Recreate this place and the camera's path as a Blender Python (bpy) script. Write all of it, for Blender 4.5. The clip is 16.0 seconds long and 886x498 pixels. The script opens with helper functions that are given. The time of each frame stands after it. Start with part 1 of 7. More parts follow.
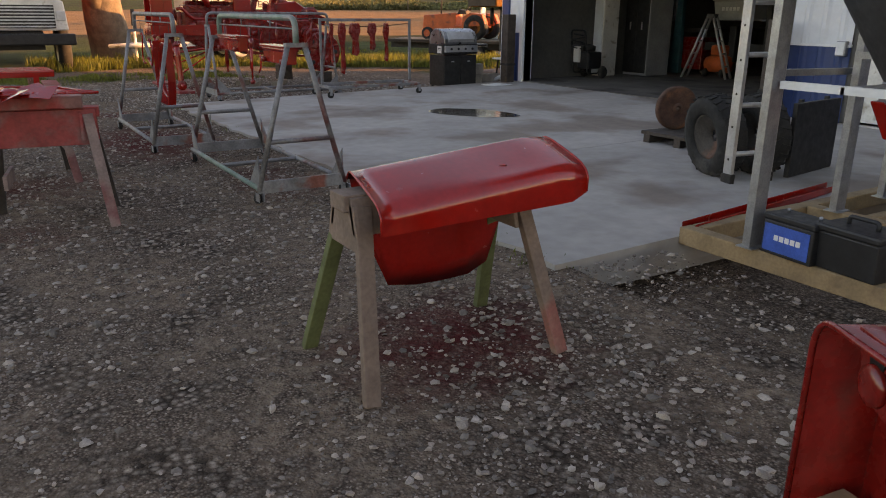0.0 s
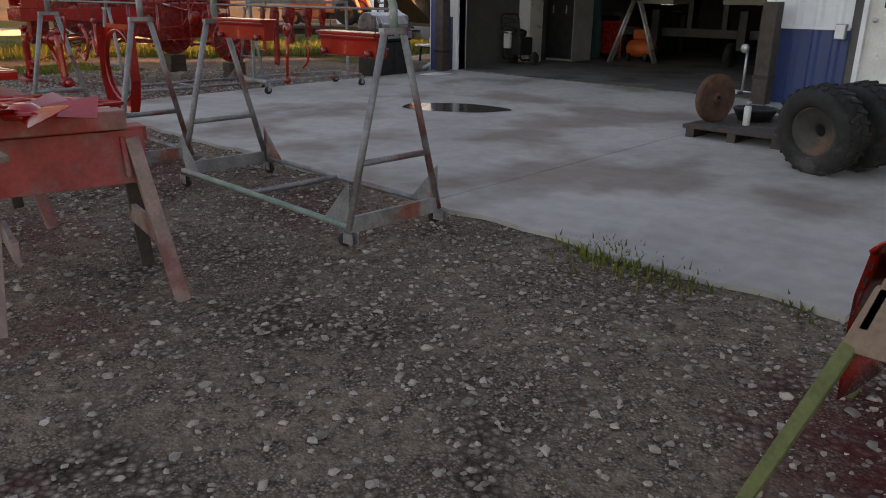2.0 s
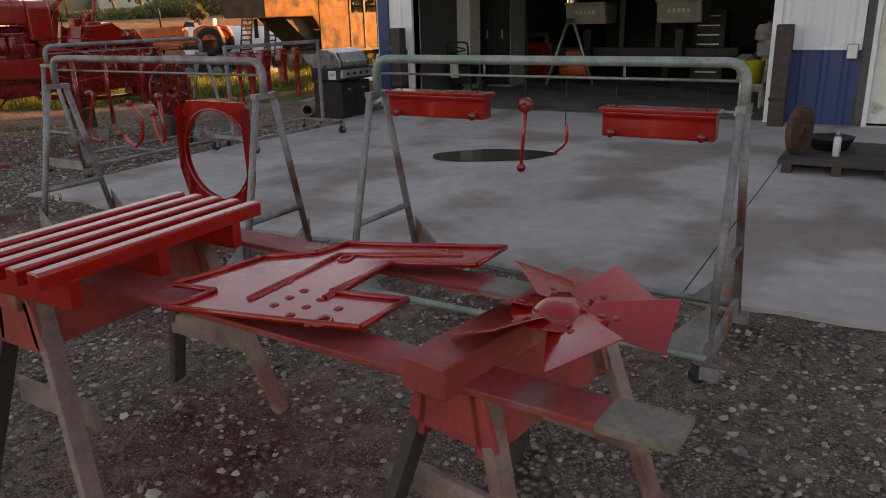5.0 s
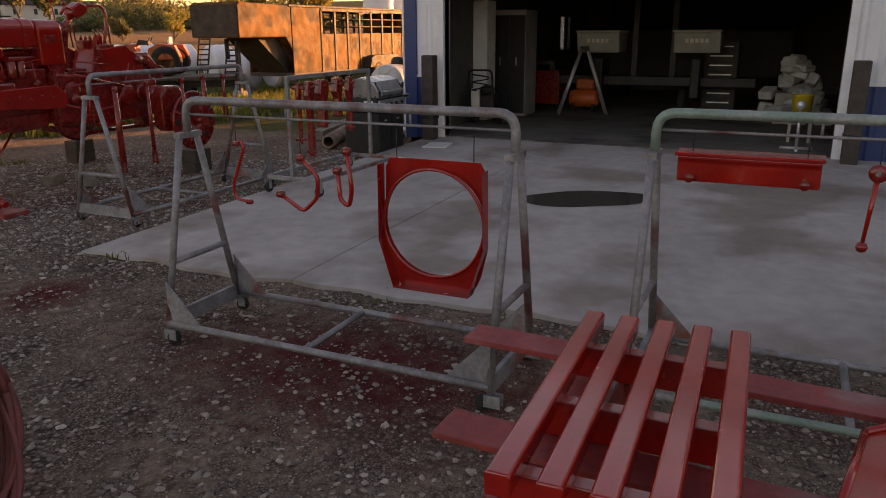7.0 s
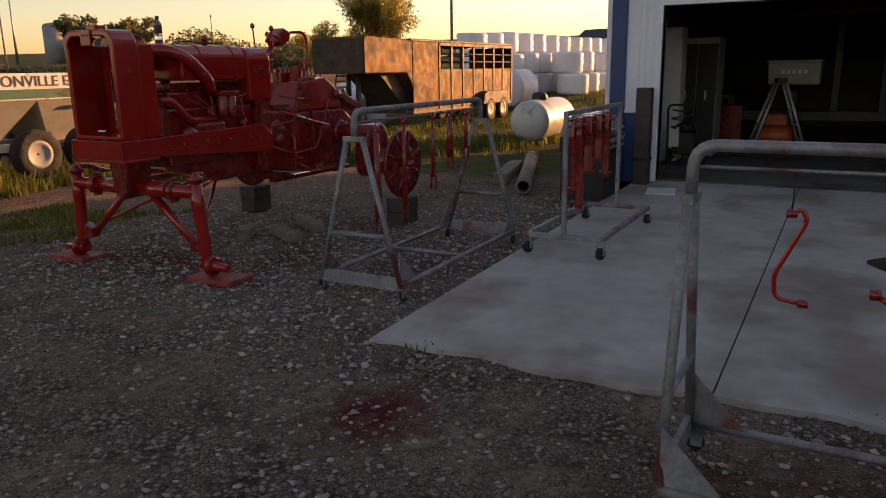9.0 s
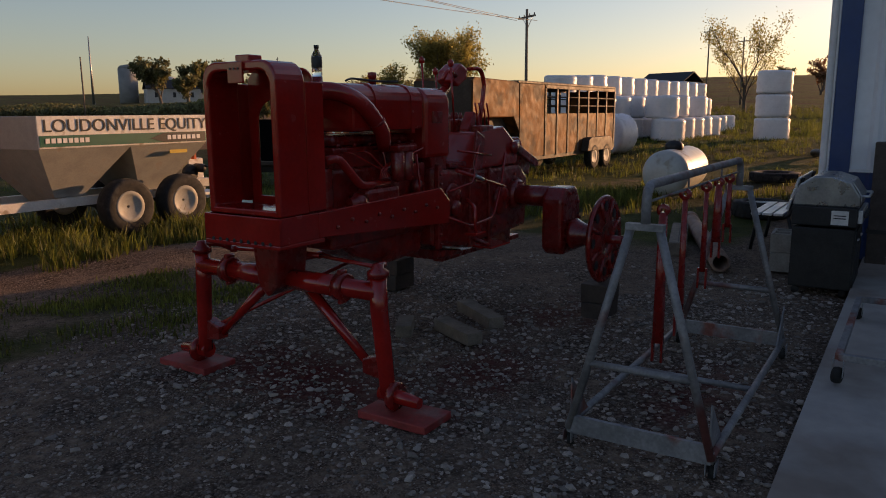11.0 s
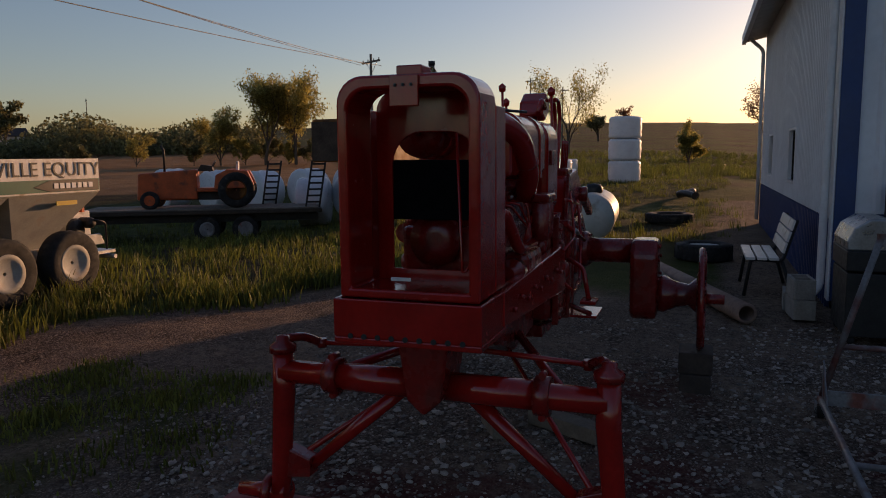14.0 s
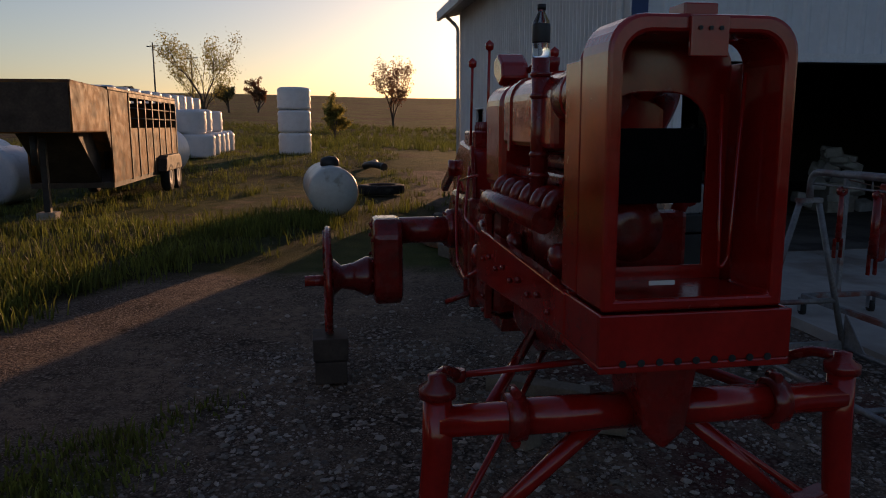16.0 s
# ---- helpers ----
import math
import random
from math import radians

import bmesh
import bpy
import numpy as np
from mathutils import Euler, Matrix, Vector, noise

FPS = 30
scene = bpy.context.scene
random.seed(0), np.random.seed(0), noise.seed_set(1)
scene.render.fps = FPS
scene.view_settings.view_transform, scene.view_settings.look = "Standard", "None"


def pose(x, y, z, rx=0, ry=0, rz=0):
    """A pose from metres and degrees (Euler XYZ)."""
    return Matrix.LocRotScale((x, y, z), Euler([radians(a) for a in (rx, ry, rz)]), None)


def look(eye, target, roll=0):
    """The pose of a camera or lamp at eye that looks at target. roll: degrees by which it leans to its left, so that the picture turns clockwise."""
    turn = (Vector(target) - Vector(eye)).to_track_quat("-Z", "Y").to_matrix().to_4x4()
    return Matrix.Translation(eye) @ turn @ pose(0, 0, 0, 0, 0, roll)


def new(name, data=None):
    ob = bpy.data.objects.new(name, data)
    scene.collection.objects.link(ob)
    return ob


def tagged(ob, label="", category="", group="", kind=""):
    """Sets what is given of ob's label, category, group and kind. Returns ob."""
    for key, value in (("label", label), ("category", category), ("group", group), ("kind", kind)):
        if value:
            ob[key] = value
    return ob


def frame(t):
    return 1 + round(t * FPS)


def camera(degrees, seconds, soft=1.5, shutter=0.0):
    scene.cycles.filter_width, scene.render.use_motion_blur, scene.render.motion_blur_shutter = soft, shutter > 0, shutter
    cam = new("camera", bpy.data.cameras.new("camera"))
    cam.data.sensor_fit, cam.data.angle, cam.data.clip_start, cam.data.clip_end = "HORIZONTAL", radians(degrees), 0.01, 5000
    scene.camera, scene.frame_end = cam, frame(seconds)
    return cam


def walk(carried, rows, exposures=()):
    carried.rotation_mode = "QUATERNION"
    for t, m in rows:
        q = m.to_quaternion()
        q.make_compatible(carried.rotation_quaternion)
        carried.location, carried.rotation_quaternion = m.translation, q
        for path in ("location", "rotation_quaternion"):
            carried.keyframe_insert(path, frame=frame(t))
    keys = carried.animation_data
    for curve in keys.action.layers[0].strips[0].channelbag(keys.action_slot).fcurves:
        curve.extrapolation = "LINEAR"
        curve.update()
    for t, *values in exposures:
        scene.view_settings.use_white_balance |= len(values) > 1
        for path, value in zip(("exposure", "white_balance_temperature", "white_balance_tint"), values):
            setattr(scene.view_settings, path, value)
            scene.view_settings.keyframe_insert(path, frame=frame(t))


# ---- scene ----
cam = camera(61.6, 16.0, 1.0)
PATH = [
    (0, (0.177, 0.288, 1.362), (1.19, 1.901, 0.753), 0.5),
    (0.5, (0.061, 0.818, 1.34), (1.294, 2.28, 0.753), -0.0),
    (1, (-0.11, 1.3, 1.329), (1.299, 2.592, 0.74), -0.2),
    (1.5, (-0.248, 1.853, 1.329), (1.233, 3.049, 0.714), 0.3),
    (2, (-0.504, 2.413, 1.292), (0.839, 3.75, 0.653), 0.7),
    (2.5, (-0.71, 2.988, 1.283), (0.584, 4.39, 0.682), 0.4),
    (3, (-0.767, 3.57, 1.343), (0.601, 4.923, 0.8), -0.3),
    (5.5, (-1.234, 5.294, 1.577), (0.445, 6.194, 0.968), -1.6),
    (6, (-1.283, 5.733, 1.617), (0.439, 6.567, 1.034), -1.6),
    (6.5, (-1.265, 6.226, 1.647), (0.46, 7.06, 1.075), -1.3),
    (7, (-1.214, 6.826, 1.664), (0.525, 7.635, 1.099), -0.4),
    (7.5, (-1.15, 7.448, 1.638), (0.594, 8.251, 1.079), -0.5),
    (8, (-1.051, 8.01, 1.637), (0.699, 8.806, 1.087), -0.2),
    (8.5, (-0.958, 8.576, 1.645), (0.767, 9.449, 1.132), -1.1),
    (9, (-0.806, 9.349, 1.58), (0.901, 10.279, 1.11), -0.9),
    (9.5, (-0.606, 10.143, 1.569), (1.077, 11.14, 1.151), -0.6),
    (10, (-0.365, 10.655, 1.596), (1.283, 11.72, 1.208), 0.1),
    (12.5, (0.666, 12.091, 1.643), (2.394, 13.055, 1.36), -0.2),
    (13, (0.628, 12.422, 1.619), (2.408, 13.301, 1.375), 0.6),
    (13.5, (0.588, 12.921, 1.587), (2.416, 13.699, 1.354), -0.2),
    (14, (0.495, 13.394, 1.616), (2.368, 14.048, 1.367), -0.5),
    (14.5, (0.567, 13.916, 1.619), (2.485, 14.393, 1.316), 0.4),
    (15, (0.642, 14.468, 1.618), (2.6, 14.71, 1.289), 0.6),
    (15.5, (0.86, 14.93, 1.595), (2.832, 14.906, 1.263), 0.5),
    (16, (1.054, 15.429, 1.611), (3.003, 15.119, 1.283), -0.2),
]
walk(cam, [(t, look(eye, target, roll)) for t, eye, target, roll in PATH], [
    (0, 2.62, 10000, 33), (3, 2.66, 10200, 34), (5.5, 2.38, 10800, 38), (7.5, 2.02, 11000, 42), (8.5, 1.78, 9900, 39), (9.5, 1.4, 8500, 34), (10, 1.12, 7700, 30), (12.5, 0.5, 6800, 29), (13.5, 0.36, 6650, 29), (16, 0.18, 6550, 28)])

# ---- world, sun, exposure ----
SUN_EL, SUN_AZ = radians(7.0), radians(112.0)
world = bpy.data.worlds.new("world")
scene.world = world
world.use_nodes = True
wn = world.node_tree.nodes
sky = wn.new("ShaderNodeTexSky")
sky.sky_type, sky.sun_disc, sky.sun_elevation, sky.sun_rotation = "NISHITA", False, SUN_EL, SUN_AZ
sky.air_density, sky.dust_density, sky.ozone_density = 1.0, 0.8, 2.0
wn["Background"].inputs[1].default_value = 0.1
world.node_tree.links.new(sky.outputs[0], wn["Background"].inputs[0])
sun = new("sun", bpy.data.lights.new("sun", "SUN"))
sun.data.energy, sun.data.angle, sun.data.color = 2.9, radians(0.6), (1.0, 0.58, 0.26)
sun_dir = Vector((math.sin(SUN_AZ) * math.cos(SUN_EL), math.cos(SUN_AZ) * math.cos(SUN_EL), math.sin(SUN_EL)))
sun.matrix_world = look(sun_dir * 60, (0, 0, 0))


# ---- mesh helpers ----
class Geo:
    """Collects vertices and faces, each piece placed by the matrix m."""

    def __init__(self):
        self.v, self.f, self.s, self.m = [], [], [], Matrix()

    def add(self, verts, faces, smooth=False):
        base = len(self.v)
        self.v += [tuple(self.m @ Vector(p)) for p in verts]
        self.f += [tuple(base + i for i in q) for q in faces]
        self.s += [smooth] * len(faces)
        return self

    def box(self, x0, x1, y0, y1, z0, z1):
        v = [(x, y, z) for z in (z0, z1) for y in (y0, y1) for x in (x0, x1)]
        return self.add(v, [(0, 2, 3, 1), (4, 5, 7, 6), (0, 1, 5, 4), (2, 6, 7, 3), (0, 4, 6, 2), (1, 3, 7, 5)])

    def prism(self, poly, axis, a, b):
        """Extrudes a polygon along x, y or z from a to b."""
        def put(p, h):
            return {"x": (h, p[0], p[1]), "y": (p[0], h, p[1]), "z": (p[0], p[1], h)}[axis]
        n = len(poly)
        v = [put(p, a) for p in poly] + [put(p, b) for p in poly]
        f = [(i, (i + 1) % n, n + (i + 1) % n, n + i) for i in range(n)]
        return self.add(v, f + [tuple(range(n))[::-1], tuple(range(n, 2 * n))])

    def tube(self, pts, r, n=10, caps=True):
        pts = [Vector(p) for p in pts]
        rs = r if isinstance(r, (list, tuple)) else [r] * len(pts)
        v, f, side = [], [], None
        for i, p in enumerate(pts):
            d = (pts[min(i + 1, len(pts) - 1)] - pts[max(i - 1, 0)]).normalized()
            if side is None:
                side = d.orthogonal().normalized()
            side = (side - d * side.dot(d)).normalized()
            up = d.cross(side)
            v += [p + (side * math.cos(a) + up * math.sin(a)) * rs[i] for a in (2 * math.pi * k / n for k in range(n))]
        for i in range(len(pts) - 1):
            f += [(i * n + k, i * n + (k + 1) % n, (i + 1) * n + (k + 1) % n, (i + 1) * n + k) for k in range(n)]
        self.add(v, f, True)
        if caps:
            base, last = len(self.v) - len(v), len(self.v) - n
            self.f += [tuple(base + k for k in range(n))[::-1], tuple(last + k for k in range(n))]
            self.s += [False, False]
        return self

    def lathe(self, prof, at=(0, 0, 0), axis=(0, 0, 1), n=24):
        """Turns a profile of (radius, height) about an axis."""
        axis = Vector(axis).normalized()
        side = axis.orthogonal().normalized()
        up = axis.cross(side)
        v, f = [], []
        for r, h in prof:
            v += [Vector(at) + axis * h + (side * math.cos(a) + up * math.sin(a)) * r for a in (2 * math.pi * k / n for k in range(n))]
        for i in range(len(prof) - 1):
            f += [(i * n + k, i * n + (k + 1) % n, (i + 1) * n + (k + 1) % n, (i + 1) * n + k) for k in range(n)]
        self.add(v, f, True)
        base, last = len(self.v) - len(v), len(self.v) - n
        ring = prof[0] == prof[-1]
        if prof[0][0] > 1e-4 and not ring:
            self.f.append(tuple(base + k for k in range(n))[::-1]); self.s.append(False)
        if prof[-1][0] > 1e-4 and not ring:
            self.f.append(tuple(last + k for k in range(n))); self.s.append(False)
        return self

    def mesh(self, name):
        me = bpy.data.meshes.new(name)
        me.from_pydata(self.v, [], self.f)
        me.polygons.foreach_set("use_smooth", self.s)
        me.update()
        return me


def bent(pts, r, k=5):
    """A polyline with its inner corners rounded by radius r."""
    pts = [Vector(p) for p in pts]
    out = [pts[0]]
    for a, b, c in zip(pts, pts[1:], pts[2:]):
        d, e = (a - b), (c - b)
        q = min(r, d.length * 0.48, e.length * 0.48)
        p0, p1 = b + d.normalized() * q, b + e.normalized() * q
        out += [p0.lerp(b, t / k).lerp(b.lerp(p1, t / k), t / k) for t in range(k + 1)]
    return out + [pts[-1]]


def part(name, geo, material, parent=None, label="", bevel=0.0):
    ob = new(name, geo.mesh(name) if isinstance(geo, Geo) else geo)
    if material:
        ob.data.materials.append(material)
    if parent:
        ob.parent = parent
    if label:
        ob["label"] = label
    if bevel:
        mod = ob.modifiers.new("bevel", "BEVEL")
        mod.width, mod.segments, mod.limit_method, mod.angle_limit = bevel, 2, "ANGLE", radians(40)
    return ob


def thing(name, at, label, category, group="", rz=0):
    ob = new(name)
    ob.empty_display_size = 0.1
    ob.matrix_world = pose(*at, 0, 0, rz)
    return tagged(ob, label, category, group)


def G():
    return Geo()


# ---- materials ----
def material(name, base, rough=0.6, metal=0.0, vary=0.25, scale=6.0, bump=0.0, bump_scale=60.0, spot=None, spot_amount=0.0, spot_scale=3.0, coat=0.0, island=0.0, thin=0.0):
    """A surface with two scales of colour change, fine relief and patches of a second colour."""
    m = bpy.data.materials.new(name)
    m.use_nodes = True
    n, l = m.node_tree.nodes, m.node_tree.links
    b = n["Principled BSDF"]
    b.inputs["Roughness"].default_value, b.inputs["Metallic"].default_value = rough, metal
    b.inputs["Coat Weight"].default_value = coat
    b.inputs["Coat Roughness"].default_value = 0.12
    tc = n.new("ShaderNodeTexCoord")

    def noise_at(sc, detail=5.0):
        x = n.new("ShaderNodeTexNoise")
        x.inputs["Scale"].default_value, x.inputs["Detail"].default_value = sc, detail
        l.new(tc.outputs["Object"], x.inputs["Vector"])
        return x.outputs["Fac"]

    def ramp(src, lo, hi, a, c):
        x = n.new("ShaderNodeMapRange")
        for key, val in (("From Min", lo), ("From Max", hi), ("To Min", a), ("To Max", c)):
            x.inputs[key].default_value = val
        l.new(src, x.inputs["Value"])
        return x.outputs[0]

    def mul(p, q):
        x = n.new("ShaderNodeMath"); x.operation = "MULTIPLY"
        l.new(p, x.inputs[0]); l.new(q, x.inputs[1])
        return x.outputs[0]

    shade = mul(ramp(noise_at(scale), 0.3, 0.7, 1 - vary, 1 + vary), ramp(noise_at(scale * 9), 0.3, 0.7, 1 - vary * 0.6, 1 + vary * 0.6))
    if island:
        ge = n.new("ShaderNodeNewGeometry")
        shade = mul(shade, ramp(ge.outputs["Random Per Island"], 0, 1, 1 - island, 1 + island))
    col = n.new("ShaderNodeRGB"); col.outputs[0].default_value = (*base, 1)
    out = col.outputs[0]
    if spot:
        mix = n.new("ShaderNodeMix"); mix.data_type = "RGBA"
        l.new(ramp(noise_at(spot_scale, 8), 0.62 - spot_amount * 0.4, 0.70 - spot_amount * 0.3, 0, 1), mix.inputs["Factor"])
        l.new(out, mix.inputs["A"]); mix.inputs["B"].default_value = (*spot, 1)
        out = mix.outputs["Result"]
    vm = n.new("ShaderNodeVectorMath"); vm.operation = "SCALE"
    l.new(out, vm.inputs[0]); l.new(shade, vm.inputs["Scale"])
    l.new(vm.outputs[0], b.inputs["Base Color"])
    l.new(ramp(noise_at(scale * 2.3), 0.3, 0.7, max(0.04, rough - 0.1), min(1, rough + 0.12)), b.inputs["Roughness"])
    if bump:
        bp = n.new("ShaderNodeBump")
        bp.inputs["Strength"].default_value, bp.inputs["Distance"].default_value = 0.6, bump
        l.new(noise_at(bump_scale, 6), bp.inputs["Height"])
        l.new(bp.outputs[0], b.inputs["Normal"])
    if thin:
        tr_ = n.new("ShaderNodeBsdfTranslucent")
        l.new(vm.outputs[0], tr_.inputs[0])
        mx = n.new("ShaderNodeMixShader")
        mx.inputs[0].default_value = thin
        l.new(b.outputs[0], mx.inputs[1]); l.new(tr_.outputs[0], mx.inputs[2])
        l.new(mx.outputs[0], n["Material Output"].inputs[0])
    return m


RED = material("red_paint", (0.35, 0.011, 0.007), 0.16, 0, 0.16, 5, 0.0006, 90, coat=0.35)
RED_CAST = material("red_paint_on_castings", (0.23, 0.010, 0.007), 0.26, 0, 0.25, 7, 0.002, 45, (0.17, 0.02, 0.015), 0.12, 6, coat=0.3)
RED_WOOD = material("overspray_wood", (0.30, 0.035, 0.032), 0.6, 0, 0.3, 5, 0.002, 30, (0.22, 0.09, 0.08), 0.2, 4)
PINK_WOOD = material("pinkish_leg_wood", (0.25, 0.17, 0.155), 0.8, 0, 0.25, 7, 0.002, 40, (0.20, 0.075, 0.07), 0.25, 3)
LUMBER = material("tan_lumber", (0.29, 0.19, 0.105), 0.75, 0, 0.22, 6, 0.002, 45, (0.22, 0.14, 0.08), 0.15, 5)
TREATED = material("green_treated_lumber", (0.10, 0.115, 0.045), 0.8, 0, 0.25, 7, 0.002, 45)
TAN_LEG = material("weathered_leg_wood", (0.20, 0.135, 0.105), 0.8, 0, 0.25, 7, 0.002, 45, (0.27, 0.09, 0.07), 0.15, 3)
OLD_WOOD = material("old_grey_wood", (0.17, 0.14, 0.11), 0.85, 0, 0.3, 8, 0.004, 40)
DARK_WOOD = material("dark_brown_wood", (0.055, 0.042, 0.036), 0.8, 0, 0.3, 6, 0.003, 40)
PIPE = material("grey_pipe", (0.225, 0.22, 0.225), 0.55, 0.35, 0.3, 6, 0.0008, 80, (0.17, 0.06, 0.055), 0.18, 2.5)
PIPE_GREEN = material("pale_green_pipe", (0.17, 0.25, 0.215), 0.55, 0.2, 0.25, 6, 0.0008, 80, (0.25, 0.25, 0.25), 0.35, 3)
PLATE = material("grey_steel_plate", (0.22, 0.22, 0.23), 0.6, 0.3, 0.3, 6, 0.001, 60, (0.24, 0.08, 0.06), 0.18, 4)
GALV = material("galvanised_steel", (0.33, 0.34, 0.36), 0.42, 0.75, 0.2, 12, 0.0006, 60)
ALU = material("aluminium", (0.50, 0.51, 0.53), 0.42, 0.7, 0.15, 8)
BLACK = material("black_plastic", (0.016, 0.016, 0.018), 0.5, 0, 0.3, 10, 0.0006, 120)
BLACK_STEEL = material("black_steel", (0.02, 0.02, 0.021), 0.55, 0.2, 0.35, 8, 0.001, 80)
RUBBER = material("tyre_rubber", (0.017, 0.017, 0.017), 0.85, 0, 0.4, 8, 0.001, 60, (0.05, 0.047, 0.044), 0.12, 5)
RUST = material("rusty_iron", (0.10, 0.045, 0.03), 0.8, 0.1, 0.4, 8, 0.003, 50, (0.18, 0.07, 0.035), 0.2, 5)
WHITE_METAL = material("white_steel_siding", (0.66, 0.69, 0.73), 0.45, 0, 0.06, 1.5, 0.0004, 30)
BLUE_METAL = material("navy_steel_siding", (0.010, 0.043, 0.15), 0.45, 0, 0.12, 2, 0.0004, 30)
WHITE_TRIM = material("white_trim", (0.68, 0.70, 0.72), 0.5, 0, 0.08, 4)
WHITE_PAINT = material("white_paint", (0.66, 0.65, 0.62), 0.4, 0, 0.12, 4, 0, 60, (0.35, 0.30, 0.24), 0.08, 5)
CREAM = material("faded_cream_paint", (0.36, 0.365, 0.345), 0.5, 0, 0.12, 5, 0, 60, (0.34, 0.31, 0.27), 0.06, 5)
# Base far darker than the cream liner, standing in for indoor shade.
INSIDE = material("shaded_inside_liner", (0.09, 0.088, 0.085), 0.7, 0, 0.2, 1.5)
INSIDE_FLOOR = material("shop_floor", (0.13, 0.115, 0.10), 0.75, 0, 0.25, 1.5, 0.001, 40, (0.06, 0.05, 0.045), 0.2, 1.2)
ROOF = material("roof_steel", (0.30, 0.31, 0.32), 0.5, 0.2, 0.1, 2)
ORANGE = material("orange_paint", (0.56, 0.10, 0.025), 0.45, 0, 0.2, 5, 0, 60, (0.25, 0.06, 0.03), 0.12, 4)
TRAILER_TAN = material("weathered_trailer_steel", (0.20, 0.076, 0.013), 0.65, 0.0, 0.3, 2.5, 0.001, 30, (0.05, 0.02, 0.008), 0.3, 1.6)
TRAILER_DARK = material("dark_trailer_steel", (0.07, 0.055, 0.045), 0.6, 0.2, 0.3, 3, 0.001, 30)
for chalky in (TRAILER_TAN, TRAILER_DARK, CREAM):
    chalky.node_tree.nodes["Principled BSDF"].inputs["Specular IOR Level"].default_value = 0.15
WRAP = material("white_bale_wrap", (0.66, 0.68, 0.71), 0.32, 0, 0.06, 3, 0.006, 9)
TANK = material("tank_white", (0.52, 0.54, 0.52), 0.38, 0.1, 0.1, 2, 0, 60, (0.35, 0.33, 0.28), 0.08, 3)
PALE_CONCRETE = material("block_concrete", (0.30, 0.28, 0.25), 0.9, 0, 0.2, 8, 0.003, 60)
BARK = material("bark", (0.13, 0.105, 0.08), 0.9, 0, 0.35, 5, 0.02, 14)
LEAF = material("spring_leaves", (0.33, 0.29, 0.085), 0.6, 0, 0.25, 0.4, island=0.4, thin=0.7)
LEAF_DARK = material("dark_leaves", (0.17, 0.165, 0.07), 0.6, 0, 0.3, 0.3, island=0.4, thin=0.55)
LEAF_RED = material("reddish_leaves", (0.24, 0.11, 0.05), 0.6, 0, 0.25, 0.4, island=0.4, thin=0.45)
TWIG = material("twigs", (0.10, 0.075, 0.055), 0.9, 0, 0.3, 3)
GRASS = material("grass_blades", (0.125, 0.142, 0.026), 0.6, 0, 0.3, 0.5, island=0.5, thin=0.5)
DUSTY_ORANGE = material("dusty_orange_paint", (0.36, 0.075, 0.03), 0.5, 0, 0.3, 6, 0.001, 60, (0.12, 0.07, 0.05), 0.3, 4)
STONE = material("gravel_stones", (0.245, 0.195, 0.165), 0.85, 0, 0.25, 20, 0.002, 90, island=0.6)
STONE_PALE = material("pale_gravel_stones", (0.285, 0.24, 0.208), 0.85, 0, 0.25, 20, 0.002, 90, island=0.55)
HOUSE_WALL = material("far_house_wall", (0.5, 0.48, 0.45), 0.8, 0, 0.1, 0.5)
SILO_GREY = material("silo_concrete", (0.26, 0.25, 0.24), 0.8, 0, 0.15, 0.4)
BLUE_LABEL = material("blue_label", (0.02, 0.10, 0.42), 0.4, 0, 0.2, 12)
LETTER_WHITE = material("white_letters", (0.7, 0.7, 0.7), 0.5, 0, 0.05, 5)
LETTER_BLACK = material("black_letters", (0.02, 0.022, 0.025), 0.5, 0, 0.1, 5)
SIGN_GREEN = material("green_sign_band", (0.015, 0.11, 0.075), 0.45, 0, 0.1, 5)
YELLOW = material("yellow_plastic", (0.55, 0.38, 0.03), 0.5, 0, 0.1, 5)
HOSE_RED = material("red_rubber_hose", (0.16, 0.035, 0.03), 0.6, 0, 0.2, 8)
HOSE_BLUE = material("blue_hose", (0.02, 0.13, 0.36), 0.5, 0, 0.2, 8)
GREY_WRAP = material("pale_plastic_bags", (0.42, 0.42, 0.41), 0.5, 0, 0.2, 8, 0.01, 14)


def glass(name, tint=(0.9, 0.95, 1.0)):
    m = bpy.data.materials.new(name)
    m.use_nodes = True
    b = m.node_tree.nodes["Principled BSDF"]
    b.inputs["Base Color"].default_value = (*tint, 1)
    b.inputs["Roughness"].default_value, b.inputs["Transmission Weight"].default_value = 0.03, 1.0
    return m


GLASS = glass("window_glass")
WATER = material("standing_water", (0.075, 0.064, 0.054), 0.04, 0, 0.15, 3)
WATER.node_tree.nodes["Principled BSDF"].inputs["Specular IOR Level"].default_value = 0.5


# ---- ground ----
def smooth(a, b, x):
    t = np.clip((x - a) / (b - a), 0, 1)
    return t * t * (3 - 2 * t)


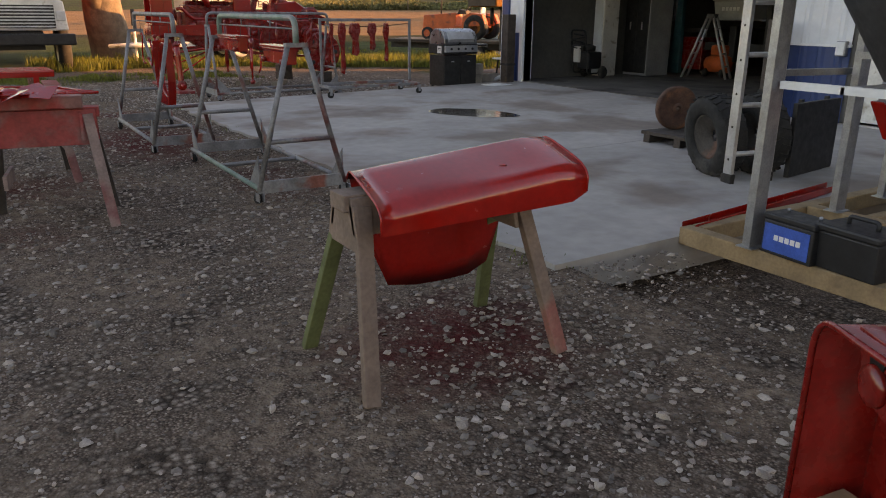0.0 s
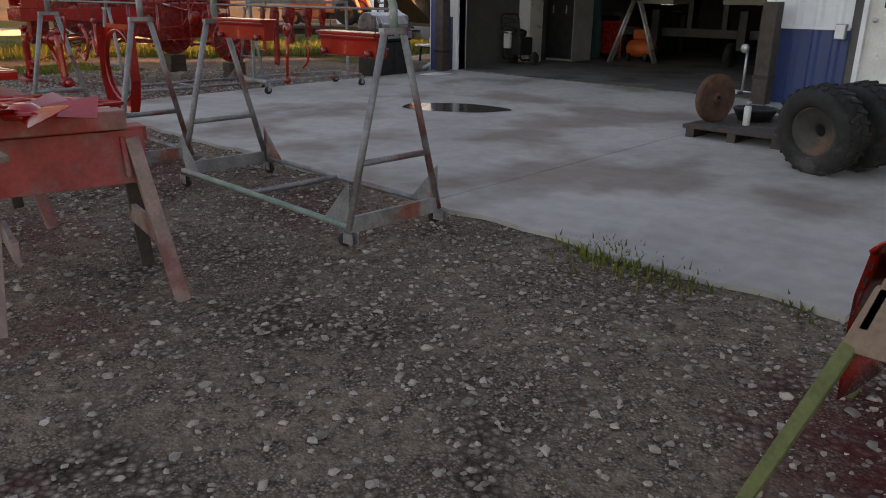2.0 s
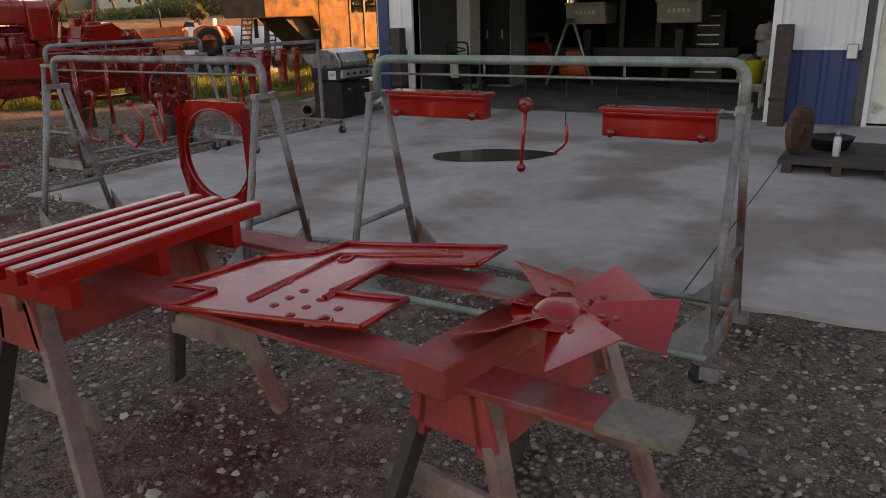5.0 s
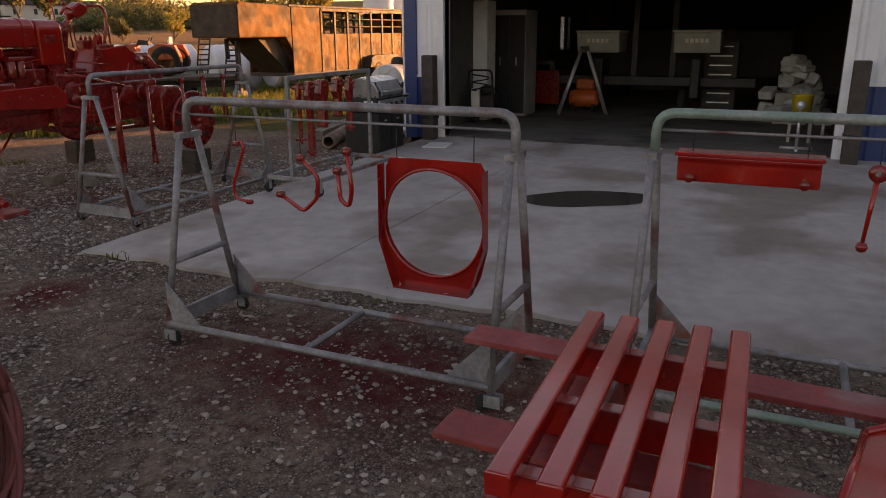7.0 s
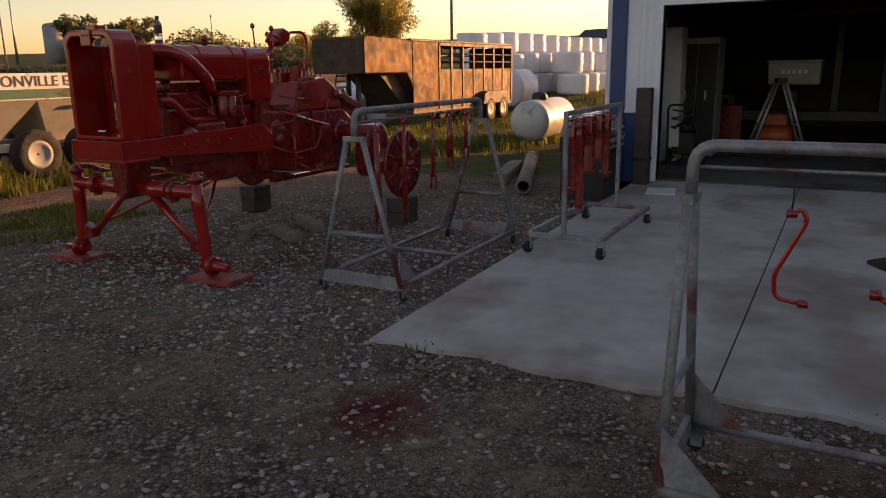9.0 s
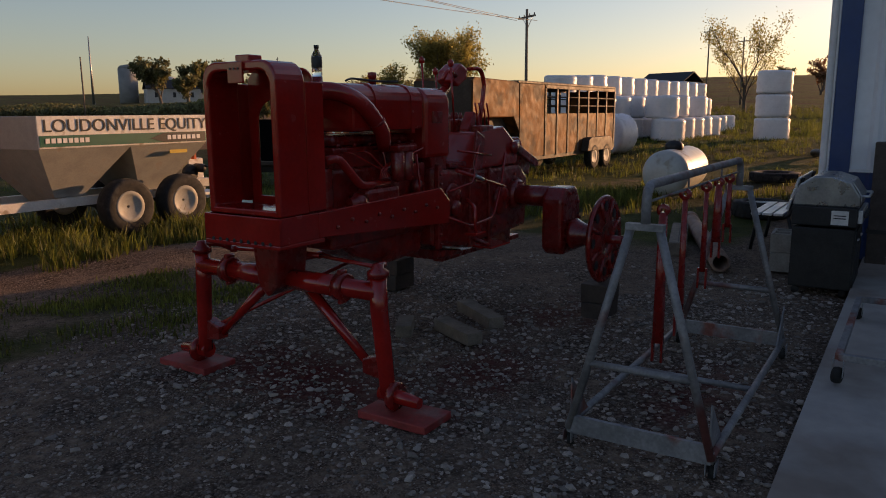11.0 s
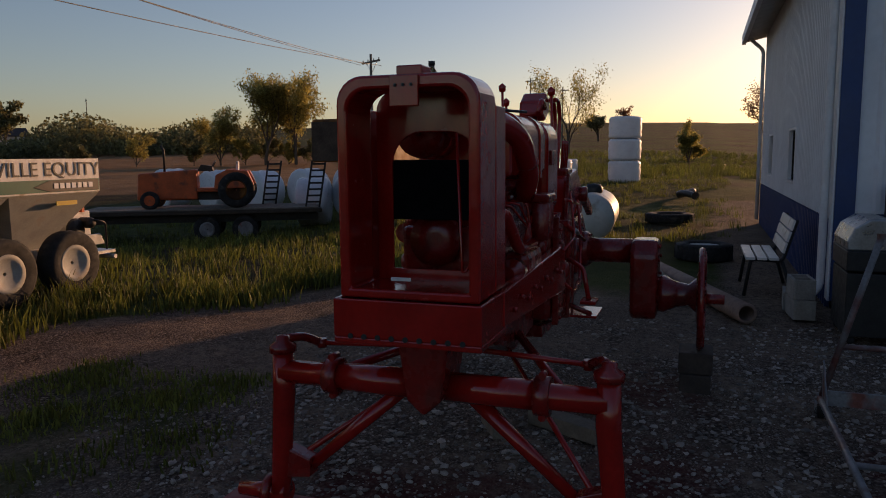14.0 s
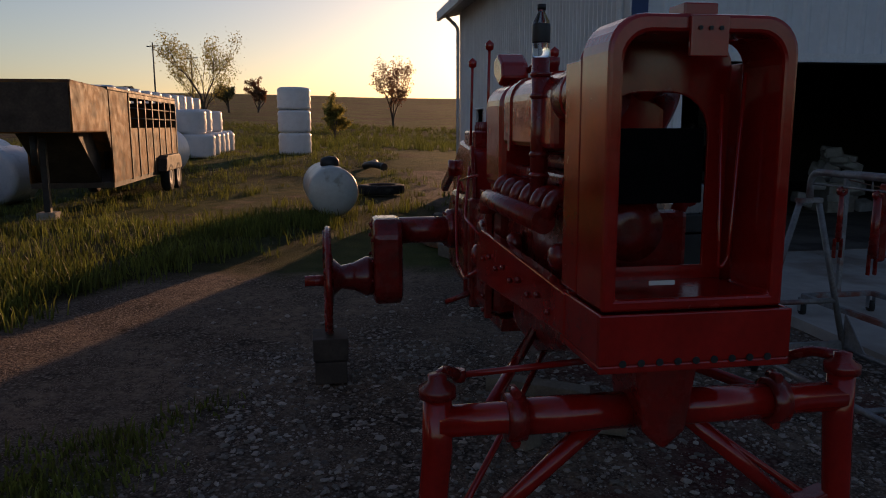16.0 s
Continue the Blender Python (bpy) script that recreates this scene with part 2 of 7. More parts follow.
def height(x, y):
    """The lie of the land: flat yard, a dip by the field edge, low hills far off."""
    x, y = np.asarray(x, float), np.asarray(y, float)
    r = np.hypot(x, y - 10)
    az = np.degrees(np.arctan2(y - 10, x))
    z = -0.55 * np.exp(-(((x - 17.5) / 6.5) ** 2 + ((y - 26.5) / 4.5) ** 2))
    rise = 0.016 + 0.026 * smooth(60, 25, np.abs(az - 5)) + 0.004 * np.sin(np.radians(az) * 7)
    z = z + np.maximum(0, r - 70) * rise * smooth(900, 300, r) + smooth(300, 500, r) * 6
    z = z + 0.43 * smooth(18, 34, x) * smooth(4, 13, y)
    z = z + 0.02 * np.sin(x * 1.7 + 1) * np.sin(y * 1.3) * smooth(60, 2, r)
    return z * np.where((x > 2.4) & (x < 23) & (y < 11.75), 0.0, 1.0)


def ground_material():
    m = bpy.data.materials.new("yard_and_fields")
    m.use_nodes = True
    n, l = m.node_tree.nodes, m.node_tree.links
    b = n["Principled BSDF"]
    b.inputs["Roughness"].default_value = 0.95
    b.inputs["Specular IOR Level"].default_value = 0.12
    tc = n.new("ShaderNodeTexCoord")

    def noise_at(sc, detail=6.0):
        x = n.new("ShaderNodeTexNoise")
        x.inputs["Scale"].default_value, x.inputs["Detail"].default_value = sc, detail
        l.new(tc.outputs["Object"], x.inputs["Vector"])
        return x.outputs["Fac"]

    def mix(f, a, c):
        x = n.new("ShaderNodeMix"); x.data_type = "RGBA"
        l.new(f, x.inputs["Factor"])
        for key, val in (("A", a), ("B", c)):
            if isinstance(val, tuple):
                x.inputs[key].default_value = (*val, 1)
            else:
                l.new(val, x.inputs[key])
        return x.outputs["Result"]

    def ramp(src, lo, hi):
        x = n.new("ShaderNodeMapRange")
        x.inputs["From Min"].default_value, x.inputs["From Max"].default_value = lo, hi
        l.new(src, x.inputs["Value"])
        return x.outputs[0]

    def plus(p, q, k):
        x = n.new("ShaderNodeMath"); x.operation = "MULTIPLY_ADD"
        l.new(q, x.inputs[0]); x.inputs[1].default_value = k; l.new(p, x.inputs[2])
        return x.outputs[0]

    at = n.new("ShaderNodeAttribute"); at.attribute_name = "zone"
    sep = n.new("ShaderNodeSeparateColor")
    l.new(at.outputs["Color"], sep.inputs[0])
    def pebbles(sc):
        x = n.new("ShaderNodeTexVoronoi"); x.inputs["Scale"].default_value = sc
        l.new(tc.outputs["Object"], x.inputs["Vector"])
        y = n.new("ShaderNodeSeparateColor"); l.new(x.outputs["Color"], y.inputs[0])
        return x.outputs["Distance"], y.outputs[0]

    def scaled(c, f, lo, hi):
        x = n.new("ShaderNodeMapRange")
        x.inputs["To Min"].default_value, x.inputs["To Max"].default_value = lo, hi
        l.new(f, x.inputs["Value"])
        y = n.new("ShaderNodeVectorMath"); y.operation = "SCALE"
        l.new(c, y.inputs[0]); l.new(x.outputs[0], y.inputs["Scale"])
        return y.outputs[0]

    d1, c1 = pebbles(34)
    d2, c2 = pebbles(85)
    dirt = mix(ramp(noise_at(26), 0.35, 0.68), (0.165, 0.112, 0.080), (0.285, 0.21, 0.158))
    # Pebble colours sink at cell edges: shade painted into the gaps.
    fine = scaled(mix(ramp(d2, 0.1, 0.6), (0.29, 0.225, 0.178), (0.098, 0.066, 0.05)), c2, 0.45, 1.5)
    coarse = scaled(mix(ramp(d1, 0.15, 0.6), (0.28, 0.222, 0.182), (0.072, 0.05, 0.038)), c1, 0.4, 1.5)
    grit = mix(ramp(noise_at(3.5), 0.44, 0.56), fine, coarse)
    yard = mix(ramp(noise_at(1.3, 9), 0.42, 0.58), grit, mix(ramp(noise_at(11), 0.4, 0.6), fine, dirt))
    stain = plus(sep.outputs[2], noise_at(7, 8), 0.9)
    yard = mix(ramp(stain, 0.70, 1.28), yard, (0.105, 0.016, 0.016))
    turf = mix(ramp(noise_at(2.2), 0.35, 0.65), (0.030, 0.046, 0.010), (0.072, 0.082, 0.020))
    turf = mix(ramp(noise_at(0.13, 5), 0.45, 0.62), turf, mix(ramp(noise_at(0.9), 0.4, 0.6), (0.032, 0.022, 0.012), (0.055, 0.043, 0.018)))
    field = mix(ramp(noise_at(0.5), 0.35, 0.65), (0.24, 0.13, 0.062), (0.32, 0.185, 0.09))
    g = ramp(plus(sep.outputs[0], noise_at(1.6), 0.7), 0.72, 0.98)
    f = ramp(plus(sep.outputs[1], noise_at(0.15), 0.3), 0.55, 0.75)
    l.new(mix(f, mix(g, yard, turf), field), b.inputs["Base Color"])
    bp = n.new("ShaderNodeBump")
    bp.inputs["Strength"].default_value, bp.inputs["Distance"].default_value = 0.9, 0.012
    l.new(plus(plus(ramp(d1, 0.6, 0.1), ramp(d2, 0.6, 0.1), 0.5), noise_at(30, 8), 0.9), bp.inputs["Height"])
    l.new(bp.outputs[0], b.inputs["Normal"])
    return m


def grass_edge(x):
    """Where the rough grass begins, north of the gravel."""
    return np.maximum(np.where(x < 5.9, 19.3, np.where(x < 8.5, 19.3 - 0.68 * (x - 5.9), 17.53 - 0.42 * (x - 8.5))), 13.6)


def zone_of(x, y):
    """Masks over the plan: grass, ploughed field, red overspray."""
    grass = smooth(-0.35, 0.5, y - grass_edge(x)) * 0.75
    grass = np.maximum(grass, 0.48 * smooth(16.0, 16.5, y) * smooth(18.1, 17.5, y) * smooth(5.4, 4.4, x))
    grass = np.maximum(grass, smooth(7.5, 10.5, x) * smooth(12.4, 13.6, y) * 0.75)
    grass = np.maximum(grass, smooth(24, 26, x) * 0.8)
    lane = np.exp(-(((y - 21.0 + 0.42 * (x - 8)) / 0.8) ** 2)) * smooth(6, 9, x) * smooth(24, 15, x)
    grass = grass - 0.2 * lane
    grass = np.maximum(grass, smooth(-3, -5, x) * 0.6)
    az = np.degrees(np.arctan2(y - 10, x)); r = np.hypot(x, y - 10)
    field = smooth(34, 38, r) * smooth(150, 120, r) * smooth(24, 34, az) * smooth(140, 110, az)
    red = np.zeros_like(x)
    for cx, cy, sx, sy, k in ((1.75, 8.7, 0.75, 1.35, 0.8), (2.2, 6.3, 0.5, 1.0, 0.5), (1.9, 11.2, 0.45, 0.35, 0.85), (4.2, 13.6, 0.8, 0.5, 0.6), (0.5, 6.9, 0.9, 0.8, 0.5),
                              (3.5, 14.4, 0.6, 1.2, 0.72), (1.8, 2.75, 0.65, 0.55, 0.72), (4.4, 12.3, 1.0, 0.4, 0.55), (5.6, 13.7, 0.7, 0.5, 0.55), (0.3, 5.4, 0.5, 0.5, 0.4), (-0.3, 4.4, 0.6, 0.4, 0.35)):
        red = np.maximum(red, k * np.exp(-((x - cx) / sx) ** 2 - ((y - cy) / sy) ** 2))
    return grass, field, red


def ground_sheet():
    def axis(lo, hi, near_lo, near_hi, step):
        near = np.arange(near_lo, near_hi + step / 2, step)
        out = [near]
        for end, sgn in ((hi, 1), (lo, -1)):
            p, s, seq = (near_hi if sgn > 0 else near_lo), step, []
            while abs(p) < abs(end):
                s *= 1.22
                p += sgn * s
                seq.append(p)
            out = [np.array(seq[::-1]), *out] if sgn < 0 else [*out, np.array(seq)]
        return np.concatenate(out)
    xs, ys = axis(-1500, 1800, -3, 14, 0.14), axis(-1500, 1800, -2, 22, 0.14)
    X, Y = np.meshgrid(xs, ys)
    Z = height(X, Y) + np.where((X < 12) & (Y < 24), 0.006 * np.sin(X * 9 + 2 * np.sin(Y * 3)) * np.sin(Y * 8), 0)
    inside = (X > 2.9) & (Y < 11.6) & (X < 22) & (Y > 0)
    Z = np.where(inside, -0.25, Z)
    nx, ny = len(xs), len(ys)
    idx = np.arange(nx * ny).reshape(ny, nx)
    faces = np.stack([idx[:-1, :-1], idx[:-1, 1:], idx[1:, 1:], idx[1:, :-1]], -1).reshape(-1, 4)
    me = bpy.data.meshes.new("ground")
    me.from_pydata(np.stack([X, Y, Z], -1).reshape(-1, 3).tolist(), [], faces.tolist())
    me.polygons.foreach_set("use_smooth", [True] * len(me.polygons))
    col = me.color_attributes.new("zone", "FLOAT_COLOR", "POINT")
    g, f, r = zone_of(X, Y)
    col.data.foreach_set("color", np.stack([g, f, r, np.ones_like(g)], -1).reshape(-1).astype(np.float32))
    ob = part("ground", me, ground_material())
    return tagged(ob, "gravel and dirt yard running out to grass and fields", "ground", kind="structure")


ground_sheet()

ICO_V = [(0, -0.53, 0.85), (0, 0.53, 0.85), (0, -0.53, -0.85), (0, 0.53, -0.85), (-0.53, 0.85, 0), (0.53, 0.85, 0), (-0.53, -0.85, 0), (0.53, -0.85, 0), (0.85, 0, -0.53), (0.85, 0, 0.53), (-0.85, 0, -0.53), (-0.85, 0, 0.53)]
ICO_F = [(1, 11, 0), (1, 4, 11), (1, 5, 4), (1, 9, 5), (1, 0, 9), (7, 9, 0), (6, 7, 0), (11, 6, 0), (10, 6, 11), (4, 10, 11), (3, 10, 4), (5, 3, 4), (8, 3, 5), (9, 8, 5), (7, 8, 9), (2, 8, 7), (6, 2, 7), (10, 2, 6), (3, 2, 10), (3, 8, 2)]


def stones(name, label, count, lo, hi, keep, size, mat):
    rng = np.random.default_rng(len(name) + count)
    xy = rng.uniform(lo, hi, (count, 2))
    xy = xy[keep(xy[:, 0], xy[:, 1], rng.random(count))]
    n = len(xy)
    s = size[0] + (size[1] - size[0]) * rng.random(n) ** 2.6
    base = np.array(ICO_V)
    v = base[None] * (1 + rng.uniform(-0.42, 0.35, (n, 12, 1)))
    v = v * (s[:, None] * np.stack([np.ones(n), rng.uniform(0.5, 1, n), rng.uniform(0.3, 0.65, n)], -1))[:, None, :]
    a = rng.uniform(0, 6.28, n)
    c, d = np.cos(a)[:, None], np.sin(a)[:, None]
    v = np.stack([v[..., 0] * c - v[..., 1] * d, v[..., 0] * d + v[..., 1] * c, v[..., 2]], -1)
    v[..., 0] += xy[:, :1]; v[..., 1] += xy[:, 1:]
    v[..., 2] += (height(xy[:, 0], xy[:, 1]) + s * 0.18)[:, None]
    f = (np.array(ICO_F)[None] + 12 * np.arange(n)[:, None, None]).reshape(-1, 3)
    me = bpy.data.meshes.new(name)
    me.from_pydata(v.reshape(-1, 3).tolist(), [], f.tolist())
    tagged(part(name, me, mat), label, "gravel", kind="stuff")


def yard(x, y):
    return ~((x > 2.76) & (y < 11.76) & (y > 3.22)) & ~((x > 3.6) & (y < 3.3))


def patch(x, y, k=1.0):
    return 0.5 + 0.5 * np.sin(x * 1.9 * k + 2 * np.sin(y * 1.1 * k)) * np.sin(y * 1.6 * k + 1.3 * np.sin(x * 0.9 * k))


stones("gravel", "small grey stones strewn over the dirt yard", 120000, (-1.5, 0.0), (6.5, 17.2),
       lambda x, y, u: yard(x, y) & (u < 0.25 + 0.75 * patch(x, y)) & (y < 16.6 + 0.3 * np.sin(x * 2)), (0.004, 0.019), STONE)
stones("coarse_gravel", "pale crushed limestone lying loose on the yard", 46000, (-1.0, 0.6), (8.0, 16.4),
       lambda x, y, u: yard(x, y) & (u < 0.06 + 0.34 * patch(x + 3, y, 0.7) ** 2 + 0.9 * ((np.abs(y - 14.3) < 1.7) & (x > 2.6) & (x < 6.4 + 0.5 * np.sin(y * 3))) + 0.7 * ((x > 2.0) & (y > 11.5) & (y < 13)) + 0.7 * np.exp(-((x - 2.1) / .7) ** 2 - ((y - 1.9) / .8) ** 2)), (0.007, 0.029), STONE_PALE)


def grass_patch(name, label, count, lo, hi, keep, tall, mat=None):
    """Bent blades, five vertices each, in loose clumps."""
    rng = np.random.default_rng(count)
    k = max(1, count // 14)
    c = rng.uniform(lo, hi, (k, 2))
    c = c[keep(c[:, 0], c[:, 1], rng.random(k))]
    xy = np.repeat(c, 14, 0) + rng.normal(0, 0.09, (len(c) * 14, 2))
    n = len(xy)
    h = np.repeat(rng.uniform(tall[0], tall[1], len(c)), 14) * rng.uniform(0.5, 1.15, n)
    a = rng.uniform(0, 6.28, n)
    w = 0.006 + 0.014 * h
    lean = rng.uniform(0.1, 0.55, n) * h
    b = rng.uniform(0, 6.28, n)
    z0 = height(xy[:, 0], xy[:, 1])
    dx, dy, lx, ly = np.cos(a) * w, np.sin(a) * w, np.cos(b) * lean, np.sin(b) * lean
    x, y = xy[:, 0], xy[:, 1]
    v = np.stack([np.stack([x - dx, y - dy, z0], -1), np.stack([x + dx, y + dy, z0], -1),
                  np.stack([x + dx * .7 + lx * .35, y + dy * .7 + ly * .35, z0 + h * .6], -1), np.stack([x - dx * .7 + lx * .35, y - dy * .7 + ly * .35, z0 + h * .6], -1),
                  np.stack([x + lx, y + ly, z0 + h], -1)], 1)
    i = 5 * np.arange(n)[:, None]
    q = (i + np.array([[0, 1, 2, 3]])).tolist() + (i + np.array([[3, 2, 4]])).tolist()
    me = bpy.data.meshes.new(name)
    me.from_pydata(v.reshape(-1, 3).tolist(), [], q)
    tagged(part(name, me, mat or GRASS), label, "grass", kind="stuff")


grass_patch("tall_grass", "tall unmown spring grass by the field edge", 110000, (1.5, 14.0), (14.5, 23.0),
            lambda x, y, u: (y > grass_edge(x) + 0.25 * np.sin(x * 2.3) - 0.1) & (u < 0.04 + 0.96 * smooth(0.3, 0.7, patch(x, y, 1.3)) * smooth(2.5, 1.2, y - grass_edge(x)) + 0.10 * (y > grass_edge(x) + 2.6)), (0.10, 0.30))
grass_patch("meadow_grass", "short meadow grass with bare tracks", 80000, (9.0, 12.4), (40, 30),
            lambda x, y, u: (u < 0.12 + 0.6 * patch(x, y, 0.8)) & (np.abs(y - 21.0 + 0.42 * (x - 8)) > 0.75) & (y > grass_edge(x) - 0.3 + 0.4 * np.sin(x) - 1.1 * smooth(10.5, 12.5, x)), (0.08, 0.24))
grass_patch("short_grass", "short dark grass at the edge of the gravel", 60000, (0.5, 15.6), (6.0, 18.3),
            lambda x, y, u: (y > 16.1 + 0.25 * np.sin(x * 3)) & (y < 18.0 + 0.2 * np.sin(x * 2)) & (x < 5.2 - 0.4 * np.sin(y * 3)) & (u < 0.03 + 0.5 * smooth(0.42, 0.75, patch(x, y, 1.7))), (0.02, 0.09))
grass_patch("slab_weeds", "thin weeds growing along the concrete edge", 9000, (2.5, 3.3), (2.95, 11.4),
            lambda x, y, u: (np.abs(x - 2.75 + 0.03 * np.sin(y * 5)) < 0.09) & (u < 0.03 + 0.9 * smooth(5.8, 5.0, y) * smooth(0.35, 0.7, patch(x * 0 + 1, y, 1.5))), (0.02, 0.075))
grass_patch("far_meadow_grass", "tufted golden meadow beyond the parked trailers", 90000, (38, -6), (100, 36),
            lambda x, y, u: (u < 0.08 + 0.9 * smooth(0.3, 0.7, patch(x, y, 0.35))) & (np.degrees(np.arctan2(y - 10, x)) < 27), (0.25, 0.6))




# ---- concrete apron ----
def slab_z(x):
    return 0.03 + 0.10 * (x - 2.77) / 6.2


CONCRETE = material("weathered_concrete", (0.37, 0.34, 0.315), 0.85, 0, 0.16, 0.9, 0.0015, 70, (0.25, 0.20, 0.17), 0.30, 0.8)
slab = part("concrete_apron", G().prism([(2.81, -0.2), (8.97, -0.2), (8.97, slab_z(8.97) - 0.03), (2.81, slab_z(2.81) - 0.03)], "y", 3.29, 11.7), CONCRETE)
tagged(slab, "pale concrete apron with saw-cut joints and worn edges", "concrete slab", kind="structure")
for y0, y1 in ((3.25, 5.80), (5.81, 9.80), (9.81, 11.74)):
    g = G()
    front = [2.77 - 0.1 * smooth(7.5, 11, y) + 0.025 * math.sin(y * 4.1) + 0.02 * math.sin(y * 11) for y in np.linspace(y0, y1, 24)]
    ys = np.linspace(y0, y1, 24)
    top = [(x, y, slab_z(x)) for x, y in zip(front, ys)] + [(8.97, y, slab_z(8.97)) for y in ys]
    low = [(x, y, z - 0.18) for x, y, z in top]
    n = 24
    g.add(top + low, [(i, n + i, n + i + 1, i + 1) for i in range(n - 1)] + [(2 * n + i, i, i + 1, 2 * n + i + 1) for i in range(n - 1)]
          + [(0, 2 * n, 3 * n, n), (n - 1, 2 * n - 1, 4 * n - 1, 3 * n - 1)])
    part("concrete_panel", g, CONCRETE, slab)

g = G()
outline = [(5.8 + 0.36 * math.cos(a) * (1 + .08 * math.sin(3 * a)) - .22 * math.sin(a), 8.52 + 0.6 * math.sin(a) * (1 + .05 * math.cos(5 * a))) for a in np.linspace(0, 2 * math.pi, 41)[:-1]]
g.add([(x, y, slab_z(x) + 0.004) for x, y in outline], [tuple(range(40))])
tagged(part("puddle", g, WATER), "shallow dark puddle lying on the concrete apron", "puddle")

# ---- the workshop building ----
# WS is out of view, set far south so the building blocks the sun.
WX, WN, WS, WB, FZ, EAVE, DOOR_S, DOOR_N, HEAD = 8.95, 12.08, -7.0, 19.1, 0.14, 4.3, 6.33, 11.5, 2.3


def ribbed(geo, horiz, lo, hi, z0, z1, at, out, pitch, depth):
    """A steel sheet with raised ribs. horiz: the axis it runs along; at: its plane; out: the side that its ribs stand on."""
    prof, p = [], lo
    while p < hi - 1e-6:
        for k, d in ((0, 0), (0.36, 0), (0.5, 1), (0.68, 1), (0.82, 0)):
            q = p + k * pitch
            if q < hi:
                prof.append((q, d * depth))
        p += pitch
    prof.append((hi, 0))
    v = []
    for z in (z0, z1):
        v += [(q, at + out * (0.02 + d), z) if horiz == "x" else (at + out * (0.02 + d), q, z) for q, d in prof]
    n = len(prof)
    f = [(i, i + 1, n + i + 1, n + i) for i in range(n - 1)]
    flip = (horiz == "x") == (out > 0)
    geo.add(v, [q[::-1] for q in f] if flip else f)
    return geo


def wall(name, label, boxes, mat):
    g = G()
    for b in boxes:
        g.box(*b)
    return tagged(part(name, g, mat), label, "wall", kind="structure")


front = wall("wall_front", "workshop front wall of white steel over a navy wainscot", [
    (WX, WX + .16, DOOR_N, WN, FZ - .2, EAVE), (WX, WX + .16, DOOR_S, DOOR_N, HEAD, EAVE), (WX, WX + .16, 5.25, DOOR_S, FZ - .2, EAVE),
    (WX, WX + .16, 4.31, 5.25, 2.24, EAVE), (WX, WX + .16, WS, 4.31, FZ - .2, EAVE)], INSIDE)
for lo, hi in ((DOOR_N + .1, WN - .14), (5.35, DOOR_S - .1), (WS, 4.21)):
    part("navy_wainscot", ribbed(G(), "y", lo, hi, 0.1, 1.0, WX, -1, 0.23, 0.018), BLUE_METAL, front, "navy ribbed steel wainscot")
    part("white_siding", ribbed(G(), "y", lo, hi, 1.03, EAVE, WX, -1, 0.23, 0.018), WHITE_METAL, front, "white ribbed steel siding")
part("white_siding", ribbed(G(), "y", DOOR_S - .1, DOOR_N + .1, HEAD + .1, EAVE, WX, -1, 0.23, 0.018), WHITE_METAL, front, "white ribbed steel siding")
part("drip_trim", G().box(WX - .05, WX - .0, DOOR_N + .1, WN, 1.0, 1.03), WHITE_TRIM, front)
part("drip_trim", G().box(WX - .05, WX - .0, 5.35, DOOR_S - .1, 1.0, 1.03), WHITE_TRIM, front)
for y in (DOOR_N, DOOR_S - .1):
    part("door_jamb", G().box(WX - .055, WX + .18, y, y + .1, 0.1, HEAD + .1), WHITE_TRIM, front, "white steel door jamb", 0.006)
part("door_header", G().box(WX - .055, WX + .18, DOOR_S, DOOR_N, HEAD, HEAD + .1), WHITE_TRIM, front, "white steel door header", 0.006)
part("corner_trim", G().box(WX - .06, WX - .0, WN - .14, WN + .06, 0.1, EAVE), BLUE_METAL, front, "navy corner trim", 0.006)

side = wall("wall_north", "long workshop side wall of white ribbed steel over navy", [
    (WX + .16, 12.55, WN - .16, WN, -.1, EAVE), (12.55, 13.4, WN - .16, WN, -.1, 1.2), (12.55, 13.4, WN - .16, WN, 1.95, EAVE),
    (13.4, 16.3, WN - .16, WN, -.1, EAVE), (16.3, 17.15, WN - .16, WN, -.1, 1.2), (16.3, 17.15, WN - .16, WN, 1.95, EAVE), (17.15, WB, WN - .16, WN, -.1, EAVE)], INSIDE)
for lo, hi in ((WX + .1, 12.52), (13.43, 16.27), (17.18, WB)):
    part("white_siding", ribbed(G(), "x", lo, hi, 0.93, EAVE, WN, 1, 0.15, 0.04), WHITE_METAL, side, "white ribbed steel siding")
for lo, hi in ((12.52, 13.43), (16.27, 17.18)):
    part("white_siding", ribbed(G(), "x", lo, hi, 0.93, 1.17, WN, 1, 0.15, 0.04), WHITE_METAL, side)
    part("white_siding", ribbed(G(), "x", lo, hi, 1.98, EAVE, WN, 1, 0.15, 0.04), WHITE_METAL, side)
part("navy_wainscot", ribbed(G(), "x", WX + .1, WB, -.05, 0.91, WN, 1, 0.15, 0.04), BLUE_METAL, side, "navy ribbed steel wainscot")
part("corner_trim", G().box(WX - .06, WX + .12, WN + .045, WN + .07, 0.1, EAVE), WHITE_TRIM, side, "white corner trim", 0.004)
part("downspout", G().tube(bent([(WX + .1, WN + .45, EAVE - .1), (WX + .1, WN + .12, EAVE - .4), (WX + .1, WN + .12, .2), (WX - .05, WN + .35, .06)], .1), .04, 8), WHITE_TRIM, side, "white square downspout")
part("downspout", G().tube(bent([(WB - .1, WN + .45, EAVE - .1), (WB - .1, WN + .12, EAVE - .4), (WB - .1, WN + .12, .1)], .1), .04, 8), WHITE_TRIM, side, "white downspout")
